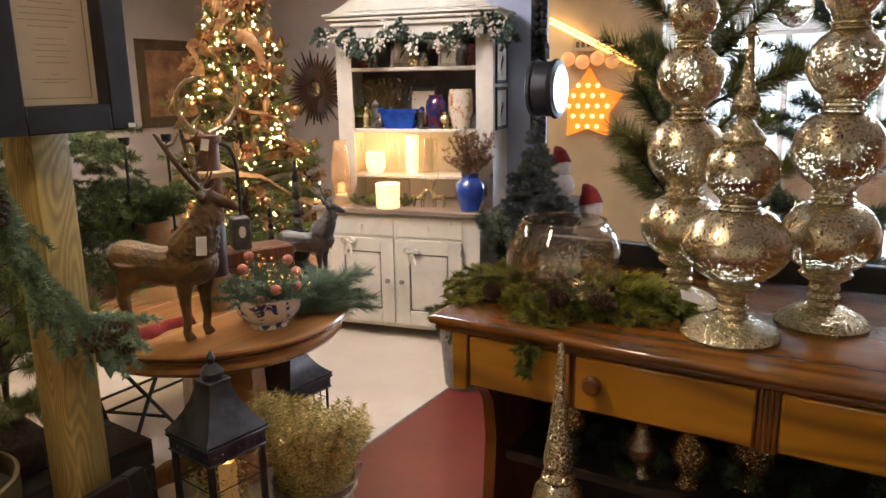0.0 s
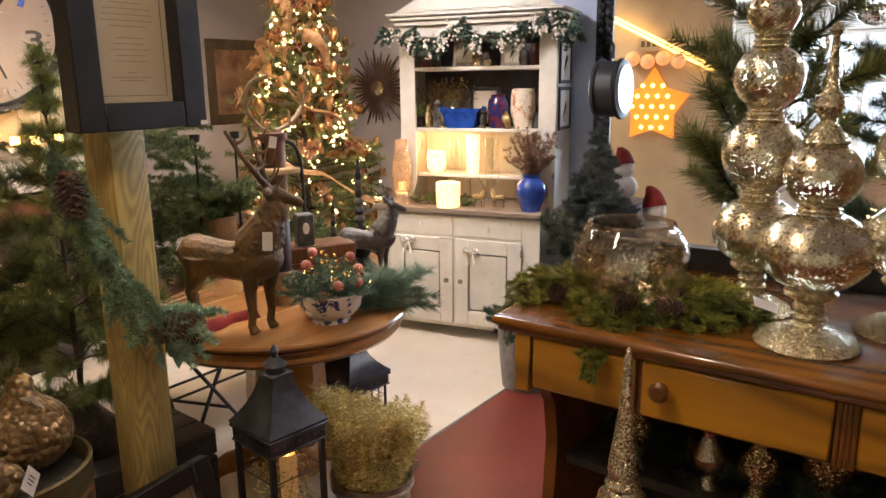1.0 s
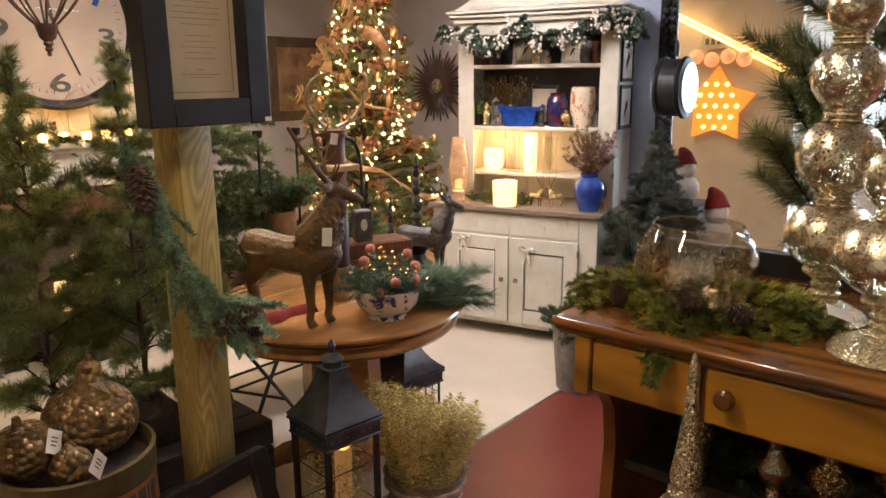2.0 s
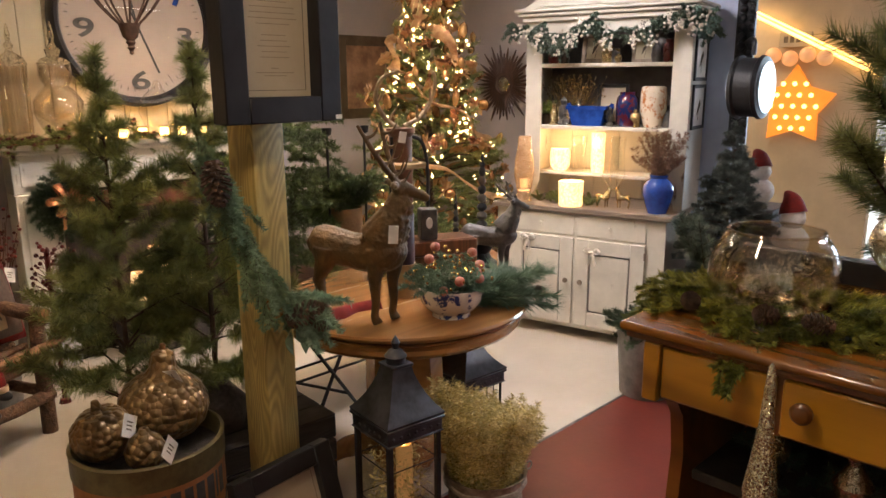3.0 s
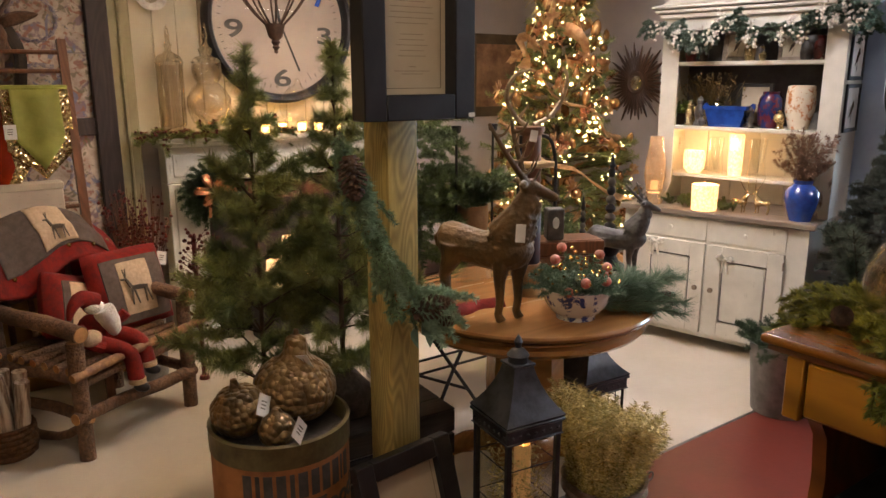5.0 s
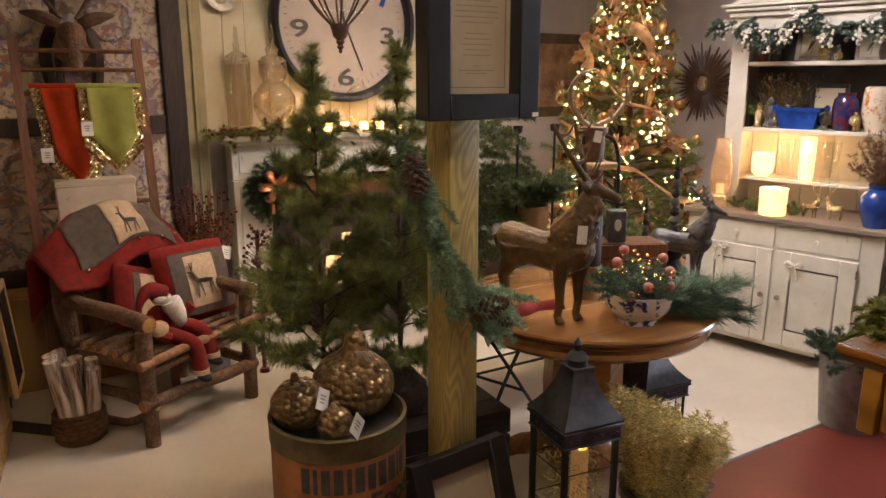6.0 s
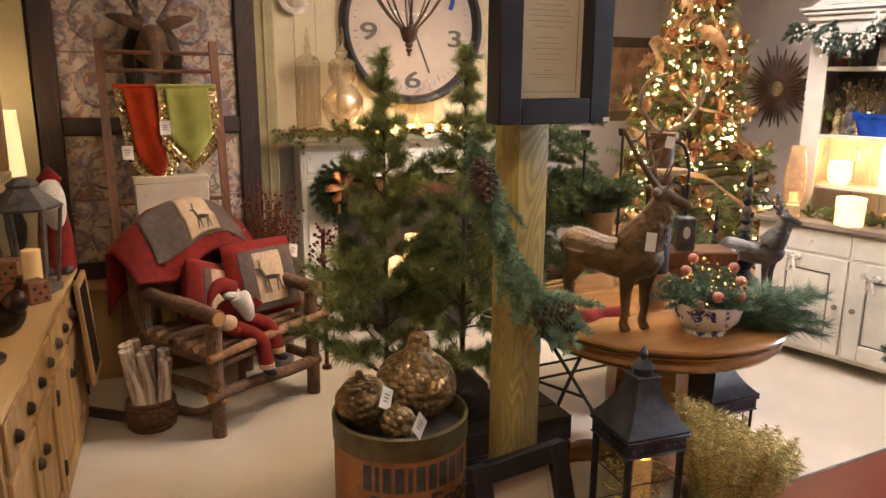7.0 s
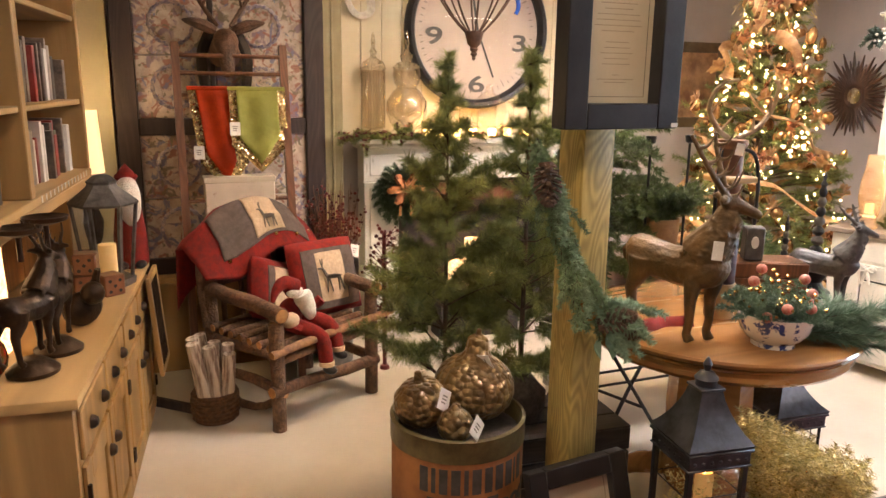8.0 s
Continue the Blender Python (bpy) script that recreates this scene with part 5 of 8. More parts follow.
# bowl arrangement
bw = thing("flower_bowl", "blue and white stoneware bowl filled with winter greenery", "bowl", pose(1.865, 1.672, 0.755))
b = B()
lathe(b, [(0, 0), (0.07, 0), (0.068, 0.014), (0.088, 0.028), (0.108, 0.052), (0.12, 0.085), (0.124, 0.112), (0.118, 0.112), (0.1, 0.065), (0, 0.05)], 36)
part("bowl", b, DELFT, bw)
g = random.Random(12)
tw = []
for i in range(46):
    a, r = g.uniform(0, 6.28), g.uniform(0, 0.08)
    sprig(tw, (r * math.cos(a), r * math.sin(a), 0.09), (math.cos(a) * g.uniform(0.3, 1.1), math.sin(a) * g.uniform(0.3, 1.1), g.uniform(0.3, 1.2)), g.uniform(0.09, 0.17), i + 400, 4, 0.25)
V, F = needles(tw, 1900, 0.018, 0.003, 0.65, 5, 0.2)
raw("greenery", V, F, NEEDLE_BLUE, bw)
for i, (x, y, z) in enumerate(((-0.10, -0.06, 0.12), (-0.06, -0.1, 0.155), (0.03, -0.11, 0.15), (0.12, -0.03, 0.17), (0.09, -0.02, 0.22), (-0.09, 0.02, 0.22), (0.0, 0.08, 0.24), (0.14, 0.0, 0.13))):
    b = B()
    ball(b, (0, 0, 0), 0.0185, (1, 1, 0.95), 12)
    part("fruit", b, BERRY, bw, m=pose(x, y, z))
b = B()
for i in range(70):
    a, r = g.uniform(0, 6.28), g.uniform(0.02, 0.15)
    z = 0.13 + g.uniform(0, 0.14) * (1.1 - r / 0.16)
    bmesh.ops.create_icosphere(b, subdivisions=1, radius=g.uniform(0.004, 0.009), matrix=Matrix.Translation((r * math.cos(a), r * math.sin(a), z)))
tagged(part("gold_beads", b, GOLD_BEAD, bw), kind="stuff")
tw = []
for i in range(15):
    sprig(tw, (1.96, 1.66, 0.775 + 0.004 * i), (1, -0.45 + g.uniform(-0.5, 0.75), g.uniform(-0.02, 0.42)), g.uniform(0.2, 0.34), 500 + i, 4, 0.12)
sp = greens("pine_spray", "bluish pine spray lying beside the bowl", tw, 1300, 0.055, 0.0024, NEEDLE_BLUE, None, 0.4, 0.2)
same("cone", c0, sp, pose(2.2, 1.57, 0.80, 80, 0, 30) @ Matrix.Scale(0.4, 4))

# pillar candle on a turned stand
cd = thing("candle_stand", "plum pillar candle burning on a round wooden stand", "candle", pose(1.915, 1.985, 0.755))
b = B()
lathe(b, [(0, 0), (0.055, 0), (0.055, 0.12), (0.05, 0.13), (0, 0.13)], 24)
part("stand", b, WAX_TAN, cd)
b = B()
lathe(b, [(0, 0.131), (0.046, 0.131), (0.046, 0.325), (0.04, 0.335), (0.03, 0.325), (0, 0.32)], 24)
part("wax", b, WAX_DARK, cd)
b = B()
lathe(b, [(0, 0.325), (0.006, 0.335), (0.004, 0.35), (0, 0.362)], 8)
part("flame", b, FLAME, cd)

# tall dark pillar with a tray and an iron handle, antlers on top
pl = thing("pillar_lantern", "tall dark wooden candle pillar with tray, iron handle and antlers", "candle holder", pose(2.15, 2.25, 0.755))
b = B()
lathe(b, [(0, 0), (0.07, 0), (0.07, 0.03), (0.05, 0.05), (0.05, 0.44), (0.055, 0.46), (0.05, 0.5), (0.05, 0.6), (0.062, 0.615), (0.062, 0.635), (0, 0.64)], 20)
part("column", b, BROWN_WOOD, pl)
b = B()
box(b, -0.085, 0.06, -0.1, 0.06, 0.468, 0.493, 0.006)
part("tray", b, RAW_PINE_Y, pl)
for s in (-1, 1):
    b = B()
    tube(b, arc([(0.10 * s + 0.05, 0, 0.0), (0.11 * s + 0.05, 0, 0.4), (0.09 * s + 0.04, 0, 0.56), (0.05 * s, 0, 0.6)], 6), 0.008, 8)
    part("handle", b, IRON, pl)
    b = B()
    beam = arc([(0.02 * s, 0, 0.64), (0.10 * s, -0.02, 0.68), (0.16 * s, -0.03, 0.76), (0.15 * s, -0.06, 0.84), (0.09 * s, -0.1, 0.87)], 5)
    tube(b, beam, [0.012 - 0.0003 * i for i in range(len(beam))], 8)
    for i in (4, 9, 13):
        tube(b, [beam[i], beam[i] + Vector((-0.03 * s, -0.03, 0.06))], [0.008, 0.003], 6)
    part("antler", b, ANTLER, pl, "pale curved antler")

# dark box with a white oval plate, small wooden crate
b = B()
box(b, 0, 0.072, 0, 0.065, 0, 0.13, 0.005)
bx = solo("tin_box", b, PEWTER, "dark tin caddy with a white oval plate", "box", pose(2.075, 2.05, 0.94, 0, 0, -30))
b = B()
lathe(b, [(0, 0), (0.024, 0), (0.022, 0.004), (0, 0.005)], 20, m=pose(0.036, -0.001, 0.072, 90) @ Matrix.Diagonal((0.6, 1.0, 1, 1)))
part("plate", b, TAG, bx, "white oval plate")
b = B()
for z in (0.0, 0.062, 0.124):
    box(b, 0, 0.3, 0, 0.012, z, z + 0.056, 0.003)
    box(b, 0, 0.3, 0.15, 0.162, z, z + 0.056, 0.003)
    box(b, 0, 0.012, 0.013, 0.149, z, z + 0.056, 0.003)
    box(b, 0.288, 0.3, 0.013, 0.149, z, z + 0.056, 0.003)
box(b, 0.012, 0.288, 0.012, 0.15, 0.168, 0.182)
solo("wooden_box", b, BROWN_WOOD, "small slatted brown wooden box on the table", "box", pose(2.01, 2.05, 0.756, 0, 0, -25))
for x, y, z, s in ((2.485, 2.08, 0.756, 1.18), (2.345, 2.11, 0.756, 0.78)):
    st = thing("finial_stand", "dark turned iron finial ornament on the table", "ornament", pose(x, y, z) @ Matrix.Scale(s, 4))
    b = B()
    lathe(b, [(0, 0), (0.06, 0), (0.062, 0.015), (0.04, 0.03), (0.03, 0.05), (0.042, 0.07), (0.046, 0.1), (0.04, 0.12), (0.05, 0.126), (0.05, 0.134), (0.02, 0.145)], 20)
    part("base", b, IRON, st)
    for k in range(7):
        z0, r0 = 0.145 + k * 0.034, 0.023 - 0.0016 * k
        b = B()
        lathe(b, [(0.008, z0), (r0 * 0.8, z0 + 0.006), (r0, z0 + 0.016), (r0 * 0.8, z0 + 0.027), (0.008, z0 + 0.033)], 14)
        part("bead", b, PEWTER if k % 2 else IRON, st)
    b = B()
    lathe(b, [(0.008, 0.383), (0.012, 0.392), (0.005, 0.405), (0.006, 0.42), (0, 0.44)], 12)
    part("tip", b, IRON, st)

# folding console behind, with fir boughs in a tan pot
co = thing("folding_stand", "black iron folding stand with a dark board top", "stand")
b = B()
box(b, 1.7, 2.75, 2.52, 2.95, 0.72, 0.74, 0.004)
part("top_board", b, BROWN_WOOD, co)
for x in (1.8, 2.6):
    for s in (0, 1):
        b = B()
        y0, y1 = (2.56, 2.9) if s else (2.9, 2.56)
        tube(b, arc([(x, y0, 0.005), (x + 0.01, y0 * 0.97 + y1 * 0.03, 0.03), (x, (y0 + y1) / 2, 0.4), (x, y1, 0.719)], 4), 0.010, 8)
        part("leg", b, IRON, co)
for z, y in ((0.2, 2.66), (0.2, 2.8), (0.55, 2.66)):
    b = B()
    tube(b, [(1.8, y, z), (2.6, y, z)], 0.007, 8)
    part("crossbar", b, IRON, co)
ch = thing("folding_chair", "black iron folding chair frame behind the table", "chair", pose(1.75, 2.45, 0, 0, 0, 20))
for s in (0, 0.38):
    for a, c in (((0, s, 0.0), (0.42, s, 0.46)), ((0.42, s, 0.0), (0.0, s, 0.5))):
        b = B()
        tube(b, arc([a, ((a[0] + c[0]) / 2, s, 0.25), c], 4), 0.009, 8)
        part("leg", b, IRON, ch)
for x, z in ((0.1, 0.11), (0.32, 0.11), (0.42, 0.46), (0, 0.5)):
    b = B()
    tube(b, [(x, 0, z), (x, 0.38, z)], 0.008, 8)
    part("crossbar", b, IRON, ch)
b = B()
for k in range(6):
    box(b, 0.02 + k * 0.065, 0.07 + k * 0.065, -0.01, 0.39, 0.505, 0.518, 0.003)
part("seat", b, CRATE, ch)

pt = thing("bough_pot", "tan clay pot of dark fir boughs", "plant pot", pose(2.115, 2.60, 0.741))
b = B()
lathe(b, [(0, 0), (0.06, 0), (0.075, 0.2), (0.075, 0.27), (0.066, 0.27), (0.062, 0.2), (0, 0.19)], 24)
part("pot", b, TERRACOTTA, pt)
tw = []
g = random.Random(21)
for i in range(34):
    a = g.uniform(0, 6.28)
    sprig(tw, (0, 0, 0.26), (math.cos(a), math.sin(a), g.uniform(0.35, 1.6)), g.uniform(0.16, 0.30), 600 + i, 5, 0.2)
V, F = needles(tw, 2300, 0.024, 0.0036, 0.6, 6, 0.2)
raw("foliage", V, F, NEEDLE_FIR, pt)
tw = []
for i in range(120):
    a, z = g.uniform(0, 6.28), g.uniform(0.05, 0.66)
    sprig(tw, (0.1 * math.cos(a), 0.1 * math.sin(a), z), (math.cos(a), math.sin(a), g.uniform(-0.4, 0.6)), g.uniform(0.16, 0.3), 700 + i, 5, 0.25)
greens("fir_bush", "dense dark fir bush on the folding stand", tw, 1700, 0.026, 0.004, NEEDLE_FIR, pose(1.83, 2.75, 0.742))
for x, y in ((2.02, 2.6), (2.25, 2.62)):
    b = B()
    tube(b, [(0, 0, 0.012), (0, 0, 0.62)], 0.006, 8)
    lathe(b, [(0, 0), (0.05, 0), (0.045, 0.012), (0, 0.012)], 16)
    lathe(b, [(0, 0.6), (0.02, 0.61), (0.024, 0.64), (0.018, 0.64), (0, 0.62)], 12)
    solo("candlestick", b, IRON, "slim black iron candlestick on the folding stand", "candlestick", pose(x, y, 0.741))
tw = []
for i in range(40):
    a = g.uniform(0, 6.28)
    sprig(tw, (0.06 * math.cos(a), 0.06 * math.sin(a), 0.02 + 0.1 * g.random()), (math.cos(a), math.sin(a), g.uniform(0.1, 1.0)), g.uniform(0.12, 0.2), 750 + i, 5, 0.25)
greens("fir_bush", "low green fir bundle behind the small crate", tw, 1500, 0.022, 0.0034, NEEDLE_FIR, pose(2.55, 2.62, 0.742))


# ---- lanterns ----
def lantern(name, label, m, s, z0, eave, top, tip, glazed):
    """Square lantern: a box of four corner bars under a swept hip roof with a finial. s is half the roof's side."""
    L = thing(name, label, "lantern", m)
    k = s * 0.86
    b = B()
    box(b, -s * 0.95, s * 0.95, -s * 0.95, s * 0.95, z0, z0 + 0.025, 0.004)
    part("base", b, TIN, L)
    for x in (-1, 1):
        for y in (-1, 1):
            b = B()
            w = 0.009 if glazed else 0.005
            box(b, x * k - w, x * k + w, y * k - w, y * k + w, z0 + 0.025, eave, 0.002)
            part("corner_bar", b, IRON, L)
    b = B()
    box(b, -s * 0.97, s * 0.97, -s * 0.97, s * 0.97, eave - 0.062, eave - 0.02, 0.003)
    box(b, -s * 1.03, s * 1.03, -s * 1.03, s * 1.03, eave - 0.02, eave - 0.01, 0.002)
    box(b, -s * 1.0, s * 1.0, -s * 1.0, s * 1.0, eave - 0.067, eave - 0.061, 0.002)
    for i in range(7):
        for (ax, sg) in ((0, -1), (0, 1), (1, -1), (1, 1)):
            u = -s * 0.8 + i * s * 1.6 / 6
            c = (u, sg * s * 0.97, eave - 0.041) if ax == 0 else (sg * s * 0.97, u, eave - 0.041)
            bmesh.ops.create_icosphere(b, subdivisions=1, radius=0.0065, matrix=Matrix.Translation(c))
    part("frieze", b, TIN, L)
    b = B()
    prof = [(s, eave - 0.008), (s * 1.03, eave), (s * 0.84, eave + (top - eave) * 0.16), (s * 0.66, eave + (top - eave) * 0.36), (s * 0.5, eave + (top - eave) * 0.6), (s * 0.39, eave + (top - eave) * 0.82), (s * 0.33, top)]
    prev = None
    for r, z in prof:
        ring = [b.verts.new((r * x, r * y, z)) for x, y in ((-1, -1), (1, -1), (1, 1), (-1, 1))]
        if prev:
            for i in range(4):
                b.faces.new((prev[i], prev[(i + 1) % 4], ring[(i + 1) % 4], ring[i]))
        else:
            b.faces.new(ring[::-1])
        prev = ring
    b.faces.new(prev)
    part("roof", b, TIN, L)
    b = B()
    h = tip - top
    box(b, -s * 0.38, s * 0.38, -s * 0.38, s * 0.38, top + 0.001, top + 0.01, 0.002)
    lathe(b, [(0, top + 0.01), (s * 0.3, top + 0.01), (s * 0.3, top + h * 0.25), (s * 0.34, top + h * 0.32), (s * 0.2, top + h * 0.5), (s * 0.08, top + h * 0.55), (s * 0.13, top + h * 0.75), (s * 0.06, top + h * 0.9), (0, tip)], 16)
    part("finial", b, TIN, L)
    if glazed:
        for i in range(4):
            b = B()
            box(b, -k + 0.01, k - 0.01, -0.001, 0.001, z0 + 0.03, eave - 0.07)
            part("pane", b, CLEAR, L, m=pose(0, 0, 0, 0, 0, 90 * i) @ pose(0, -k, 0))
        for z in (z0 + 0.12, z0 + 0.27):
            for i in range(4):
                b = B()
                tube(b, [(-k, -k, z), (k, -k, z)], 0.002, 6)
                part("wire", b, IRON, L, m=pose(0, 0, 0, 0, 0, 90 * i))
    else:
        b = B()
        for i in range(1, 5):
            u = -k + 2 * k * i / 5
            for p, q in (((u, -k), 1), ((u, k), 1), ((-k, u), 1), ((k, u), 1)):
                tube(b, [(*p, z0 + 0.025), (*p, eave - 0.03)], 0.0017, 5, caps=False)
        for z in (z0 + 0.1, z0 + 0.18, z0 + 0.26):
            tube(b, [(-k, -k, z), (k, -k, z), (k, k, z), (-k, k, z), (-k, -k, z)], 0.0017, 5, caps=False)
        part("wire_cage", b, IRON, L)
    return L


l1 = lantern("lantern", "black tin lantern with glass panes and a lit candle", pose(1.488, 1.553, 0, 0, 0, -7), 0.109, 0.115, 0.548, 0.70, 0.803, True)
b = B()
lathe(b, [(0, 0.141), (0.028, 0.141), (0.028, 0.42), (0.023, 0.43), (0.016, 0.422), (0, 0.42)], 20, c=(0, 0.0, 0))
part("candle", b, WAX, l1, "ivory pillar candle", m=pose(0.012, -0.02, 0))
b = B()
lathe(b, [(0, 0.42), (0.007, 0.432), (0.005, 0.45), (0, 0.465)], 8)
part("flame", b, FLAME, l1, m=pose(0.012, -0.02, 0))
b = B()
g = random.Random(31)
for i in range(900):
    a, r = g.uniform(0, 6.28), g.uniform(0.045, 0.1)
    p = Vector((r * math.cos(a), r * math.sin(a), 0.15 + g.random() ** 1.4 * 0.26))
    p.x, p.y = max(-0.076, min(0.076, p.x)), max(-0.076, min(0.076, p.y))
    q = p + Vector((g.uniform(-1, 1), g.uniform(-1, 1), g.uniform(-1, 1))) * 0.014
    tube(b, [p, q], 0.0022, 3, caps=False)
tagged(part("tinsel", b, TINSEL, l1), kind="stuff")
lantern("lantern", "black wire cage lantern standing under the table edge", pose(2.23, 1.93, 0, 0, 0, -5), 0.118, 0.0, 0.375, 0.49, 0.6, False)
b = B()
box(b, -0.16, 0.2, -0.13, 0.13, 0, 0.113, 0.012)
solo("stone_slab", b, STONE, "pale grey stone block under the lantern", "block", pose(1.48, 1.556, 0, 0, 0, -7))

# tinsel plant in a splint basket
tp = thing("tinsel_plant", "gold glitter tinsel plant in a whitewashed splint basket", "plant", pose(1.865, 1.50, 0))
b = B()
lathe(b, [(0, 0), (0.105, 0), (0.15, 0.2), (0.155, 0.205), (0.143, 0.2), (0.135, 0.17), (0, 0.165)], 32)
part("basket", b, BASKET_GREY, tp)
for k in range(3):
    b = B()
    r = 0.112 + 0.017 * k
    tube(b, [(r * math.cos(a), r * math.sin(a), 0.04 + 0.062 * k + 0.003 * math.sin(a * 9)) for a in [i * math.pi / 18 for i in range(37)]], 0.008, 6, caps=False)
    part("hoop", b, BASKET_GREY, tp)
b = B()
tube(b, [(0.155 + 0.016 * math.cos(a), -0.08, 0.185 + 0.016 * math.sin(a)) for a in [i * math.pi / 8 for i in range(17)]], 0.003, 6, caps=False)
part("ring_handle", b, ZINC, tp)
g = random.Random(8)
tw = []
for i in range(210):
    a, r = g.uniform(0, 6.28), 0.115 * math.sqrt(g.random())
    base = Vector((r * math.cos(a), r * math.sin(a), 0.17))
    h = 0.25 + 0.12 * max(0, 1 - abs(r * math.cos(a) + 0.05) / 0.12) + g.uniform(-0.05, 0.03)
    d = Vector((math.cos(a) * r * 0.75, math.sin(a) * r * 0.75, h)).normalized()
    e = base + d * h
    tw.append((base, base.lerp(e, 0.55)))
    tw.append((base.lerp(e, 0.55), e + Vector((math.cos(a), math.sin(a), -0.3)) * 0.02))
V, F = needles(tw, 1000, 0.024, 0.003, 0.7, 4)
tagged(raw("tinsel", V, F, TINSEL, tp), kind="stuff")
b = B()
for _ in range(700):
    p, q = tw[g.randrange(len(tw))]
    c = p.lerp(q, g.random())
    bmesh.ops.create_icosphere(b, subdivisions=1, radius=0.0035, matrix=Matrix.Translation(c))
tagged(part("sparkles", b, GOLD_BEAD, tp), kind="stuff")


# ---- on the counter ----
def silver_finial(name, label, m, prof, base_r):
    f = thing(name, label, "ornament", m)
    b = B()
    lathe(b, [(0, 0), (base_r * 0.97, 0), (base_r, 0.006), (base_r * 0.9, 0.018), (base_r * 0.55, 0.034), (base_r * 0.32, 0.042), (0.026, 0.05)], 40)
    part("foot", b, GOLD, f, "gold glittered foot")
    b = B()
    lathe(b, prof[0], 32)
    part("neck", b, GOLD, f, "gold glittered neck")
    for p in prof[1:-1]:
        b = B()
        lathe(b, p, 40)
        part("bulb" if max(q[0] for q in p) > 0.04 else "collar", b, SILVER if max(q[0] for q in p) > 0.04 else GOLD, f)
    b = B()
    lathe(b, prof[-1], 20)
    part("spire", b, GOLD, f)
    return f


def globe(z, h, r, r0, r1):
    out = []
    for i in range(15):
        t = i / 14
        base = r0 + (r1 - r0) * t
        out.append((base + (r - base) * math.sin(math.pi * t) ** 0.7, z + h * t))
    return out


def ringed(z, h, r0, r1, rmax):
    return [(r0, z), (rmax * 0.9, z + h * 0.05), (rmax, z + h * 0.14), (rmax * 0.98, z + h * 0.24), (rmax * 0.84, z + h * 0.3), (rmax * 0.86, z + h * 0.4), (rmax * 0.97, z + h * 0.48), (rmax * 0.95, z + h * 0.58),
            (rmax * 0.8, z + h * 0.66), (rmax * 0.92, z + h * 0.78), (rmax * 0.95, z + h * 0.88), (r1, z + h)]


neck = [(0.026, 0.05), (0.03, 0.058), (0.024, 0.066), (0.029, 0.075), (0.025, 0.085), (0.045, 0.098), (0.047, 0.104), (0.04, 0.112)]
silver_finial("glass_finial", "tall silvered glass finial with gold glitter collars", pose(1.492, 0.066, 1.10),
              [neck, globe(0.112, 0.135, 0.098, 0.038, 0.05), ringed(0.247, 0.024, 0.05, 0.04, 0.0395), globe(0.271, 0.10, 0.066, 0.042, 0.036),
               [(0.036, 0.371), (0.04, 0.378), (0.034, 0.388), (0.02, 0.405), (0.013, 0.415), (0.026, 0.44), (0.022, 0.456), (0.012, 0.47), (0.008, 0.52), (0.006, 0.558), (0.012, 0.567), (0.008, 0.577), (0, 0.584)]], 0.093)
tall = [neck, globe(0.112, 0.125, 0.088, 0.04, 0.05), ringed(0.237, 0.035, 0.05, 0.042, 0.0395), globe(0.272, 0.13, 0.08, 0.042, 0.046), ringed(0.402, 0.035, 0.046, 0.04, 0.0395),
        globe(0.437, 0.11, 0.068, 0.04, 0.036), ringed(0.547, 0.03, 0.036, 0.03, 0.036), globe(0.577, 0.08, 0.05, 0.03, 0.02),
        [(0.02, 0.657), (0.024, 0.668), (0.014, 0.69), (0.008, 0.76), (0.011, 0.77), (0, 0.785)]]
silver_finial("glass_finial", "taller three tiered silvered glass finial with glitter foot", pose(1.655, 0.205, 1.10), tall, 0.085)
silver_finial("glass_finial", "taller three tiered silvered glass finial with glitter foot", pose(1.648, -0.08, 1.10) @ Matrix.Scale(1.04, 4), tall, 0.085)
b = B()
box(b, -0.025, 0.025, -0.015, 0.015, 0, 0.0015, 0.0005)
solo("price_tag", b, TAG, "white price label hanging at a finial foot", "tag", pose(1.56, 0.155, 1.145, 25, 20, -60))

fb = thing("bubble_bowl", "clear bubble bowl of faintly gilded glass", "bowl", pose(1.60, 0.455, 1.106))
R = 0.132
b = B()
pr = []
for i in range(15):
    a = -0.62 + i * (0.62 + 0.76) / 14
    pr.append((R * math.cos(a), R * math.sin(a) + R * 0.58))
pr2 = [(r * 0.975, z) for r, z in pr[::-1]]
lathe(b, [(0, pr[0][1] - 0.004)] + pr + [(pr[-1][0] * 1.0, pr[-1][1] + 0.006), (pr[-1][0] * 0.97, pr[-1][1] + 0.006)] + pr2 + [(0, pr2[-1][1] + 0.004)], 48)
part("bowl", b, BUBBLE, fb)
b = B()
tube(b, [(pr[-1][0] * 0.985 * math.cos(a), pr[-1][0] * 0.985 * math.sin(a), pr[-1][1] + 0.005) for a in [k * math.pi / 24 for k in range(49)]], 0.0028, 8, caps=False)
part("rim", b, BUBBLE, fb, "polished glass rim")
b = B()
pr3 = [(r * 0.955, z) for r, z in pr[:9]]
lathe(b, [(0, pr3[0][1] + 0.006)] + [(r, z + 0.004) for r, z in pr3], 48)
part("gilding", b, SILVER_LIGHT, fb, "speckled gold lining")

b = B()
box(b, 1.93, 1.96, -1.5, 0.66, 1.10, 1.165, 0.004)
solo("display_rail", b, BLACK, "low black wooden rail along the back of the counter", "rail")

# gold bud ornament before the drawers, standing on the lower shelf
b = B()
lathe(b, [(0, 0), (0.12, 0), (0.1, 0.02), (0.018, 0.05), (0.018, 0.68), (0.07, 0.7), (0.075, 0.7245), (0, 0.7245)], 20)
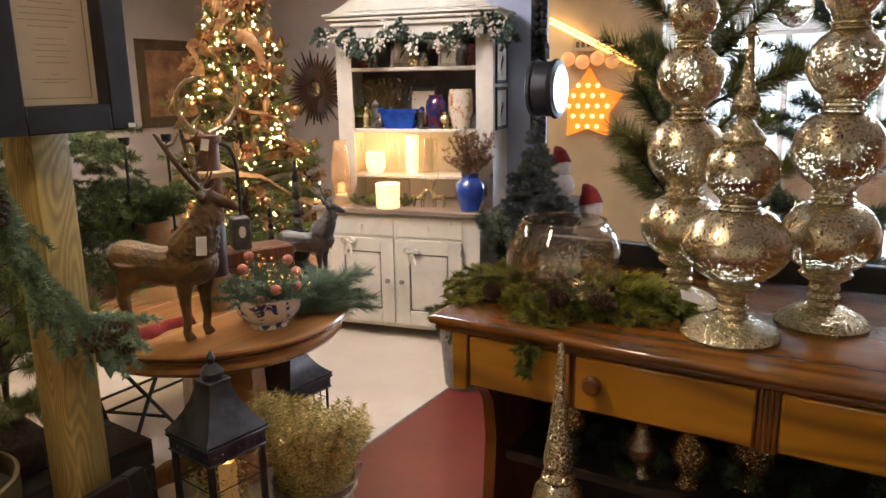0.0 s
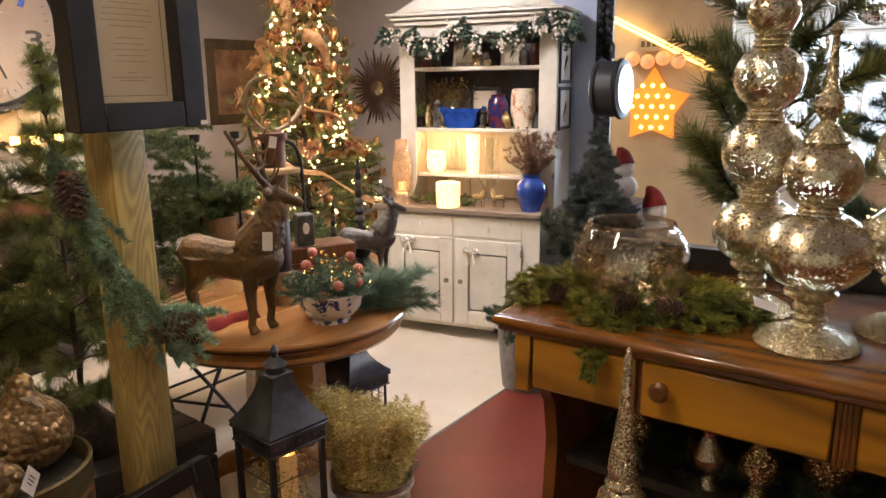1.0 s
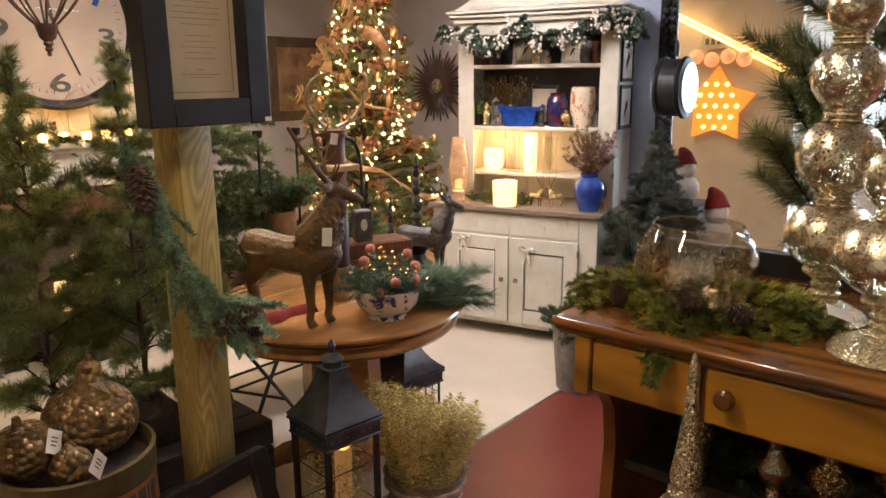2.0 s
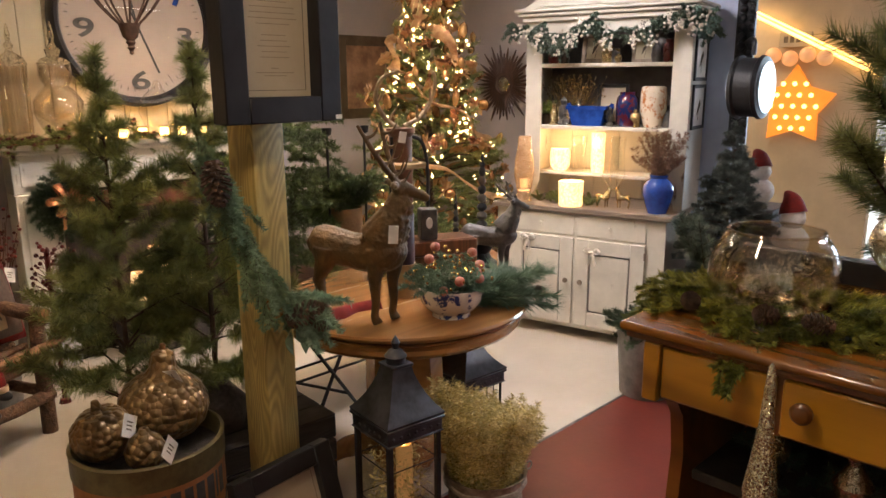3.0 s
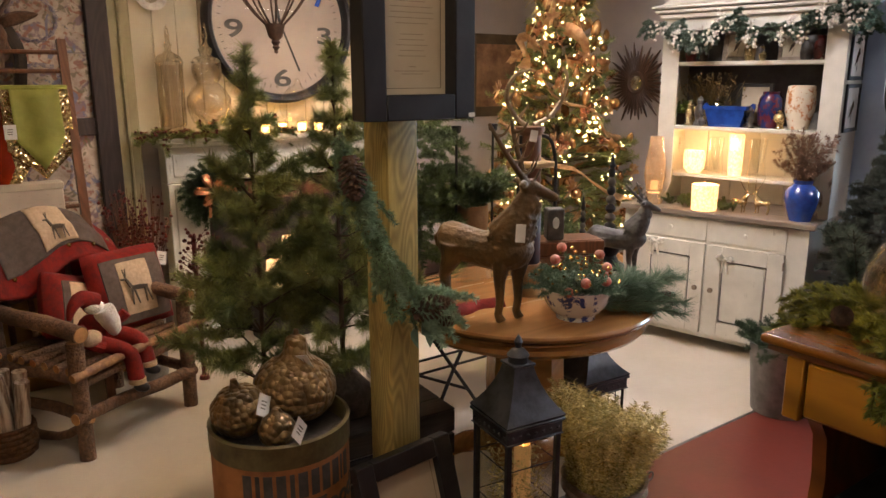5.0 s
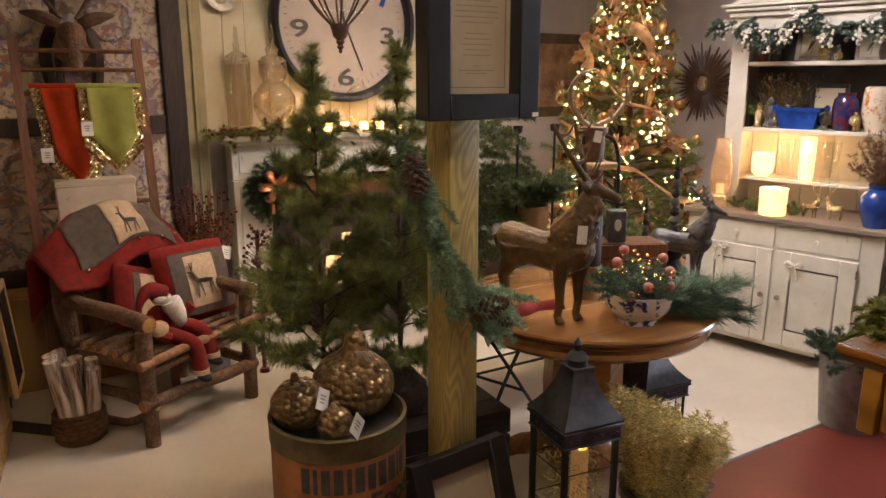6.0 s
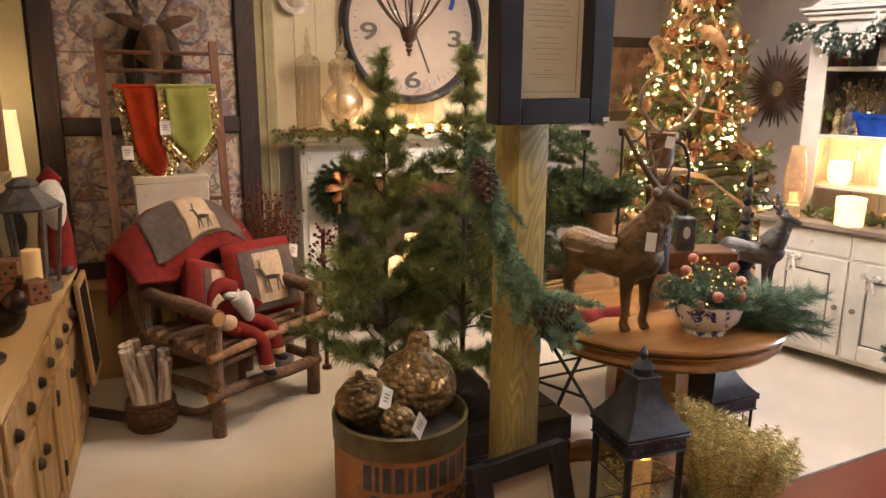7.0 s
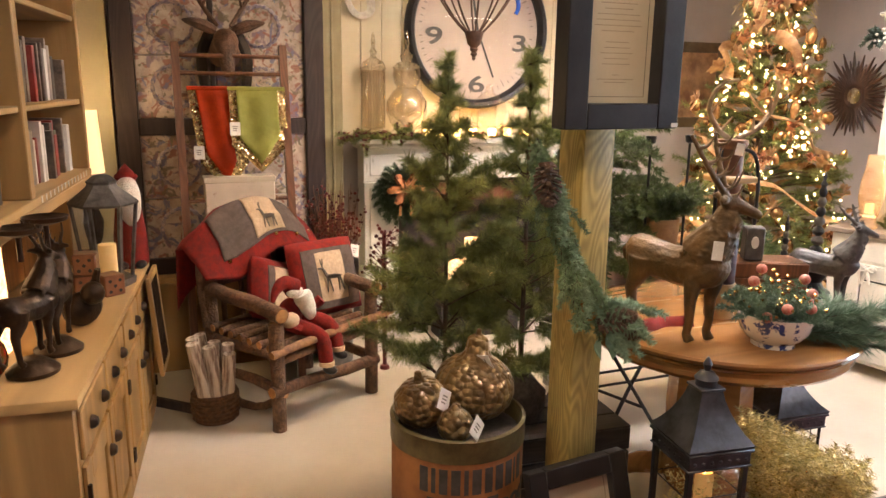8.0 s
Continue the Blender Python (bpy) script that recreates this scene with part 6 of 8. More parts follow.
solo("plant_stand", b, BROWN_WOOD, "slim dark pedestal in front of the counter", "stand", pose(1.17, 0.285, 0))
gb = thing("gold_finial", "slender gold glitter finial with a silvered bulb", "ornament", pose(1.17, 0.285, 0.725))
b = B()
lathe(b, [(0, 0), (0.05, 0), (0.05, 0.01), (0.02, 0.03), (0.018, 0.07), (0.03, 0.08)], 24)
part("foot", b, GOLD_DEEP, gb)
b = B()
lathe(b, [(0.03, 0.08), (0.042, 0.10), (0.047, 0.125), (0.042, 0.15), (0.028, 0.165)], 28)
part("bulb", b, SILVER, gb)
b = B()
lathe(b, [(0.028, 0.165), (0.032, 0.172), (0.025, 0.185), (0.028, 0.20), (0.024, 0.23), (0.018, 0.27), (0.012, 0.32), (0.009, 0.38), (0.005, 0.42), (0, 0.427)], 24)
part("spire", b, GOLD, gb)
g = random.Random(15)
for i, (x, y, h) in enumerate(((1.56, 0.14, 0.22), (1.62, 0.02, 0.28), (1.55, 0.24, 0.2), (1.6, 0.42, 0.2))):
    f = thing("gold_finial", "small glittered ornament on the dark lower shelf", "ornament", pose(x, y, 0.725) @ Matrix.Scale(h / 0.28, 4))
    b = B()
    lathe(b, [(0, 0), (0.04, 0), (0.02, 0.03), (0.05, 0.07), (0.055, 0.1), (0.03, 0.14), (0.02, 0.16), (0.026, 0.18), (0.012, 0.2), (0.008, 0.27), (0, 0.28)], 20)
    part("body", b, GOLD_DEEP if i != 2 else SILVER, f)
tw = []
for i in range(46):
    y = -1.2 + 1.7 * i / 46
    for _ in range(3):
        sprig(tw, (g.uniform(1.53, 1.85), y, 0.735), (g.uniform(-1, 1), g.uniform(-1, 1), g.uniform(0.1, 0.9)), g.uniform(0.06, 0.11), i + 50, 4, 0.2)
gg = greens("glitter_garland", "dark pine garland dusted with glitter under the counter", tw, 1300, 0.02, 0.0028, NEEDLE_DARK, None, 0.6, 0.0, 17, "garland")
b = B()
for _ in range(420):
    p, q = tw[g.randrange(len(tw))]
    c = p.lerp(q, g.random()) + Vector((g.uniform(-1, 1), g.uniform(-1, 1), g.uniform(-0.3, 1))) * 0.01
    bmesh.ops.create_icosphere(b, subdivisions=1, radius=g.uniform(0.0012, 0.003), matrix=Matrix.Translation(c))
tagged(part("glitter", b, GOLD_BEAD, gg), kind="stuff")


# ---- on the hutch ----
def H(x, y, z, rz=0.0):
    return HM @ pose(x, y, z, 0, 0, rz)


b = B()
lathe(b, [(0, 0), (0.05, 0), (0.055, 0.02), (0.042, 0.05), (0.05, 0.09), (0.064, 0.17), (0.06, 0.26), (0.045, 0.34), (0.04, 0.41), (0.037, 0.41), (0.042, 0.34), (0.055, 0.26), (0.058, 0.17), (0.045, 0.09), (0, 0.06)], 32)
hv = solo("hurricane_vase", b, FROST_LOW, "tall waisted hurricane glass glowing from a candle", "vase", H(0.048, 0.09, 0.833))
b = B()
lathe(b, [(0, 0.063), (0.022, 0.065), (0.022, 0.14), (0, 0.14)], 16)
part("candle", b, FROST, hv)
b = B()
lathe(b, [(0, 0), (0.05, 0.0), (0.085, 0.03), (0.093, 0.08), (0.09, 0.12), (0.08, 0.14), (0.074, 0.14), (0.08, 0.1), (0, 0.02)], 28)
solo("glow_bowl", b, FROST, "round crackle glass votive glowing bright", "candle holder", H(0.175, 0.355, 1.0085) @ Matrix.Diagonal((0.75, 0.5, 1.0, 1)))
b = B()
lathe(b, [(0, 0), (0.07, 0), (0.072, 0.01), (0.076, 0.15), (0.07, 0.152), (0.066, 0.02), (0, 0.015)], 28)
solo("glow_cylinder", b, FROST, "short frosted cylinder votive glowing warm", "candle holder", H(0.38, 0.065, 0.833))
b = B()
lathe(b, [(0, 0), (0.035, 0), (0.04, 0.02), (0.045, 0.24), (0.04, 0.25), (0.034, 0.03), (0, 0.02)], 24)
solo("glow_cylinder", b, FROST, "tall frosted cylinder votive on the ledge", "candle holder", H(0.43, 0.36, 1.0085))
for x, w in ((0.31, 0.05), (0.56, 0.055)):
    b = B()
    lathe(b, [(0, 0), (w, 0), (w * 0.95, 0.02), (w * 0.8, 0.12), (w * 0.95, 0.23), (w * 0.9, 0.23), (w * 0.75, 0.12), (0, 0.02)], 24)
    solo("glass_vase", b, CLEAR, "clear waisted glass vase on the ledge", "vase", H(x, 0.355, 1.0085))
bv = thing("blue_vase", "glossy cobalt blue vase of dried brown flowers", "vase", H(0.905, 0.09, 0.833))
b = B()
lathe(b, [(0, 0), (0.056, 0), (0.058, 0.008), (0.075, 0.06), (0.09, 0.12), (0.086, 0.16), (0.06, 0.19), (0.048, 0.2), (0.055, 0.222), (0.045, 0.222), (0.04, 0.19), (0, 0.05)], 32)
part("vase", b, BLUE, bv)
tw = []
g = random.Random(41)
for i in range(70):
    a, r = g.uniform(0, 6.28), g.uniform(0.02, 0.16)
    e = Vector((r * math.cos(a), r * math.sin(a) * 0.7, 0.36 + g.uniform(-0.06, 0.13) - r * 0.3))
    tw.append((Vector((0, 0, 0.2)), e))
    for _ in range(3):
        tw.append((e, e + Vector((g.uniform(-1, 1), g.uniform(-1, 1), g.uniform(0, 1))) * 0.03))
V, F = needles(tw, 420, 0.02, 0.0045, 0.75, 9)
raw("dried_spray", V, F, DRIED, bv)
for i, (x, y) in enumerate(((0.56, 0.13), (0.68, 0.15))):
    stag("deer_figure", "small champagne reindeer figure on the counter", GOLD_DEEP, H(x, y, 0.833, 180 if i else 0), 0.082, 1.1, 0.0022)
tw = []
for i in range(26):
    x = g.choice((g.uniform(0.12, 0.3), g.uniform(0.46, 0.54)))
    sprig(tw, (x, 0.12 + g.uniform(-0.03, 0.05), 0.0), (g.uniform(-1, 1), g.uniform(-0.8, 0.8), g.uniform(0.3, 1)), 0.085, i, 4, 0.2)
greens("moss_bundle", "green moss and fir tips among the votives", tw, 2400, 0.013, 0.0034, NEEDLE, H(0, 0, 0.838), 0.6, 0.2)

# middle shelf
Z2, Z3 = 1.3072, 1.6822
b = B()
hw, d = 0.118, 0.07
for z0, z1, k0, k1 in ((0, 0.10, 0.78, 1.0), (0.10, 0.122, 1.1, 1.1)):
    lo = [b.verts.new((sx * hw * k0, sy * d * k0, z0)) for sx, sy in ((-1, -1), (1, -1), (1, 1), (-1, 1))]
    hi = [b.verts.new((sx * hw * k1, sy * d * k1, z1)) for sx, sy in ((-1, -1), (1, -1), (1, 1), (-1, 1))]
    b.faces.new(lo[::-1]); b.faces.new(hi)
    for i in range(4):
        b.faces.new((lo[i], lo[(i + 1) % 4], hi[(i + 1) % 4], hi[i]))
for s in (-1, 1):
    tube(b, arc([(s * hw * 1.05, 0, 0.11), (s * hw * 1.22, 0, 0.13), (s * hw * 1.15, 0, 0.07), (s * hw * 0.95, 0, 0.05)], 4), 0.01, 8)
solo("planter", b, BLUE, "glossy blue ceramic planter with side handles", "planter", H(0.395, 0.285, Z2))
b = B()
lathe(b, [(0, 0), (0.05, 0), (0.066, 0.03), (0.07, 0.13), (0.064, 0.17), (0.048, 0.19), (0.05, 0.205), (0.042, 0.205), (0, 0.18)], 28)
solo("ginger_jar", b, JAR_DARK, "dark blue and plum patterned ginger jar", "jar", H(0.627, 0.3, Z2))
b = B()
lathe(b, [(0, 0), (0.052, 0), (0.06, 0.03), (0.078, 0.1), (0.076, 0.2), (0.07, 0.235), (0.06, 0.24), (0, 0.22)], 28)
solo("ginger_jar", b, JAR_LIGHT, "cream jar painted with orange flowers", "jar", H(0.785, 0.3, Z2))
vp = thing("leafy_plant", "chartreuse leafy plant in a dark pot", "plant", H(0.09, 0.29, Z2))
b = B()
lathe(b, [(0, 0), (0.035, 0), (0.045, 0.07), (0.038, 0.07), (0, 0.06)], 18)
part("pot", b, DARK_BRONZE, vp)
tw = [(Vector((0, 0, 0.06)), Vector((g.uniform(-0.05, 0.05), g.uniform(-0.05, 0.05), g.uniform(0.09, 0.15)))) for _ in range(26)]
V, F = needles(tw, 500, 0.02, 0.009, 0.7, 2)
raw("leaves", V, F, mat("lime_leaves", (0.25, 0.28, 0.05), (0.12, 0.16, 0.03), 0.5, 0, 6, 0, island=0.3), vp)
for i, (x, s) in enumerate(((0.17, 1.0), (0.225, 1.2), (0.27, 0.8), (0.53, 0.8), (0.71, 0.6))):
    b = B()
    lathe(b, [(0, 0), (0.028, 0), (0.03, 0.01), (0.018, 0.03), (0.026, 0.06), (0.022, 0.09), (0.012, 0.105), (0.018, 0.125), (0, 0.15)], 16)
    solo("shelf_ornament", b, PEWTER if i % 2 else GOLD_DEEP, "small tarnished metal ornament on the shelf", "ornament", H(x, 0.25 + 0.02 * (i % 2), Z2) @ Matrix.Scale(s, 4))
b = B()
for _ in range(260):
    c = Vector((g.gauss(0, 0.085), g.gauss(0, 0.02), g.uniform(0.0, 0.17)))
    tube(b, [Vector((c.x * 0.3, 0, -0.12)), c], 0.0011, 3, caps=False)
    bmesh.ops.create_icosphere(b, subdivisions=1, radius=0.006, matrix=Matrix.Translation(c))
solo("berry_spray", b, GOLD_DEEP, "spray of tiny gilded berries against the shelf back", "spray", H(0.25, 0.365, Z2 + 0.14))

# crowded small silver and glass pieces between the larger ones
for i, (x, y, z, s) in enumerate(((0.14, 0.33, Z2, 1.1), (0.20, 0.31, Z2, 1.3), (0.255, 0.24, Z2, 0.7), (0.30, 0.35, Z2, 1.2), (0.56, 0.24, Z2, 0.9), (0.59, 0.36, Z2, 1.4), (0.70, 0.23, Z2, 0.75), (0.865, 0.33, Z2, 1.1),
                                  (0.14, 0.3, Z3, 1.0), (0.22, 0.28, Z3, 1.3), (0.5, 0.3, Z3, 1.1), (0.56, 0.27, Z3, 0.8), (0.82, 0.3, Z3, 1.2), (0.88, 0.27, Z3, 0.9))):
    b = B()
    if i % 3 == 0:
        lathe(b, [(0, 0), (0.03, 0), (0.012, 0.012), (0.01, 0.04), (0.034, 0.06), (0.04, 0.085), (0.03, 0.11), (0.012, 0.12), (0.016, 0.13), (0, 0.145)], 18)
    elif i % 3 == 1:
        lathe(b, [(0, 0), (0.032, 0), (0.036, 0.01), (0.036, 0.07), (0.026, 0.085), (0.012, 0.09), (0.012, 0.105), (0.018, 0.115), (0, 0.12)], 18)
    else:
        lathe(b, [(0, 0), (0.022, 0), (0.034, 0.025), (0.036, 0.045), (0.022, 0.065), (0.014, 0.075), (0.022, 0.1), (0.018, 0.1), (0, 0.075)], 18)
    solo("shelf_ornament", b, (SILVER_LIGHT, GOLD_DEEP, PEWTER, SILVER_LIGHT, HONEY)[i % 5], ("small silvered glass ornament", "little gold glitter jar", "small dark metal vase")[i % 3] + " on the crowded hutch shelf", "ornament", H(x, y, z) @ Matrix.Scale(s, 4))


def small_frame(name, label, w, h, m, border, bar, sheet, bird=0):
    f = thing(name, label, "picture frame", m)
    b = B()
    for x0, x1, z0, z1 in ((0, border, 0, h), (w - border, w, 0, h), (border, w - border, 0, border), (border, w - border, h - border, h)):
        box(b, x0, x1, -0.012, 0.0, z0, z1, 0.002)
    part("frame", b, bar, f)
    b = B()
    box(b, border, w - border, -0.005, 0.0, border, h - border)
    part("picture", b, sheet, f)
    if bird:
        b = B()
        cx, cz = w / 2, h / 2
        tube(b, [(cx - w * 0.12, -0.0055, cz - h * 0.2), (cx, -0.0055, cz), (cx + w * 0.1, -0.0055, cz + h * 0.16)], [0.002, w * 0.09, 0.002], 6, flat=0.2)
        tube(b, [(cx, -0.0055, cz - h * 0.32), (cx + w * 0.04, -0.0055, cz - h * 0.05)], 0.0015, 5)
        part("print", b, INK, f, "small dark engraved print")
    return f


small_frame("shelf_picture", "brown picture in a dark frame leaning at the back", 0.2, 0.25, H(0.4, 0.395, Z2) @ pose(0, 0, 0, -3), 0.022, BLACK, PAPER)
small_frame("shelf_picture", "pale framed print on the top shelf", 0.17, 0.18, H(0.3, 0.36, Z3) @ pose(0, 0, 0, -8), 0.028, BASKET_GREY, PAPER, 1)
small_frame("shelf_picture", "pale framed print on the top shelf", 0.15, 0.16, H(0.62, 0.36, Z3) @ pose(0, 0, 0, -8), 0.02, BASKET_GREY, PAPER, 1)
SIDE = HM @ pose(U1 + 0.001, 0, 0, 0, 0, 90)
for z in (1.30, 1.575):
    small_frame("bird_print", "narrow black frame with a pale bird engraving on the hutch side", 0.27, 0.255, SIDE @ pose(UF + 0.045, 0, z), 0.02, BLACK, TAG, 1)
for i, (x, s) in enumerate(((0.15, 1.0), (0.22, 0.8), (0.5, 1.0), (0.55, 0.7), (0.8, 0.9), (0.87, 1.0))):
    b = B()
    lathe(b, [(0, 0), (0.03, 0), (0.04, 0.04), (0.034, 0.09), (0.02, 0.11), (0.024, 0.125), (0, 0.12)], 16)
    solo("shelf_ornament", b, (BERRY_RED, DARK_BRONZE, GOLD_DEEP, PEWTER, PEWTER, BERRY_RED)[i], "small dark ornament half hidden on the top shelf", "ornament", H(x, 0.27, Z3) @ Matrix.Scale(s, 4))

# garland of frosted leaves and white berries along the cornice
g = random.Random(63)
tw, cl = [], []
line = arc([(-0.07, 0.12, 1.90), (0.1, 0.11, 1.87), (0.28, 0.10, 1.81), (0.42, 0.10, 1.92), (0.62, 0.10, 1.83), (0.82, 0.10, 1.87), (0.95, 0.11, 1.94), (1.09, 0.16, 1.92), (1.1, 0.25, 1.84)], 6)
for i in range(150):
    f = g.random() * (len(line) - 1.01)
    p = line[int(f)].lerp(line[int(f) + 1], f % 1)
    sprig(tw, p, (g.uniform(-1, 1), g.uniform(-0.7, 0.3), g.uniform(-1, 0.5)), g.uniform(0.05, 0.1), 1000 + i, 3, 0.2)
    if i % 4 == 0:
        cl.append(p + Vector((g.uniform(-0.02, 0.02), -0.035, g.uniform(-0.07, 0.02))))
hg = greens("berry_garland", "frosted leaf garland with white berry clusters on the hutch", tw, 1000, 0.017, 0.0075, LEAF, HM, 0.7, 0.0, 13, "garland")
V, F = needles(tw, 1500, 0.016, 0.0035, 0.6, 71)
raw("fir_foliage", V, F, NEEDLE_DARK, hg)
for c in cl:
    b = B()
    for _ in range(11):
        bmesh.ops.create_icosphere(b, subdivisions=1, radius=0.0085, matrix=Matrix.Translation(Vector((g.gauss(0, 0.014), g.gauss(0, 0.008), g.gauss(0, 0.022)))))
    tagged(part("berry_pick", b, BERRY_WHITE, hg, m=Matrix.Translation(c)), kind="stuff")
tw = []
for i in range(22):
    sprig(tw, (0, 0, 0), (g.uniform(-0.4, 0.8), g.uniform(-0.6, 0.5), g.uniform(-1, 0.4)), 0.1, 1300 + i, 4, 0.2)
V, F = needles([(a + Vector((1.07, 0.16, 1.92)), c + Vector((1.07, 0.16, 1.92))) for a, c in tw], 1300, 0.018, 0.006, 0.7, 72)
raw("corner_leaves", V, F, mat("sage_leaves", (0.2, 0.3, 0.25), (0.1, 0.18, 0.14), 0.5, 0, 8, 0, island=0.3), hg)
b = B()
petals(b, Vector((0, 0, 0)), 0.05, 8, g, 0.6)
petals(b, Vector((0, 0, 0.015)), 0.04, 7, g, 1)
solo("glowing_topper", b, STAR_FACE, "amber gauze flower with a light on the cornice", "ornament", H(0.13, 0.25, UT + 0.079))
# silver bows on the doors
for x, z in ((0.13, 0.62), (0.56, 0.575)):
    bo = thing("bow", "pale silver ribbon bow tied on the hutch door", "bow", H(x, -0.006, z))
    for s in (-1, 1):
        b = B()
        tube(b, arc([(0, -0.004, 0), (s * 0.03, -0.014, 0.022), (s * 0.05, -0.012, 0.004), (s * 0.03, -0.008, -0.01), (0, -0.004, 0)], 5), 0.009, 6, flat=0.3)
        part("loop", b, BERRY_WHITE, bo)
        b = B()
        tube(b, arc([(0, -0.004, 0), (s * 0.012, -0.007, -0.04), (s * 0.022, -0.005, -0.085)], 5), 0.008, 6, flat=0.3)
        part("tail", b, BERRY_WHITE, bo)
    b = B()
    ball(b, (0, -0.008, 0), 0.01, (1, 0.8, 1), 10)
    part("knot", b, BERRY_WHITE, bo)

# sunburst mirror on the partition wall
DARK_RAY = timber("dark_walnut", (0.12, 0.06, 0.035), (0.045, 0.022, 0.014), 9, "X", 0.5, 0.2)
sb = thing("sunburst_mirror", "dark wooden sunburst with a small round mirror centre", "mirror", pose(4.385, 3.56, 1.552, 0, -90, 0))
g = random.Random(5)
for i in range(44):
    a = 2 * math.pi * i / 44
    r = g.uniform(0.26, 0.305) if i % 2 else g.uniform(0.19, 0.25)
    b = B()
    tube(b, [(0.07 * math.cos(a), 0.07 * math.sin(a), 0.008), (r * 0.7 * math.cos(a), r * 0.7 * math.sin(a), 0.01), (r * math.cos(a), r * math.sin(a), 0.008)], [0.011, 0.011, 0.004], 6)
    part("ray", b, DARK_RAY, sb)
b = B()
lathe(b, [(0, 0.012), (0.055, 0.014), (0.07, 0.024), (0.085, 0.02), (0.088, 0.0), (0, 0)], 28)
part("ring", b, DARK_RAY, sb)
b = B()
lathe(b, [(0, 0.026), (0.03, 0.024), (0.052, 0.016)], 24)
part("mirror", b, SILVER, sb)
# picture on the clock wall behind the tree
small_frame("wall_picture", "tan still life in a wide olive frame", 0.55, 0.62, pose(3.5, 4.446, 1.3), 0.075, mat("dark_olive_frame", (0.13, 0.09, 0.045), (0.07, 0.045, 0.02), 0.5, 0, 6, 0.1), mat("tan_canvas", (0.42, 0.24, 0.13), (0.2, 0.1, 0.055), 0.7, 0, 7, 0.1))

# low zinc bucket of fir between hutch and counter
bk = thing("zinc_bucket", "grey zinc bucket of dark fir tips", "bucket", pose(3.30, 1.66, 0))
b = B()
lathe(b, [(0, 0), (0.13, 0), (0.16, 0.34), (0.166, 0.35), (0.155, 0.35), (0.15, 0.3), (0, 0.29)], 28)
part("bucket", b, ZINC, bk)
tw = []
for i in range(40):
    a, r = g.uniform(0, 6.28), g.uniform(0, 0.1)
    sprig(tw, (r * math.cos(a), r * math.sin(a), 0.3), (math.cos(a), math.sin(a), g.uniform(0.2, 1.4)), g.uniform(0.12, 0.26), 1500 + i, 4, 0.2)
V, F = needles(tw, 1500, 0.022, 0.0034, 0.6, 15)
raw("fir", V, F, NEEDLE_DARK, bk)

# iron bracket clock on the partition end
ic = thing("bracket_clock", "black iron two faced station clock on a beaded post", "clock", pose(4.33, 1.72, 0))
b = B()
box(b, -0.012, 0.012, -0.045, 0.05, 1.2, 2.596, 0.003)
tube(b, [(0, 0.05, 1.2), (0, 0.05, 2.59)], 0.014, 10)
for k in range(28):
    ball(b, (-0.022, 0.02, 1.22 + k * 0.05), 0.024, seg=8)
    ball(b, (-0.022, -0.028, 1.245 + k * 0.048), 0.02, seg=8)
part("post", b, IRON, ic)
b = B()
lathe(b, [(0, -0.085), (0.13, -0.085), (0.165, -0.075), (0.172, -0.055), (0.158, -0.045), (0.158, 0.045), (0.172, 0.055), (0.165, 0.075), (0.13, 0.085), (0, 0.085)], 40, m=pose(-0.21, -0.135, 1.54, 90, 0, 4))
part("case", b, IRON, ic)
for s in (-1, 1):
    b = B()
    lathe(b, [(0, 0.088), (0.135, 0.088), (0.135, 0.082)], 36, m=pose(-0.21, -0.135, 1.54, 90 * s, 0, 4))
    part("dial", b, LENS_WHITE, ic, "white glass dial with a weak bluish glow")
b = B()
tube(b, arc([(0, 0.0, 1.78), (-0.1, -0.07, 1.80), (-0.2, -0.13, 1.78), (-0.21, -0.135, 1.71)], 5), 0.014, 8)
part("bracket", b, IRON, ic)


# ---- gourds on the drum ----
def gourd(label, m, prof):
    b = B()
    lathe(b, prof, 40)
    o = thing("glass_gourd", label, "ornament", m)
    part("body", b, GOURD, o)
    return o


def hang_tag(parent, m):
    b = B()
    box(b, -0.026, 0.026, -0.001, 0.001, -0.034, 0.034, 0.0005)
    t = part("tag", b, TAG, parent, "white price tag", m=m)
    b = B()
    for k in range(3):
        box(b, -0.012, 0.008 + 0.002 * k, -0.0016, -0.001, -0.012 + 0.011 * k, -0.008 + 0.011 * k)
    part("writing", b, INK, t)


RZ = DH - 0.055
g1 = gourd("large amber silvered glass gourd with a hammered skin", pose(DX + 0.06, DY + 0.02, RZ + 0.03, 0, 4, 0), [(0, 0), (0.06, 0.003), (0.1, 0.02), (0.128, 0.055), (0.138, 0.095), (0.134, 0.13), (0.115, 0.165), (0.085, 0.19), (0.055, 0.208), (0.042, 0.225), (0.038, 0.25), (0.034, 0.27), (0.02, 0.28), (0.01, 0.285), (0.008, 0.3), (0, 0.304)])
g2 = gourd("amber silvered glass pumpkin in the drum", pose(DX - 0.115, DY + 0.01, RZ + 0.03, 0, -8, 0), [(0, 0), (0.05, 0.004), (0.08, 0.03), (0.095, 0.07), (0.088, 0.11), (0.055, 0.145), (0.02, 0.15), (0.014, 0.17), (0.01, 0.185), (0, 0.188)])
g3 = gourd("small dark silvered glass gourd in the drum", pose(DX - 0.06, DY - 0.125, RZ + 0.02, 0, 0, 0), [(0, 0), (0.035, 0.003), (0.055, 0.03), (0.06, 0.06), (0.045, 0.09), (0.02, 0.11), (0.012, 0.125), (0, 0.128)])
hang_tag(g2, pose(0.05, -0.085, 0.105, -15, 42, 20))
hang_tag(g3, pose(0.035, -0.085, 0.075, -25, 55, 12))
hang_tag(g1, pose(0.0, -0.05, 0.205, 60, 60, 0))

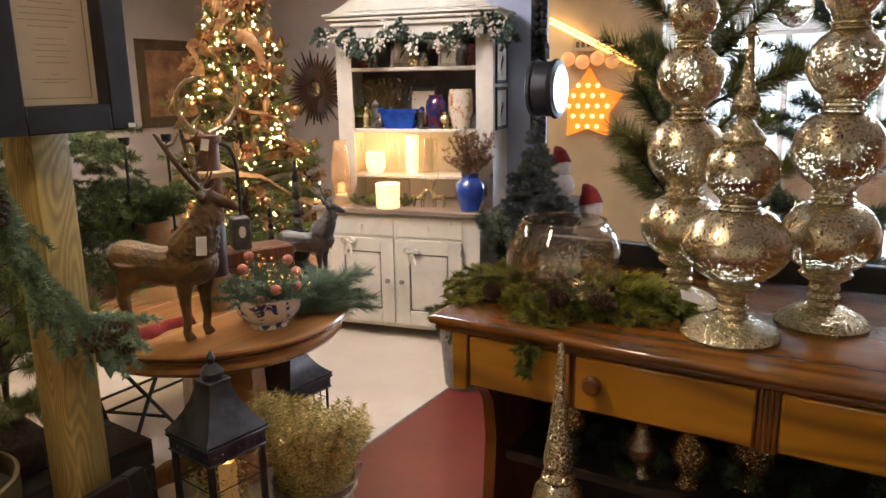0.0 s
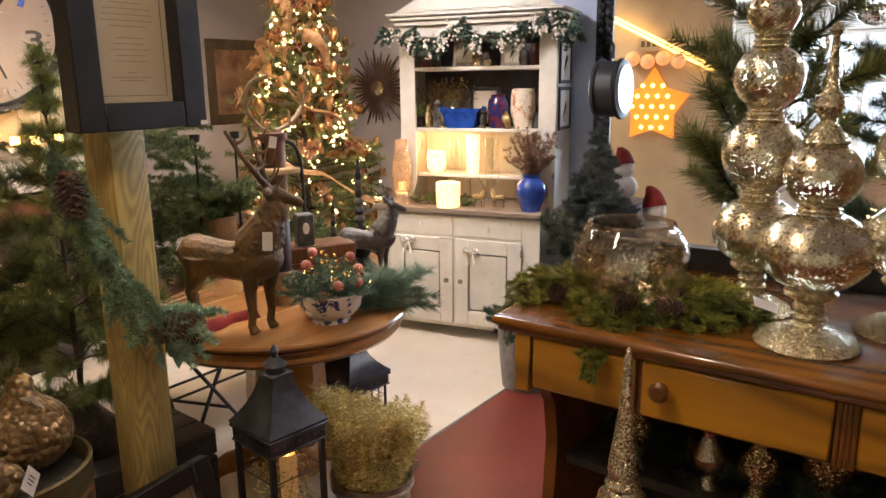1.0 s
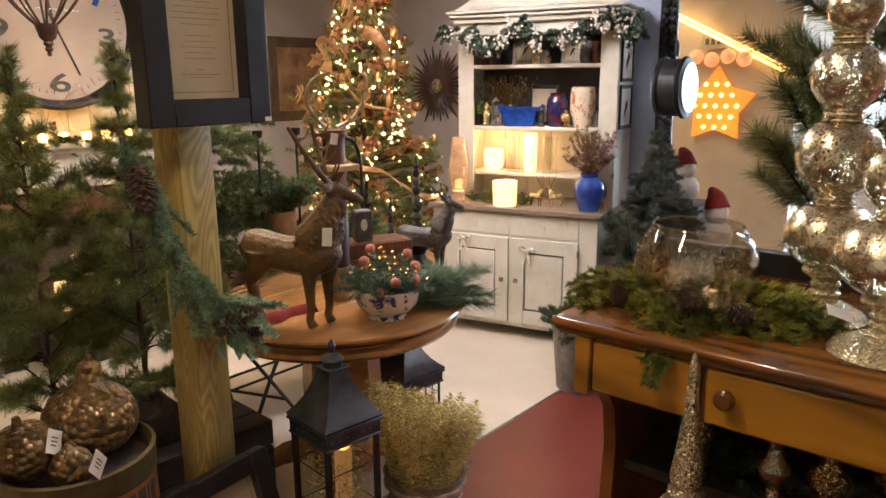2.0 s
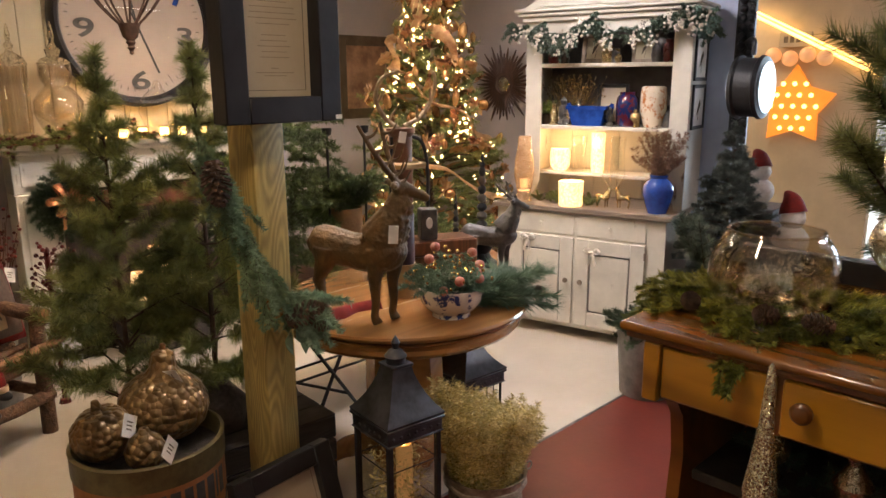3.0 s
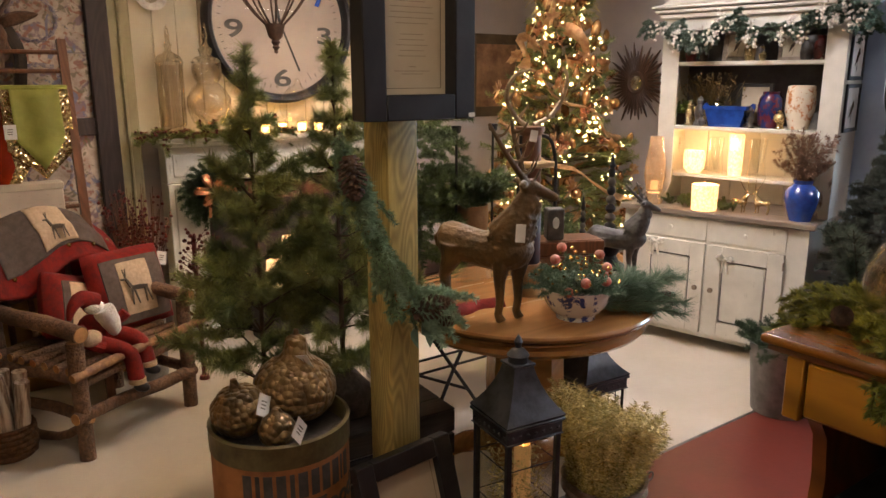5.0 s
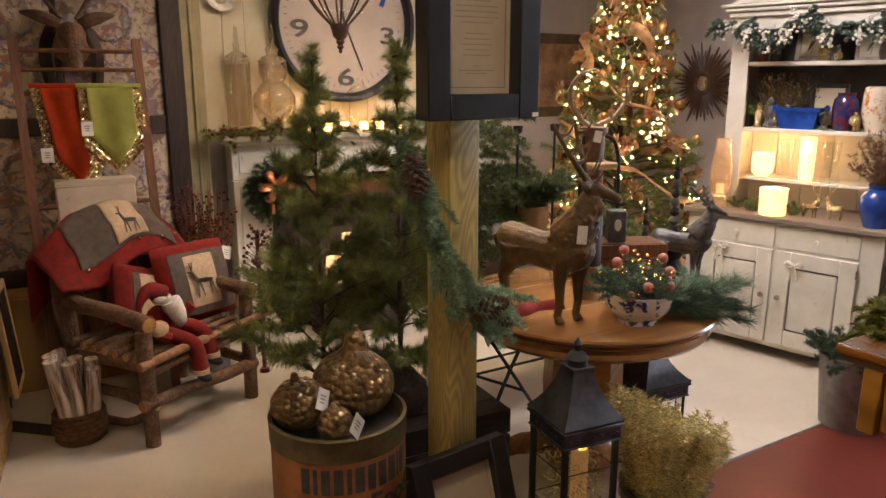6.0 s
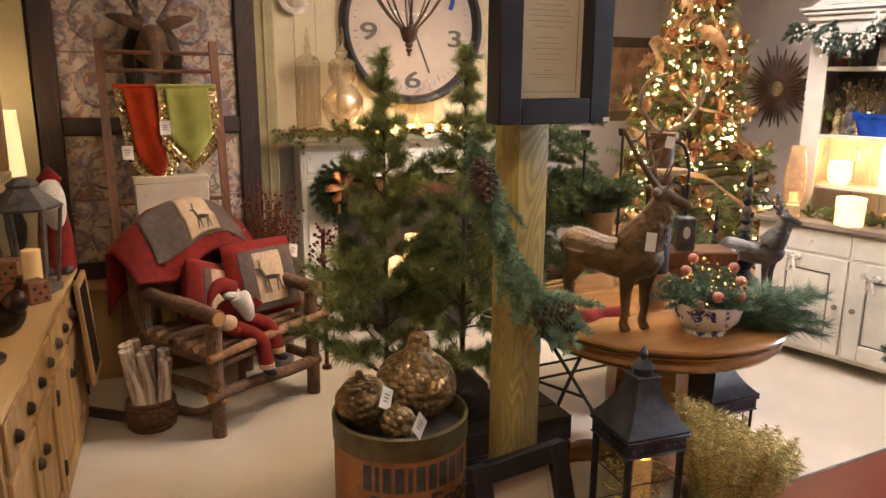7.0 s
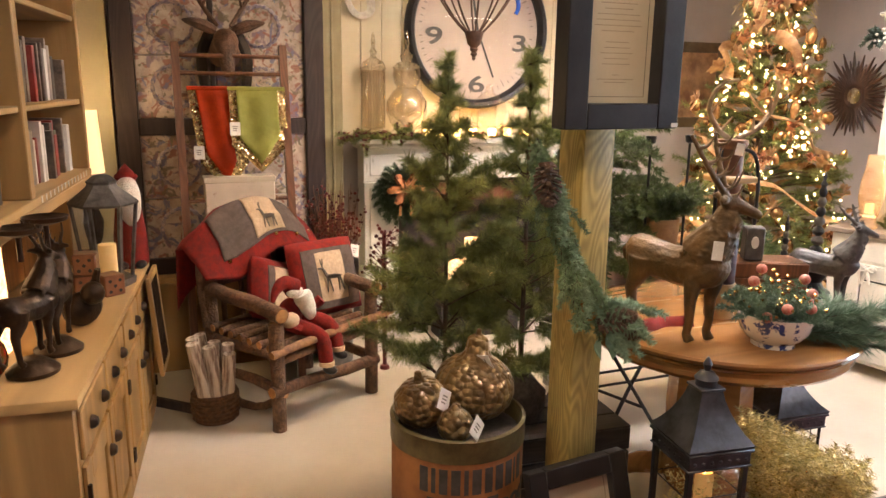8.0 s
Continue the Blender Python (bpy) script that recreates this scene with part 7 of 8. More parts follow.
# ---- mantel shelf ----
g = random.Random(2)
jr = thing("apothecary_jar", "tall clear glass apothecary jar with a finial lid", "jar", pose(1.235, 4.25, 1.266))
b = B()
lathe(b, [(0, 0), (0.07, 0), (0.05, 0.015), (0.052, 0.04), (0.072, 0.06), (0.074, 0.40), (0.07, 0.405), (0.069, 0.065), (0, 0.05)], 32)
part("jar", b, BUBBLE, jr)
b = B()
lathe(b, [(0.074, 0.407), (0.078, 0.415), (0.06, 0.45), (0.02, 0.475), (0.014, 0.49), (0.024, 0.51), (0.01, 0.53), (0.014, 0.56), (0.006, 0.61), (0, 0.62)], 28)
part("lid", b, SILVER_LIGHT, jr)
jr = thing("apothecary_jar", "bulbous amber tinted glass jar with a stacked lid", "jar", pose(1.435, 4.22, 1.266))
b = B()
lathe(b, [(0, 0), (0.07, 0), (0.045, 0.02), (0.05, 0.045), (0.1, 0.09), (0.128, 0.16), (0.125, 0.22), (0.085, 0.28), (0.06, 0.30), (0.075, 0.33), (0.085, 0.37), (0.08, 0.41), (0.076, 0.41), (0.08, 0.37), (0.055, 0.3), (0.12, 0.22), (0.122, 0.16), (0, 0.06)], 36)
part("jar", b, BUBBLE, jr)
b = B()
lathe(b, [(0.08, 0.412), (0.085, 0.42), (0.06, 0.445), (0.03, 0.455), (0.04, 0.49), (0.02, 0.51), (0.012, 0.53), (0.018, 0.56), (0.006, 0.63), (0, 0.64)], 28)
part("lid", b, SILVER_LIGHT, jr)
b = B()
lathe(b, [(0, 0), (0.06, 0), (0.04, 0.02), (0.09, 0.08), (0.115, 0.15), (0.1, 0.22), (0.06, 0.26), (0.03, 0.28), (0.02, 0.32), (0, 0.33)], 32)
solo("glass_cloche", b, AMBER, "small clear glass bell standing before the clock", "jar", pose(1.98, 4.2, 1.266))
for i, x in enumerate((1.55, 1.64, 1.74, 1.86, 1.98, 2.1, 2.22)):
    v = thing("votive", "small silvered votive glass with a lit candle", "candle holder", pose(x, 4.15 + 0.02 * (i % 2), 1.266), "votives on the mantel")
    b = B()
    lathe(b, [(0, 0), (0.022, 0), (0.03, 0.07), (0.028, 0.07), (0.02, 0.01), (0, 0.01)], 18)
    part("cup", b, AMBER, v)
    b = B()
    lathe(b, [(0, 0.012), (0.022, 0.012), (0.025, 0.055), (0, 0.06)], 14)
    part("candle", b, FLAME, v)
tw = []
for i in range(60):
    x = g.choice((g.uniform(1.06, 1.5), g.uniform(1.06, 2.6)))
    sprig(tw, (x, 4.17, 1.275), (g.uniform(-1, 1), g.uniform(-0.8, 0.2), g.uniform(-0.1, 0.5)), g.uniform(0.08, 0.16), 1700 + i, 4, 0.3)
mg = greens("mantel_garland", "pine garland with red berries along the mantel shelf", tw, 1500, 0.024, 0.003, NEEDLE, None, 0.6, 0.1, 19, "garland")
b = B()
for i in range(150):
    p, q = tw[g.randrange(len(tw))]
    bmesh.ops.create_icosphere(b, subdivisions=1, radius=g.uniform(0.006, 0.011), matrix=Matrix.Translation(p.lerp(q, g.random()) + Vector((0, -0.01, 0.012))))
tagged(part("berries", b, BERRY_RED, mg), kind="stuff")
b = B()
for i in range(60):
    p, q = tw[g.randrange(len(tw))]
    petals(b, p.lerp(q, 0.5) + Vector((0, -0.012, 0.01)), 0.028, 4, g, 0.6)
tagged(part("copper_leaves", b, COPPER, mg), kind="stuff")

# ---- wall clock ----
ck = thing("wall_clock", "large round wall clock with a thick black rim", "clock", pose(1.945, 4.33, 1.925, 90, 0, 0))
b = B()
lathe(b, [(0.425, -0.02), (0.43, 0.03), (0.445, 0.055), (0.465, 0.06), (0.482, 0.04), (0.486, 0.0), (0.48, -0.03), (0.42, -0.03)], 72)
part("rim", b, BLACK, ck)
b = B()
lathe(b, [(0, 0.0), (0.428, 0.0), (0.428, -0.01)], 72)
part("dial", b, CLOCK_FACE, ck)
for txt, x, z in (("3", 0.30, -0.075), ("6", 0.0, -0.335), ("9", -0.295, -0.045), ("12", 0.0, 0.31)):
    me = lettering(txt, 0.19, 0.001, 0.003)
    bm2 = bmesh.new()
    bm2.from_mesh(me)
    bmesh.ops.scale(bm2, vec=(1.3, 0.76, 1), verts=bm2.verts)
    part("numeral", bm2, NUMERAL, ck, m=pose(x, z, 0.003), smooth=False)
b = B()
for k in range(60):
    a = k * math.pi / 30
    r0 = 0.375 if k % 5 else 0.345
    if k % 15 == 0:
        continue
    box(b, r0, 0.395, -0.0018, 0.0018, 0.001, 0.002, 0, pose(0, 0, 0, 0, 0, math.degrees(a)))
part("minute_track", b, DIAL_INK, ck)
for name, a, ln, w in (("hour_hand", 100, 0.2, 0.008), ("minute_hand", -68, 0.31, 0.006)):
    b = B()
    box(b, -0.06, ln, -w, w, 0.006, 0.009, 0.001)
    part(name, b, DIAL_INK, ck, m=pose(0, 0, 0, 0, 0, a))
b = B()
lathe(b, [(0, 0.036), (0.25, 0.034), (0.432, 0.028)], 64)
gl_ = part("glass", b, PANE, ck, "reflecting clock glass")
gl_.visible_shadow = False

# wire balloon hanging before the clock
bl = thing("wire_balloon", "rusty wire hot air balloon ornament hanging on a chain", "ornament", pose(1.60, 3.60, 0))
for k in range(10):
    a = k * math.pi / 5
    b = B()
    pts = arc([(0.045 * math.cos(a), 0.045 * math.sin(a), 1.86), (0.13 * math.cos(a), 0.13 * math.sin(a), 1.95), (0.21 * math.cos(a), 0.21 * math.sin(a), 2.08), (0.22 * math.cos(a), 0.22 * math.sin(a), 2.22), (0.12 * math.cos(a), 0.12 * math.sin(a), 2.38), (0, 0, 2.42)], 5)
    tube(b, pts, 0.0055, 6, caps=False)
    part("rib", b, RUST, bl)
b = B()
lathe(b, [(0.05, 1.865), (0.05, 1.855), (0.035, 1.80), (0.018, 1.785), (0.024, 1.775), (0.012, 1.76), (0.02, 1.75), (0.008, 1.735), (0.012, 1.725), (0, 1.715)], 18)
part("basket", b, RUST, bl)
b = B()
tube(b, [(0, 0, 2.42), (0, 0, 2.6)], 0.004, 6)
part("chain", b, RUST, bl)
b = B()
tube(b, arc([(0.13, -0.1, 2.08), (0.17, -0.13, 2.05), (0.19, -0.13, 1.99), (0.18, -0.12, 1.95)], 4), 0.022, 6, flat=0.3)
solo("blue_ribbon", b, BLUE, "short blue ribbon tied to the wire balloon", "ribbon", pose(1.6, 3.6, 0))
# white lace stocking edge by the pilaster
b = B()
tube(b, arc([(1.08, 4.345, 2.3), (1.1, 4.345, 2.1), (1.16, 4.34, 1.99), (1.25, 4.34, 2.02), (1.22, 4.345, 2.2)], 6), 0.035, 8, flat=0.3)
solo("lace_bow", b, FUR, "pale lace ribbon hanging at the overmantel", "ribbon")

# wreath with copper bow on the mantel jamb
wr = thing("wreath", "dark pine wreath with a copper bow on the mantel", "wreath", pose(1.385, 4.14, 0.94))
tw = []
for i in range(72):
    a = 2 * math.pi * i / 72
    sprig(tw, (0.09 * (i % 3) / 2 * math.cos(a), 0, 0.09 * (i % 3) / 2 * math.sin(a)), (math.cos(a + 0.7), g.uniform(-0.5, 0.1), math.sin(a + 0.7)), 0.12, 1900 + i, 4, 0.1)
V, F = needles(tw, 1700, 0.028, 0.003, 0.6, 31)
raw("needles", V, F, NEEDLE_DARK, wr)
for k in range(6):
    b = B()
    a = k * 1.05
    c, s = math.cos(a), math.sin(a)
    tube(b, arc([(0, -0.06, 0.03), (0.07 * c, -0.095, 0.03 + 0.06 * s), (0.115 * c, -0.075, 0.03 + 0.1 * s), (0.065 * c, -0.06, 0.03 + 0.05 * s), (0, -0.06, 0.03)], 4), 0.024, 6, flat=0.3)
    part("bow_loop", b, COPPER, wr)
for s in (-1, 1):
    b = B()
    tube(b, arc([(0, -0.06, 0.03), (0.03 * s, -0.07, -0.05), (0.035 * s, -0.06, -0.13)], 4), 0.018, 6, flat=0.25)
    part("bow_tail", b, COPPER, wr)
# glowing candle lanterns in the firebox
for x, z, h in ((1.85, 0.33, 0.3), (1.74, 0.33, 0.16), (2.0, 0.33, 0.12)):
    b = B()
    lathe(b, [(0, 0), (0.05, 0), (0.058, h * 0.5), (0.05, h), (0.044, h), (0.05, h * 0.5), (0, 0.02)], 20)
    solo("glow_cylinder", b, FROST, "crackled glass candle glowing in the firebox", "candle holder", pose(x, 4.12, z))
b = B()
box(b, 1.6, 2.15, 4.02, 4.2, 0, 0.33, 0.006)
solo("hearth_box", b, CRATE, "dark wooden box on the hearth", "box")

# ---- berry branches in a tin ----
bb = thing("berry_branches", "bundle of twigs with dark red berries in a tall tin", "branches", pose(0.90, 3.93, 0))
b = B()
lathe(b, [(0, 0), (0.1, 0), (0.11, 0.36), (0.104, 0.36), (0, 0.33)], 24)
part("tin", b, ZINC, bb)
b = B()
ends = []
for i in range(110):
    a, r = g.uniform(0, 6.28), g.uniform(0.02, 0.19)
    p0 = Vector((0.04 * math.cos(a), 0.04 * math.sin(a), 0.33))
    p2 = Vector((r * math.cos(a), r * 0.75 * math.sin(a), g.uniform(0.75, 1.08)))
    p1 = p0.lerp(p2, 0.5) + Vector((g.uniform(-1, 1), g.uniform(-1, 1), 0)) * 0.02
    tube(b, [p0, p1, p2], [0.003, 0.0024, 0.0012], 4, caps=False)
    for _ in range(4):
        ends.append(p1.lerp(p2, g.random()) + Vector((g.uniform(-1, 1), g.uniform(-1, 1), g.uniform(-1, 1))) * 0.018)
tagged(part("twig_bundle", b, BROWN_WOOD, bb), kind="stuff")
b = B()
for e in ends:
    bmesh.ops.create_icosphere(b, subdivisions=1, radius=g.uniform(0.006, 0.011), matrix=Matrix.Translation(e))
tagged(part("berry_mass", b, BERRY_RED, bb), kind="stuff")
b = B()
for i in range(160):
    c = Vector((g.gauss(1.13, 0.06), g.gauss(3.7, 0.06), g.uniform(0.3, 0.82)))
    bmesh.ops.create_icosphere(b, subdivisions=1, radius=g.uniform(0.007, 0.013), matrix=Matrix.Translation(c))
    tube(b, [c, Vector((1.13, 3.7, c.z - 0.05))], 0.0015, 3, caps=False)
tube(b, [(1.13, 3.7, 0), (1.13, 3.7, 0.8)], 0.012, 6)
lathe(b, [(0, 0), (0.03, 0), (0.025, 0.02), (0, 0.03)], 12, c=(1.13, 3.7, 0))
solo("berry_topiary", b, BERRY_RED, "slim spray of glossy red berries on a stem", "berries")

# ---- log armchair ----
BM = pose(0.44, 3.125, 0, 0, 0, 28.5)
bench = thing("log_bench", "rustic bark log bench with thick rounded arms", "bench", BM)
WB, DB = 0.60, 0.52


def log(name, pts, r, parent=bench, ends=True, mt=None):
    b = B()
    pts = arc(pts, 4) if len(pts) > 2 else [Vector(pts[0]), Vector(pts[0]).lerp(Vector(pts[1]), 0.35) + Vector((0.006, 0.004, 0.004)), Vector(pts[0]).lerp(Vector(pts[1]), 0.7) - Vector((0.005, 0.004, 0.003)), Vector(pts[1])]
    q = random.Random(len(bpy.data.objects))
    tube(b, pts, [r * q.uniform(0.92, 1.08) for _ in pts], 14)
    o = part(name, b, mt or LOG, parent)
    if ends:
        for a, c in ((pts[0], pts[1]), (pts[-1], pts[-2])):
            d = (Vector(a) - Vector(c)).normalized()
            b = B()
            tube(b, [Vector(a) - d * 0.002, Vector(a) + d * 0.003], r * 0.9, 14)
            part("cut_end", b, LOG_END, o, "sawn log end")
    return o


for x, y, h in ((0, 0, 0.53), (WB, 0, 0.55)):
    log("leg", [(x, y, 0), (x, y, h)], 0.034)
for x in (0, WB):
    log("leg", [(x, DB, 0), (x, DB, 0.8)], 0.034)
    log("arm", [(x, -0.045, 0.568), (x, DB + 0.04, 0.60)], 0.036)
    log("side_rail", [(x, 0, 0.20), (x, DB, 0.2)], 0.025)
    log("side_rail", [(x, 0, 0.36), (x, DB, 0.34)], 0.026)
log("front_rail", [(-0.04, -0.005, 0.20), (WB + 0.03, -0.005, 0.18)], 0.028)
log("front_rail", [(-0.05, -0.03, 0.39), (WB + 0.12, -0.03, 0.43)], 0.02, mt=PEELED)
log("front_rail", [(0, 0.0, 0.34), (WB, 0.0, 0.36)], 0.024)
log("back_rail", [(0, DB, 0.35), (WB, DB, 0.35)], 0.026)
log("back_rail", [(0, DB, 0.62), (WB, DB, 0.62)], 0.026)
log("back_bow", [(-0.02, DB, 0.4), (-0.02, DB + 0.03, 0.76), (0.15, DB + 0.05, 0.90), (WB / 2, DB + 0.06, 0.95), (WB - 0.15, DB + 0.05, 0.90), (WB + 0.02, DB + 0.03, 0.76), (WB + 0.02, DB, 0.4)], 0.026, ends=False)
for k in range(7):
    log("seat_slat", [(-0.02, 0.03 + k * 0.075, 0.40), (WB + 0.02, 0.03 + k * 0.075, 0.40)], 0.02)
for k in range(5):
    x = 0.08 + k * 0.11
    log("back_spindle", [(x, DB, 0.36), (x, DB + 0.04, 0.93)], 0.013)
log("brace", [(0.02, -0.02, 0.18), (0.02, DB * 0.4, 0.05), (0.02, DB + 0.1, 0.02)], 0.02)
b = B()
box(b, -0.03, -0.01, 0.2, 1.0, 0.02, 0.07, 0.004, pose(-0.06, 0.1, 0, 2, 0, 22))
part("rocker", b, SCREEN_WOOD, bench)

# throw over the chair back: red border, taupe centre, linen patch
def cloth(name, label, material, fn, nu, nv, thick=0.008, parent=None, m=None, category="throw"):
    b = B()
    gr = [[b.verts.new(fn(i / nu, j / nv)) for j in range(nv + 1)] for i in range(nu + 1)]
    for i in range(nu):
        for j in range(nv):
            b.faces.new((gr[i][j], gr[i + 1][j], gr[i + 1][j + 1], gr[i][j + 1]))
    o = part(name, b, material, parent, "" if not parent else label, m=m)
    if not parent:
        tagged(o, label, category)
    md = o.modifiers.new("thickness", "SOLIDIFY")
    md.thickness, md.offset = thick, 1.0
    return o


def drape(u, v, lift=0.0):
    """u along the back from end to end, v from behind, over the bow, down the front."""
    x = -0.10 + u * (WB + 0.19)
    top = 0.745 + 0.235 * math.sin(math.pi * min(1, max(0, (u * 0.98 + 0.02)))) ** 0.8
    fold = 0.012 * math.sin(u * 23 + v * 3) + 0.008 * math.sin(u * 9)
    if v < 0.35:
        f = v / 0.35
        return Vector((x, DB + 0.13 + lift * 0.3 - 0.02 * f, top - 0.3 * (1 - f) + fold))
    f = (v - 0.35) / 0.65
    drop = 0.27 + 0.06 * math.sin(u * 6.5) - 0.15 * max(0, 1 - u * 4)
    return Vector((x + 0.02 * f, DB + 0.10 - 0.10 * min(1, f * 3) - lift - 0.10 * f + fold * 0.6, top + 0.025 * math.sin(min(1, f * 4) * math.pi) - drop * max(0, f - 0.1) + lift * 0.4))


th = thing("throw_blanket", "red and taupe wool throw with a stag patch", "throw", BM)
cloth("red_border", "red wool border", RED_FELT, lambda u, v: drape(u, v), 40, 26, 0.008, th)
cloth("taupe_field", "taupe wool field", GREY_FELT, lambda u, v: drape(0.16 + 0.68 * u, 0.30 + 0.50 * v, 0.012), 30, 24, 0.006, th)
cloth("linen_patch", "natural linen patch", LINEN, lambda u, v: drape(0.40 + 0.22 * u, 0.40 + 0.36 * v, 0.022), 12, 12, 0.004, th)


def deer_print(parent, m, s):
    """A little leaping stag cut from dark felt."""
    b = B()
    tube(b, [(-0.3 * s, 0, 0.02 * s), (0, 0, 0.05 * s), (0.3 * s, 0, 0.08 * s)], [0.08 * s, 0.12 * s, 0.09 * s], 6, flat=0.06 / 0.12 * 0.3)
    tube(b, [(0.28 * s, 0, 0.1 * s), (0.42 * s, 0, 0.4 * s), (0.6 * s, 0, 0.42 * s)], [0.07 * s, 0.055 * s, 0.03 * s], 6)
    for x0, x1 in ((-0.26, -0.36), (-0.2, -0.16), (0.2, 0.12), (0.28, 0.36)):
        tube(b, [(x0 * s, 0, 0), (x1 * s, 0, -0.5 * s)], [0.045 * s, 0.026 * s], 5)
    for x in (0.36, 0.46):
        tube(b, [(0.42 * s, 0, 0.42 * s), (x * s, 0, 0.75 * s)], [0.026 * s, 0.018 * s], 5)
    return part("stag_motif", b, INK, parent, "small dark felt stag motif", m=m)


q = drape(0.51, 0.6, 0.046)
deer_print(th, pose(*q, 0, 0, 180) @ pose(0, 0, 0, 22), 0.105)
b = B()
for u in (0.2, 0.55, 0.72):
    ball(b, drape(u, 0.82, 0.015), 0.011, seg=8)
part("bell_button", b, GOLD_BEAD, th)


def pillow(label, m, w, h, edge, field, patch, motif=True):
    p = thing("cushion", label, "cushion", m)

    def puff(x0, x1, z0, z1, d, mt, name, y):
        b = B()
        n = 12
        fr = [[None] * (n + 1) for _ in range(n + 1)]
        bk = [[None] * (n + 1) for _ in range(n + 1)]
        for i in range(n + 1):
            for j in range(n + 1):
                u, v = i / n * 2 - 1, j / n * 2 - 1
                t = ((1 - u ** 4) * (1 - v ** 4)) ** 0.5
                k = 1 - 0.05 * (u * u * v * v)
                X, Z = (x0 + x1) / 2 + u * (x1 - x0) / 2 * (k + 0.04 * abs(u * v)), (z0 + z1) / 2 + v * (z1 - z0) / 2 * (k + 0.04 * abs(u * v))
                cu, cv = X / (w / 2), (Z - h / 2) / (h / 2)
                tc = (max(0, 1 - cu ** 4) * max(0, 1 - cv ** 4)) ** 0.5
                fr[i][j] = b.verts.new((X, (y - d * t - 0.002) if name == 'cover' else -0.07 * tc - y - 0.002 * t, Z))
                bk[i][j] = b.verts.new((X, (d * t + 0.002) if name == 'cover' else -0.07 * tc - 0.001, Z))
        for i in range(n):
            for j in range(n):
                b.faces.new((fr[i][j], fr[i + 1][j], fr[i + 1][j + 1], fr[i][j + 1]))
                b.faces.new((bk[i][j + 1], bk[i + 1][j + 1], bk[i + 1][j], bk[i][j]))
        for i in range(n):
            for a, c, e, f in ((fr[i][0], bk[i][0], bk[i + 1][0], fr[i + 1][0]), (fr[i + 1][n], bk[i + 1][n], bk[i][n], fr[i][n]), (fr[0][i + 1], bk[0][i + 1], bk[0][i], fr[0][i]), (fr[n][i], bk[n][i], bk[n][i + 1], fr[n][i + 1])):
                b.faces.new((a, c, e, f))
        return part(name, b, mt, p)
    puff(-w / 2, w / 2, 0, h, 0.07, edge, "cover", 0)
    puff(-w / 2 + 0.05, w / 2 - 0.04, 0.03, h - 0.05, 0.0, field, "panel", 0.007)
    puff(-w * 0.2, w * 0.2, h * 0.17, h * 0.82, 0.0, patch, "patch", 0.011)
    if motif:
        deer_print(p, pose(0, -0.094, h * 0.46, 0, 0, 180), 0.14)
    return p


pc = pillow("red cushion with taupe panel and a linen stag patch", BM @ pose(0.515, 0.21, 0.41, -18, 0, -8), 0.40, 0.39, RED_FELT, GREY_FELT, LINEN)
hang_tag(pc, pose(0.2, -0.03, 0.3, 0, 20, 0))
pillow("red and taupe cushion tucked behind the doll", BM @ pose(0.215, 0.32, 0.42, -16, 20, 10), 0.29, 0.31, RED_FELT, GREY_FELT, LINEN, False)

# seated doll in red, one soft shape with its trims
dl = thing("soft_doll", "floppy red felt doll with white beard on the bench", "doll", BM @ pose(0.185, 0.13, 0.42, 0, 0, 6) @ Matrix.Scale(0.85, 4))
b = B()
ball(b, (0, 0, 0.09), 0.085, (1, 0.8, 1.15))
tube(b, arc([(-0.03, 0, 0.05), (-0.02, -0.12, 0.04), (0.04, -0.2, -0.02), (0.05, -0.22, -0.16)], 4), 0.042, 10)
tube(b, arc([(0.05, 0, 0.05), (0.1, -0.12, 0.06), (0.15, -0.18, 0.0), (0.15, -0.21, -0.1)], 4), 0.042, 10)
tube(b, arc([(-0.07, 0, 0.13), (-0.11, -0.08, 0.08), (-0.06, -0.14, 0.04)], 4), 0.03, 8)
tube(b, arc([(0.07, 0, 0.13), (0.13, -0.06, 0.13), (0.16, -0.09, 0.16)], 4), 0.03, 8)
tube(b, arc([(-0.0, -0.03, 0.25), (-0.06, -0.02, 0.29), (-0.12, -0.02, 0.26), (-0.15, -0.02, 0.2)], 4), [0.06, 0.055, 0.05, 0.046, 0.042, 0.038, 0.034, 0.03, 0.026, 0.022, 0.018, 0.014, 0.01], 10)
part("body", b, RED_FELT, dl)
b = B()
tube(b, arc([(0.02, -0.07, 0.22), (0.05, -0.09, 0.14), (0.07, -0.1, 0.06)], 4), [0.05, 0.055, 0.055, 0.05, 0.048, 0.042, 0.035, 0.025, 0.012], 10)
ball(b, (-0.01, -0.05, 0.235), 0.05, (1.1, 0.8, 0.7))
part("beard", b, FUR, dl, "white fleece beard")
for x, y, z in ((0.05, -0.225, -0.17), (0.15, -0.215, -0.11)):
    b = B()
    tube(b, [(x, y, z + 0.015), (x, y, z - 0.01)], 0.046, 10)
    part("cuff", b, LINEN, dl)
    b = B()
    ball(b, (x + 0.005, y - 0.02, z - 0.035), 0.035, (0.9, 1.4, 0.7))
    part("boot", b, BLACK, dl)
b = B()
ball(b, (-0.1, -0.1, 0.1), 0.055, (1, 0.9, 0.8))
part("teddy", b, LINEN, dl, "small tan plush")

# basket of birch logs
lb = thing("log_basket", "brown wicker basket holding split birch logs", "basket", pose(0.175, 3.37, 0) @ Matrix.Scale(0.84, 4))
b = B()
lathe(b, [(0, 0), (0.115, 0), (0.125, 0.08), (0.122, 0.17), (0.11, 0.17), (0.11, 0.03), (0, 0.02)], 32)
part("basket", b, WICKER, lb)
for k in range(6):
    b = B()
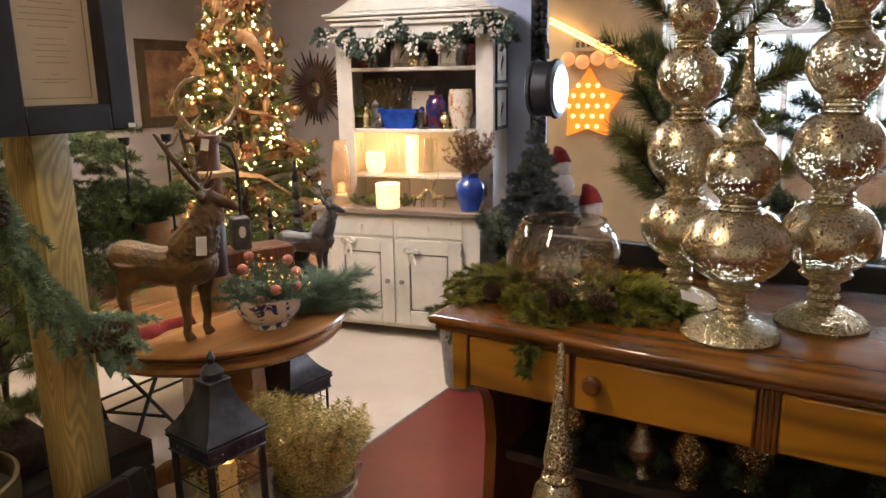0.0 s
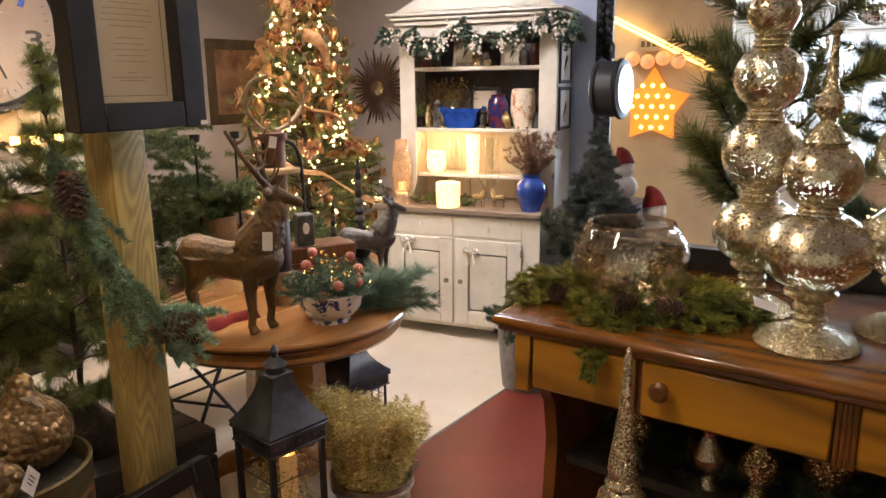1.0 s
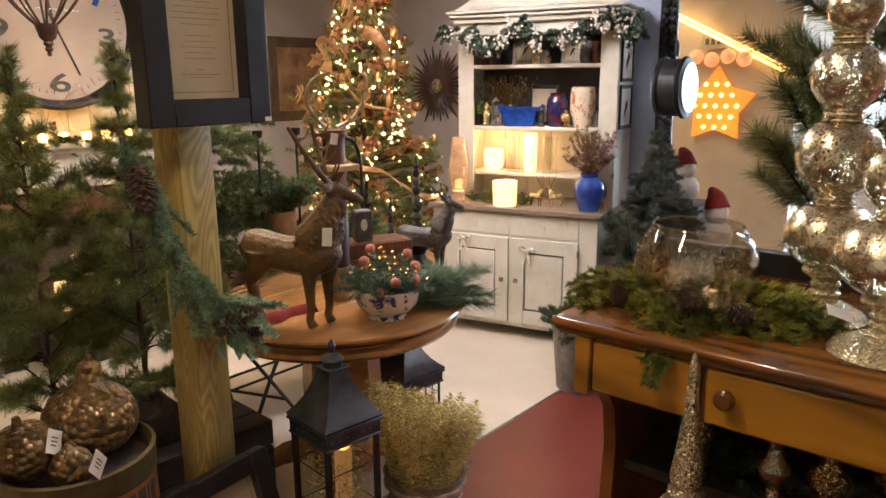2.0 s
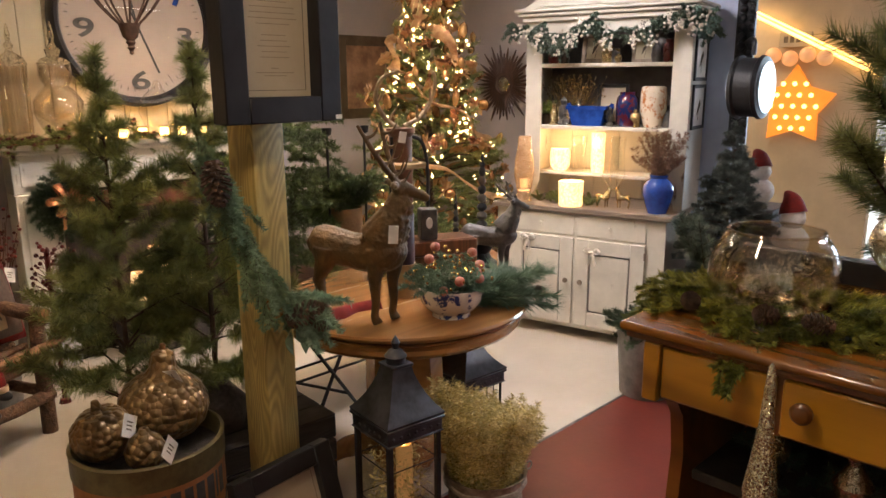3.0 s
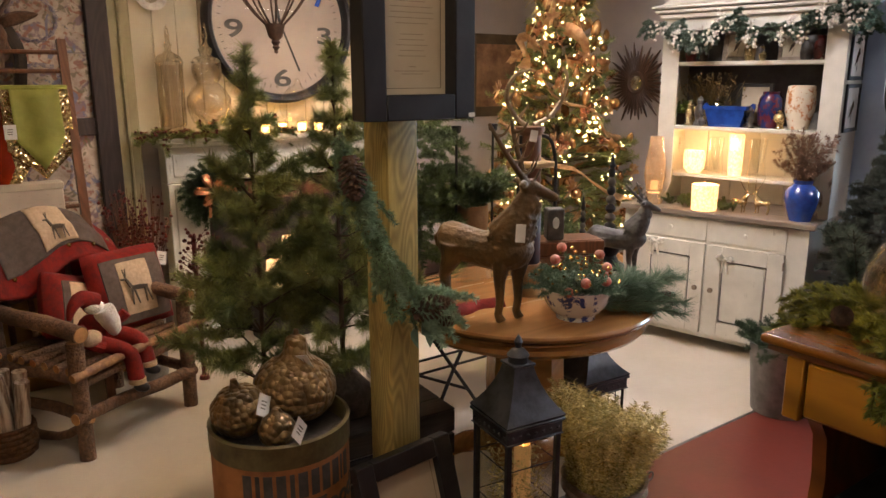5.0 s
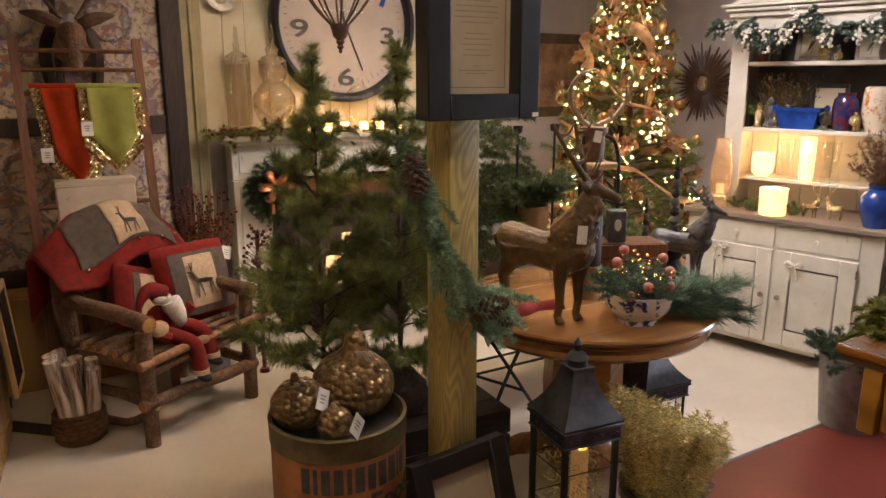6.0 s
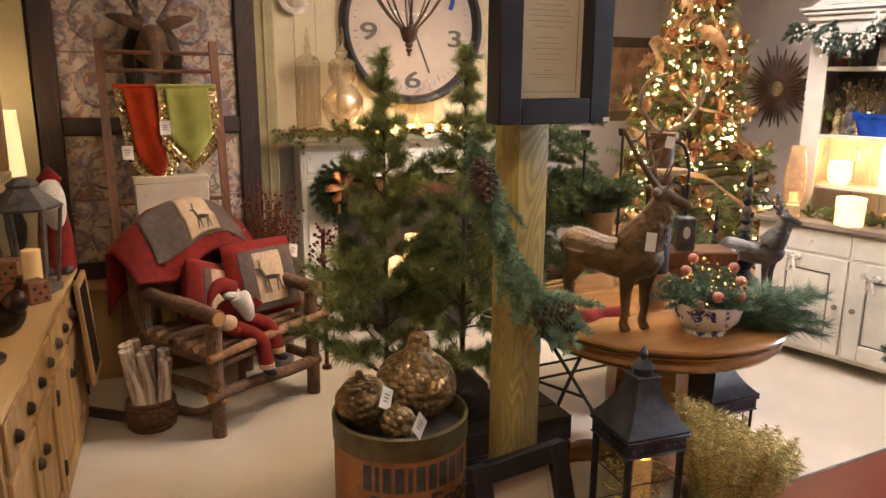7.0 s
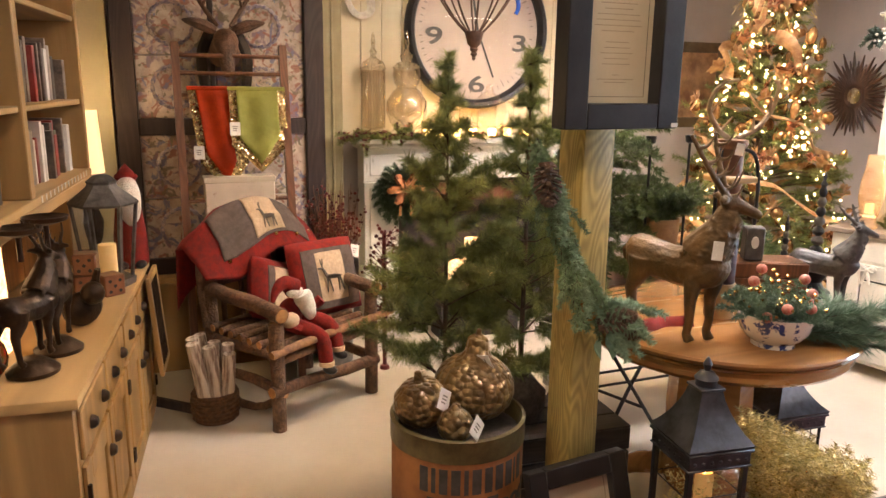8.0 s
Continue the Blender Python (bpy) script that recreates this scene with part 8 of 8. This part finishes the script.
    r = 0.117 + 0.009 * math.sin(k * 0.6)
    tube(b, [((r + 0.003 * math.sin(a * 14 + k * math.pi)) * math.cos(a), (r + 0.003 * math.sin(a * 14 + k * math.pi)) * math.sin(a), 0.02 + k * 0.028) for a in [i * math.pi / 28 for i in range(57)]], 0.013, 6, caps=False)
    part("weave", b, WICKER, lb)
for i, (x, y, l, tx, ty) in enumerate(((-0.045, 0.0, 0.51, 4, -7), (-0.02, 0.045, 0.49, -3, -5), (-0.04, -0.05, 0.5, 5, -8), (0.0, -0.045, 0.46, 4, -3), (0.055, 0.02, 0.44, 3, 4), (0.05, -0.04, 0.41, 5, 5), (0.01, 0.0, 0.46, 0, 0))):
    b = B()
    tube(b, [(0, 0, 0.03), (0.002, 0.003, l * 0.5), (0, 0, l)], [0.036, 0.04, 0.036], 9)
    part("log", b, BIRCH, lb, m=pose(x, y, 0, tx, ty, 0))

# ---- drying rack with table runners ----
rk = thing("drying_rack", "brown wooden ladder rack leaning at the tin screen", "rack")


def rung_y(z):
    return 3.72 + 0.30 * z / 1.78


for x in (0.115, 0.66):
    b = B()
    tube(b, [(x, rung_y(0.0), 0), (x, rung_y(1.78), 1.78)], 0.028, 4)
    part("rail", b, BROWN_WOOD, rk)
for z in (1.72, 1.63, 1.52, 0.98, 0.72, 0.3):
    b = B()
    tube(b, [(0.115, rung_y(z), z), (0.66, rung_y(z), z)], 0.011, 8)
    part("rung", b, BROWN_WOOD, rk)


def runner(label, x0, x1, top, tip_z, side_z, mt, dy, lean):
    r = thing("table_runner", label, "table runner")
    y = rung_y(top) - 0.022 - dy
    mx = (x0 + x1) / 2

    def strip(name, mat_, ix, dyy):
        b = B()
        n = 16
        cols = []
        for i in range(n + 1):
            u = i / n
            x = x0 + ix + (x1 - x0 - 2 * ix) * u
            zb = side_z + (tip_z - side_z) * (1 - abs(u * 2 - 1)) + ix * 1.1
            col = []
            for j in range(9):
                z = top - (top - zb) * j / 8
                col.append(b.verts.new((x + lean * (top - z), y - dyy + 0.006 * math.sin(u * 9 + z * 4) - 0.10 * (top - z), z)))
            cols.append(col)
        for a, c in zip(cols, cols[1:]):
            for j in range(8):
                b.faces.new((a[j], c[j], c[j + 1], a[j + 1]))
        o = part(name, b, mat_, r)
        md = o.modifiers.new("thickness", "SOLIDIFY")
        md.thickness = 0.003
        return o
    strip("sequin_border", SEQUIN, 0, 0)
    strip("silk", mt, 0.042, 0.006)
    b = B()
    tube(b, [(x0, y + 0.022, top + 0.004), (x1, y + 0.022, top + 0.004)], 0.017, 8)
    part("fold", b, mt, r)
    return r


ru = runner("red silk table runner with a gold sequin border", 0.16, 0.405, 1.545, 1.03, 1.17, RED_SILK, 0.0, 0.12)
hang_tag(ru, pose(0.20, 3.90, 1.23))
ru = runner("lime green silk table runner with a sequin border", 0.36, 0.655, 1.545, 1.12, 1.26, GREEN_SILK, 0.014, 0.02)
hang_tag(ru, pose(0.385, 3.90, 1.35))
b = B()
box(b, 0, 0.36, 0, 0.1, 0, 0.36, 0.006)
bx = solo("snowflake_box", b, mat("snowflake_paper", (0.6, 0.5, 0.38), (0.42, 0.3, 0.22), 0.8, 0, 34, 0.05, low=0.34, high=0.38), "cream snowflake patterned gift box on the rack", "box", pose(0.215, 3.87, 0.742))
b = B()
box(b, -0.004, 0.364, -0.004, 0.104, 0.33, 0.364, 0.004)
part("lid", b, PAPER, bx)
b = B()
box(b, 0.14, 0.64, 3.855, 3.98, 0.722, 0.740, 0.003)
part("shelf_board", b, BROWN_WOOD, rk)

# carved stag head on the screen
sh = thing("carved_stag", "carved wooden stag head with a dark wreath collar on the screen", "wall decoration", pose(0.375, 4.19, 1.765) @ Matrix.Scale(0.85, 4))
b = B()
tube(b, arc([(0, 0, -0.05), (0, -0.06, 0.0), (0, -0.12, 0.02)], 4), [0.1, 0.1, 0.1, 0.095, 0.09, 0.085, 0.08, 0.075, 0.07], 12)
tube(b, arc([(0, -0.1, 0.08), (0, -0.16, 0.0), (0, -0.2, -0.12), (0, -0.2, -0.18)], 4), [0.055, 0.07, 0.078, 0.078, 0.072, 0.06, 0.05, 0.044, 0.041, 0.04, 0.038, 0.033, 0.02], 12)
for s in (-1, 1):
    tube(b, arc([(s * 0.05, -0.1, 0.1), (s * 0.15, -0.1, 0.14), (s * 0.25, -0.1, 0.16)], 4), [0.02, 0.03, 0.035, 0.036, 0.035, 0.03, 0.022, 0.014, 0.005], 8)
    bm_ = arc([(s * 0.04, -0.09, 0.13), (s * 0.12, -0.06, 0.25), (s * 0.2, -0.06, 0.4), (s * 0.14, -0.06, 0.52)], 4)
    tube(b, bm_, 0.014, 8)
    for i in (4, 8):
        tube(b, [bm_[i], bm_[i] + Vector((-s * 0.04, -0.06, 0.1))], [0.012, 0.004], 6)
part("head", b, mat("carved_wood", (0.15, 0.075, 0.04), (0.06, 0.03, 0.016), 0.6, 0, 14, 0.8), sh)
for s in (-1, 1):
    b = B()
    tube(b, arc([(s * 0.07, -0.02, 0.12), (s * 0.14, -0.03, -0.05), (s * 0.12, -0.03, -0.28), (s * 0.1, -0.03, -0.4)], 5), 0.045, 8, flat=0.5)
    part("scarf", b, SOOT_SHADE, sh)

# ---- pine dresser with shelves above ----
DM = pose(-0.262, 1.955, 0, 0, 0, 83.4)
dr = thing("pine_dresser", "scrubbed pine dresser with drawers, doors and iron pulls", "dresser", DM)
DW, DD, DT = 1.62, 0.48, 0.76
b = B()
box(b, 0.02, DW - 0.02, 0.02, DD, 0.0, DT - 0.035, 0.003)
part("body", b, RAW_PINE, dr)
b = B()
box(b, 0.0, DW, 0.0, DD + 0.01, DT - 0.034, DT, 0.008, seg=2)
part("top", b, RAW_PINE_Y, dr)


def cup_pull(parent, x, z):
    b = B()
    lathe(b, [(0, 0.022), (0.012, 0.019), (0.019, 0.01), (0.021, 0.0)], 16, m=pose(x, 0.002, z, 90))
    part("pull", b, DARK_BRONZE, parent, "black iron pull")


for i in range(4):
    x0 = 0.05 + i * 0.385
    b = B()
    box(b, x0, x0 + 0.365, 0.006, 0.02, 0.555, 0.705, 0.004)
    d = part("drawer", b, RAW_PINE, dr)
    cup_pull(d, x0 + 0.09, 0.63)
    cup_pull(d, x0 + 0.275, 0.63)
for i in range(4):
    x0 = 0.05 + i * 0.385
    b = B()
    for a0, a1, z0, z1 in ((x0, x0 + 0.07, 0.06, 0.535), (x0 + 0.295, x0 + 0.365, 0.06, 0.535), (x0 + 0.07, x0 + 0.295, 0.06, 0.13), (x0 + 0.07, x0 + 0.295, 0.465, 0.535)):
        box(b, a0, a1, 0.005, 0.02, z0, z1, 0.003)
    d = part("door", b, RAW_PINE, dr)
    b = B()
    box(b, x0 + 0.082, x0 + 0.283, 0.012, 0.0195, 0.142, 0.453, 0.004)
    part("panel", b, RAW_PINE, d)
    cup_pull(d, x0 + (0.325 if i % 2 == 0 else 0.04), 0.42)
    b = B()
    for z in (0.15, 0.43):
        tube(b, [(x0 + (0.0 if i % 2 == 0 else 0.365), 0.003, z), (x0 + (0.0 if i % 2 == 0 else 0.365), 0.003, z + 0.05)], 0.007, 8)
    part("hinge", b, DARK_BRONZE, d)
# lattice shutter leaning on the far end of the front
lt = thing("lattice_panel", "pine framed wire lattice panel leaning on the dresser", "panel", DM @ pose(1.33, -0.045, 0.28, -4))
b = B()
for x0, x1, z0, z1 in ((0, 0.03, 0, 0.46), (0.25, 0.28, 0, 0.46), (0.03, 0.25, 0, 0.03), (0.03, 0.25, 0.43, 0.46)):
    box(b, x0, x1, -0.02, 0.0, z0, z1, 0.003)
part("frame", b, RAW_PINE, lt)
b = B()
box(b, 0.031, 0.249, -0.006, -0.002, 0.031, 0.429)
part("backing", b, SOOT_SHADE, lt)
b = B()
for k in range(9):
    z = 0.05 + k * 0.045
    tube(b, [(0.03, -0.012, z), (0.25, -0.012, z)], 0.004, 5, caps=False)
for k in range(6):
    x = 0.05 + k * 0.036
    tube(b, [(x, -0.016, 0.03), (x, -0.016, 0.43)], 0.004, 5, caps=False)
part("lattice", b, DARK_BRONZE, lt)

UY = 0.215
for x0, x1 in ((-0.3, -0.27), (0.62, 0.67), (DW - 0.06, DW - 0.02)):
    b = B()
    box(b, x0, x1, UY, DD, 1.205, 2.3, 0.004)
    part("upright", b, RAW_PINE, dr)
for z, h, y in ((1.175, 0.06, UY - 0.005), (1.485, 0.022, UY + 0.01), (1.83, 0.022, UY + 0.01), (2.2, 0.04, UY)):
    for x0, x1 in ((-0.269, 0.619), (0.671, DW - 0.061)) if z > 1.2 else ((-0.3, DW - 0.02),):
        b = B()
        box(b, x0, x1, y, DD - 0.02, z, z + h if z > 1.2 else 1.204, 0.004)
        part("shelf", b, RAW_PINE_Y, dr)
b = B()
box(b, -0.3, DW - 0.02, UY - 0.004, UY + 0.018, 1.13, 1.174, 0.004)
part("valance", b, RAW_PINE_Y, dr)
for k in range(8):
    b = B()
    box(b, -0.3 + k * 0.2375, -0.3 + k * 0.2375 + 0.234, DD - 0.018, DD, DT + 0.001, 2.3, 0.003)
    part("back_board", b, BACK_PANEL, dr)
for x in (-0.28, DW - 0.05):
    b = B()
    box(b, x, x + 0.03, UY + 0.1, DD - 0.02, DT + 0.001, 1.175, 0.004)
    part("bracket", b, RAW_PINE, dr)
# packets and boxed ornaments on the shelves
g = random.Random(14)
pk = None
for z in (1.2055, 1.508):
    for x0, x1 in ((-0.26, 0.61), (0.69, 1.53)):
        x = x0
        while x < x1 - 0.03:
            w = g.uniform(0.022, 0.05)
            h = g.uniform(0.16, 0.24)
            b = B()
            box(b, 0, w - 0.003, 0, 0.12, 0, h, 0.002)
            mt = g.choice((BOOK, BOOK, BOOK, BOOK_RED, BOOK_GREEN, TAG))
            solo("packet", b, mt, "slim packaged card box standing on the dresser shelf", "box", DM @ pose(x, UY + 0.05 + g.uniform(0, 0.03), z, 0, g.uniform(0, 1.5), 0), "packets on the dresser")
            x += w + (g.uniform(0.02, 0.08) if g.random() < 0.15 else 0.001)
for i in range(14):
    b = B()
    box(b, 0, 0.018, 0, 0.001, 0, 0.022)
    solo("shelf_label", b, TAG, "small white price card on the shelf edge", "label", DM @ pose(0.7 + i * 0.058, UY - 0.009, 1.20 - 0.02 + 0.004))

# things on the dresser top
for i, (x, y, s, a) in enumerate(((-0.395, 2.2, 0.205, 60), (-0.345, 2.37, 0.19, 80))):
    cs = thing("stag_candle_holder", "black bronze stag candle holder on a round foot", "candle holder", pose(x, y, 0.7605))
    b = B()
    lathe(b, [(0, 0), (0.07, 0), (0.072, 0.012), (0.05, 0.03), (0.03, 0.045), (0, 0.05)], 24)
    part("foot", b, DARK_BRONZE, cs)
    o = stag("stag_figure", "", DARK_BRONZE, pose(0, 0, 0.045, 0, 0, a), s, 0.5, 0.0035)
    o.parent = cs
    for key in ("label", "category"):
        if key in o:
            del o[key]
    b = B()
    lathe(b, [(0, 0.40), (0.012, 0.40), (0.06, 0.415), (0.065, 0.428), (0.055, 0.42), (0, 0.41)], 24)
    tube(b, [(0, 0, 0.33), (0, 0, 0.402)], 0.008, 8)
    part("drip_pan", b, DARK_BRONZE, cs)
b = B()
ball(b, (0, 0, 0.06), 0.06, (1.3, 0.8, 1))
ball(b, (0, -0.05, 0.12), 0.04)
tube(b, [(0.03, -0.02, 0.1), (0.02, -0.06, 0.2)], [0.02, 0.01], 8)
solo("bear_figure", b, DARK_BRONZE, "dark bronze animal figure on the dresser", "statue", pose(-0.29, 2.62, 0.7605, 0, 0, 50))
gl2 = thing("lit_lantern", "glowing amber candle glass behind the stags", "candle holder", pose(-0.53, 2.42, 0.7605))
b = B()
lathe(b, [(0, 0), (0.05, 0), (0.055, 0.18), (0.05, 0.36), (0.045, 0.36), (0.05, 0.18), (0, 0.02)], 20)
part("glass", b, FROST, gl2)
b = B()
ball(b, (0, 0, 0.07), 0.075)
lathe(b, [(0.01, 0.143), (0.012, 0.16), (0, 0.165)], 8)
solo("glass_ball", b, mat("red_green_glass", (0.35, 0.02, 0.01), (0.05, 0.12, 0.02), 0.12, 0.3, 8, 0, low=0.45, high=0.55), "red and green glass ball ornament", "ornament", pose(-0.52, 2.16, 0.7605))
# hexagonal glass lantern
hl = thing("hexagon_lantern", "large grey hexagonal tin lantern with glass sides", "lantern", pose(-0.228, 3.16, 0.7605))
b = B()
lathe(b, [(0, 0), (0.10, 0), (0.105, 0.03), (0.09, 0.035), (0, 0.035)], 6)
part("base", b, PEWTER, hl)
b = B()
lathe(b, [(0.13, 0.335), (0.135, 0.345), (0.06, 0.41), (0.055, 0.42), (0.06, 0.43), (0.03, 0.455), (0, 0.46)], 6)
part("roof", b, PEWTER, hl)
for k in range(6):
    a = k * math.pi / 3
    b = B()
    tube(b, [(0.088 * math.cos(a), 0.088 * math.sin(a), 0.035), (0.122 * math.cos(a), 0.122 * math.sin(a), 0.336)], 0.008, 6)
    part("corner_bar", b, PEWTER, hl)
b = B()
lathe(b, [(0.086, 0.036), (0.119, 0.334)], 6)
part("glass", b, CLEAR, hl)
b = B()
lathe(b, [(0, 0.036), (0.035, 0.036), (0.035, 0.17), (0, 0.175)], 18)
part("candle", b, WAX, hl)
# dice blocks
for x, y, z, a in ((-0.31, 3.02, 0, 10), (-0.30, 3.02, 0.086, -6), (-0.22, 3.0, 0, 30)):
    dc = thing("dice_block", "large brown wooden dice with dark pips", "dice", pose(x, y, 0.7605 + z, 0, 0, a))
    b = B()
    box(b, -0.042, 0.042, -0.042, 0.042, 0, 0.084, 0.005)
    part("block", b, BROWN_WOOD, dc)
    for px, pz in ((-0.02, 0.02), (0.02, 0.062), (-0.02, 0.062), (0.02, 0.02), (0, 0.041)):
        b = B()
        lathe(b, [(0, 0.001), (0.007, 0.001), (0.007, 0)], 12, m=pose(px, -0.0422, pz, 90))
        part("pip", b, BLACK, dc)
# standing figure with fleece beard
sf = thing("standing_doll", "standing red coated doll with long white beard", "doll", pose(-0.145, 3.46, 0.7605))
b = B()
lathe(b, [(0, 0), (0.06, 0), (0.075, 0.02), (0.07, 0.15), (0.055, 0.27), (0.03, 0.33), (0.03, 0.35), (0.042, 0.39), (0.035, 0.43), (0.0, 0.47)], 20)
part("coat", b, RED_FELT, sf)
b = B()
tube(b, arc([(0, -0.03, 0.40), (0.005, -0.06, 0.34), (0.01, -0.07, 0.25), (0.01, -0.07, 0.2)], 4), [0.03, 0.04, 0.046, 0.05, 0.052, 0.052, 0.05, 0.047, 0.042, 0.036, 0.028, 0.018, 0.008], 10)
part("beard", b, FUR, sf)
b = B()
lathe(b, [(0.044, 0.40), (0.05, 0.41), (0.044, 0.422)], 16)
part("hat_band", b, RED_FELT, sf)
for s in (-1, 1):
    b = B()
    ball(b, (s * 0.035, -0.05, 0.02), 0.03, (0.9, 1.5, 0.7))
    part("boot", b, BLACK, sf)
# table lamp behind
tl = thing("table_lamp", "small lamp with a tall cream shade, lit", "lamp", pose(-0.33, 4.02, 0))
b = B()
lathe(b, [(0.075, 1.13), (0.06, 1.44), (0.058, 1.44), (0.073, 1.13)], 28)
part("shade", b, SHADE, tl)
b = B()
lathe(b, [(0, 0.7), (0.07, 0.7), (0.07, 0.72), (0.02, 0.74), (0.04, 0.8), (0.05, 0.88), (0.02, 0.98), (0.012, 1.12), (0, 1.13)], 20)
part("base", b, DARK_BRONZE, tl)
b = B()
ball(b, (0, 0, 1.17), 0.025, seg=10)
part("bulb", b, BULB, tl)
b = B()
box(b, -0.62, -0.27, 3.85, 4.2, 0.66, 0.699, 0.004)
for x in (-0.6, -0.31):
    for y in (3.87, 4.16):
        box(b, x, x + 0.025, y, y + 0.025, 0, 0.66)
solo("side_table", b, BROWN_WOOD, "small brown side table behind the dresser", "table")
b = B()
box(b, -1.19, -0.21, 4.36, 4.44, 0, 2.6)
setting("wall_return", b, CREAM, "warm yellow cream wall beside the screen", "wall")

# ---- showroom beyond the partition ----
b = B()
box(b, 7.2, 7.3, 1.75, 5.19, 0, 2.6)
setting("wall_showroom", b, FAR_CREAM, "cream wall with lights in the next showroom", "wall")
ms = thing("marquee_sign", "amber lit star shaped marquee sign with round bulbs", "sign", pose(7.19, 2.443, 1.335, 90, 0, -90))
b = B()
o2 = []
for k in range(10):
    r = 0.37 if k % 2 == 0 else 0.22
    o2.append((r * math.sin(k * math.pi / 5), r * math.cos(k * math.pi / 5)))
lo = [b.verts.new((x, z, 0)) for x, z in o2]
hi = [b.verts.new((x, z, 0.04)) for x, z in o2]
b.faces.new(lo[::-1]); b.faces.new(hi)
for k in range(10):
    b.faces.new((lo[k], lo[(k + 1) % 10], hi[(k + 1) % 10], hi[k]))
part("face", b, STAR_FACE, ms)
bu = None
for i in range(5):
    for j in range(5):
        x, z = -0.2 + i * 0.1 + (0.05 if j % 2 else 0), -0.2 + j * 0.1
        if x * x + z * z > 0.25 ** 2:
            continue
        if bu is None:
            b = B()
            ball(b, (0, 0, 0), 0.021, seg=10)
            bu = part("bulb", b, BULB_ORANGE, ms, m=pose(x, z, 0.05))
        else:
            same("bulb", bu, ms, pose(x, z, 0.05))
for i in range(4):
    b = B()
    ball(b, (0, 0, 0), 0.07, seg=14)
    solo("globe_light", b, mat("peach_globe", (0.8, 0.5, 0.3), (0.75, 0.42, 0.24), 0.4, 0, 5, 0, glow=(1, 0.45, 0.16), power=0.45) if "peach_globe" not in bpy.data.materials else bpy.data.materials["peach_globe"], "round peach glass globe light on the wall", "light", pose(7.12, 2.2 + 0.15 * i, 1.76 + 0.03 * (i % 2)), "globe lights")
b = B()
tube(b, [(7.13, 1.75, 1.60), (7.13, 2.85, 2.15)], 0.014, 8)
tube(b, [(7.13, 1.75, 1.64), (7.13, 2.85, 2.19)], 0.010, 8)
solo("rope_light", b, BULB_ORANGE, "amber rope light strung under the eaves", "light")
b = B()
box(b, 7.15, 7.18, 2.34, 2.62, 1.86, 1.99, 0.004)
sg = solo("shop_sign", b, PAPER, "small cream board sign with dark letters", "sign")
b = B()
for k in range(4):
    box(b, 7.145, 7.149, 2.38 + k * 0.055, 2.415 + k * 0.055, 1.90, 1.955)
part("writing", b, INK, sg)
# dolls and trimmings by the frosted tree
for i, (x, y, z, s) in enumerate(((4.3, 1.36, 0.60, 1.0), (4.75, 1.74, 0.80, 0.95))):
    d = thing("snow_doll", "white plush doll in a red felt hat", "doll", pose(x, y, z) @ Matrix.Scale(s, 4))
    b = B()
    ball(b, (0, 0, 0.09), 0.10, (1, 1, 0.9))
    ball(b, (0, 0, 0.22), 0.07)
    part("body", b, FUR, d)
    b = B()
    tube(b, arc([(0, 0, 0.25), (0.01, 0.02, 0.32), (0.03, 0.06, 0.36)], 4), [0.075, 0.072, 0.066, 0.06, 0.052, 0.042, 0.032, 0.022, 0.012], 12)
    part("hat", b, RED_FELT, d)
    b = B()
    box(b, x - 0.16, x + 0.16, y - 0.16, y + 0.16, 0, z, 0.006)
    solo("display_stand", b, CRATE, "dark wooden display stand under a plush doll", "stand")
g = random.Random(88)
b = B()
for _ in range(150):
    pts = l5[g.randrange(len(l5))]
    t = g.uniform(0.3, 0.99) * 4
    c = pts[min(3, int(t))].lerp(pts[min(3, int(t)) + 1], t % 1) + Vector((4.4, 0.05, 0))
    bmesh.ops.create_icosphere(b, subdivisions=1, radius=0.008, matrix=Matrix.Translation(c))
tagged(part("fairy_lights", b, BULB, None), "string of warm fairy lights in the far pine", "lights", kind="stuff")
# glass balls and picture tables near the window
for i in range(9):
    b = B()
    ball(b, (0, 0, 0), g.uniform(0.06, 0.1), seg=16)
    tube(b, [(0, 0, 0.05), (0, 0, 2.59 - (1.75 + 0.12 * (i % 3)))], 0.0015, 4)
    solo("glass_bauble", b, SILVER_LIGHT, "clear glass bauble hanging on a thread", "ornament", pose(3.6 + 0.35 * (i % 4), -0.4 + 0.16 * i, 1.75 + 0.12 * (i % 3)), "hanging baubles")
for i, (x, y) in enumerate(((7.5, 0.2), (8.6, -1.0), (8.3, 1.4))):
    dt = thing("display_table", "white cloth covered display table in the showroom", "table", pose(x, y, 0))
    b = B()
    box(b, -0.5, 0.5, -0.4, 0.4, 0, 0.8, 0.02)
    part("cloth", b, FUR if i else LINEN, dt)
    for k in range(7):
        b = B()
        lathe(b, [(0, 0), (0.06, 0), (0.08, 0.1), (0.05, 0.2), (0.03, 0.3), (0, 0.33)], 14)
        solo("showroom_ornament", b, (BERRY_RED, GOLD_DEEP, NEEDLE, SILVER, BLUE, LINEN, BERRY_RED)[k], "coloured ornament on a showroom table", "ornament", pose(x - 0.4 + 0.13 * k, y + g.uniform(-0.25, 0.25), 0.8) @ Matrix.Scale(g.uniform(0.6, 1.4), 4))
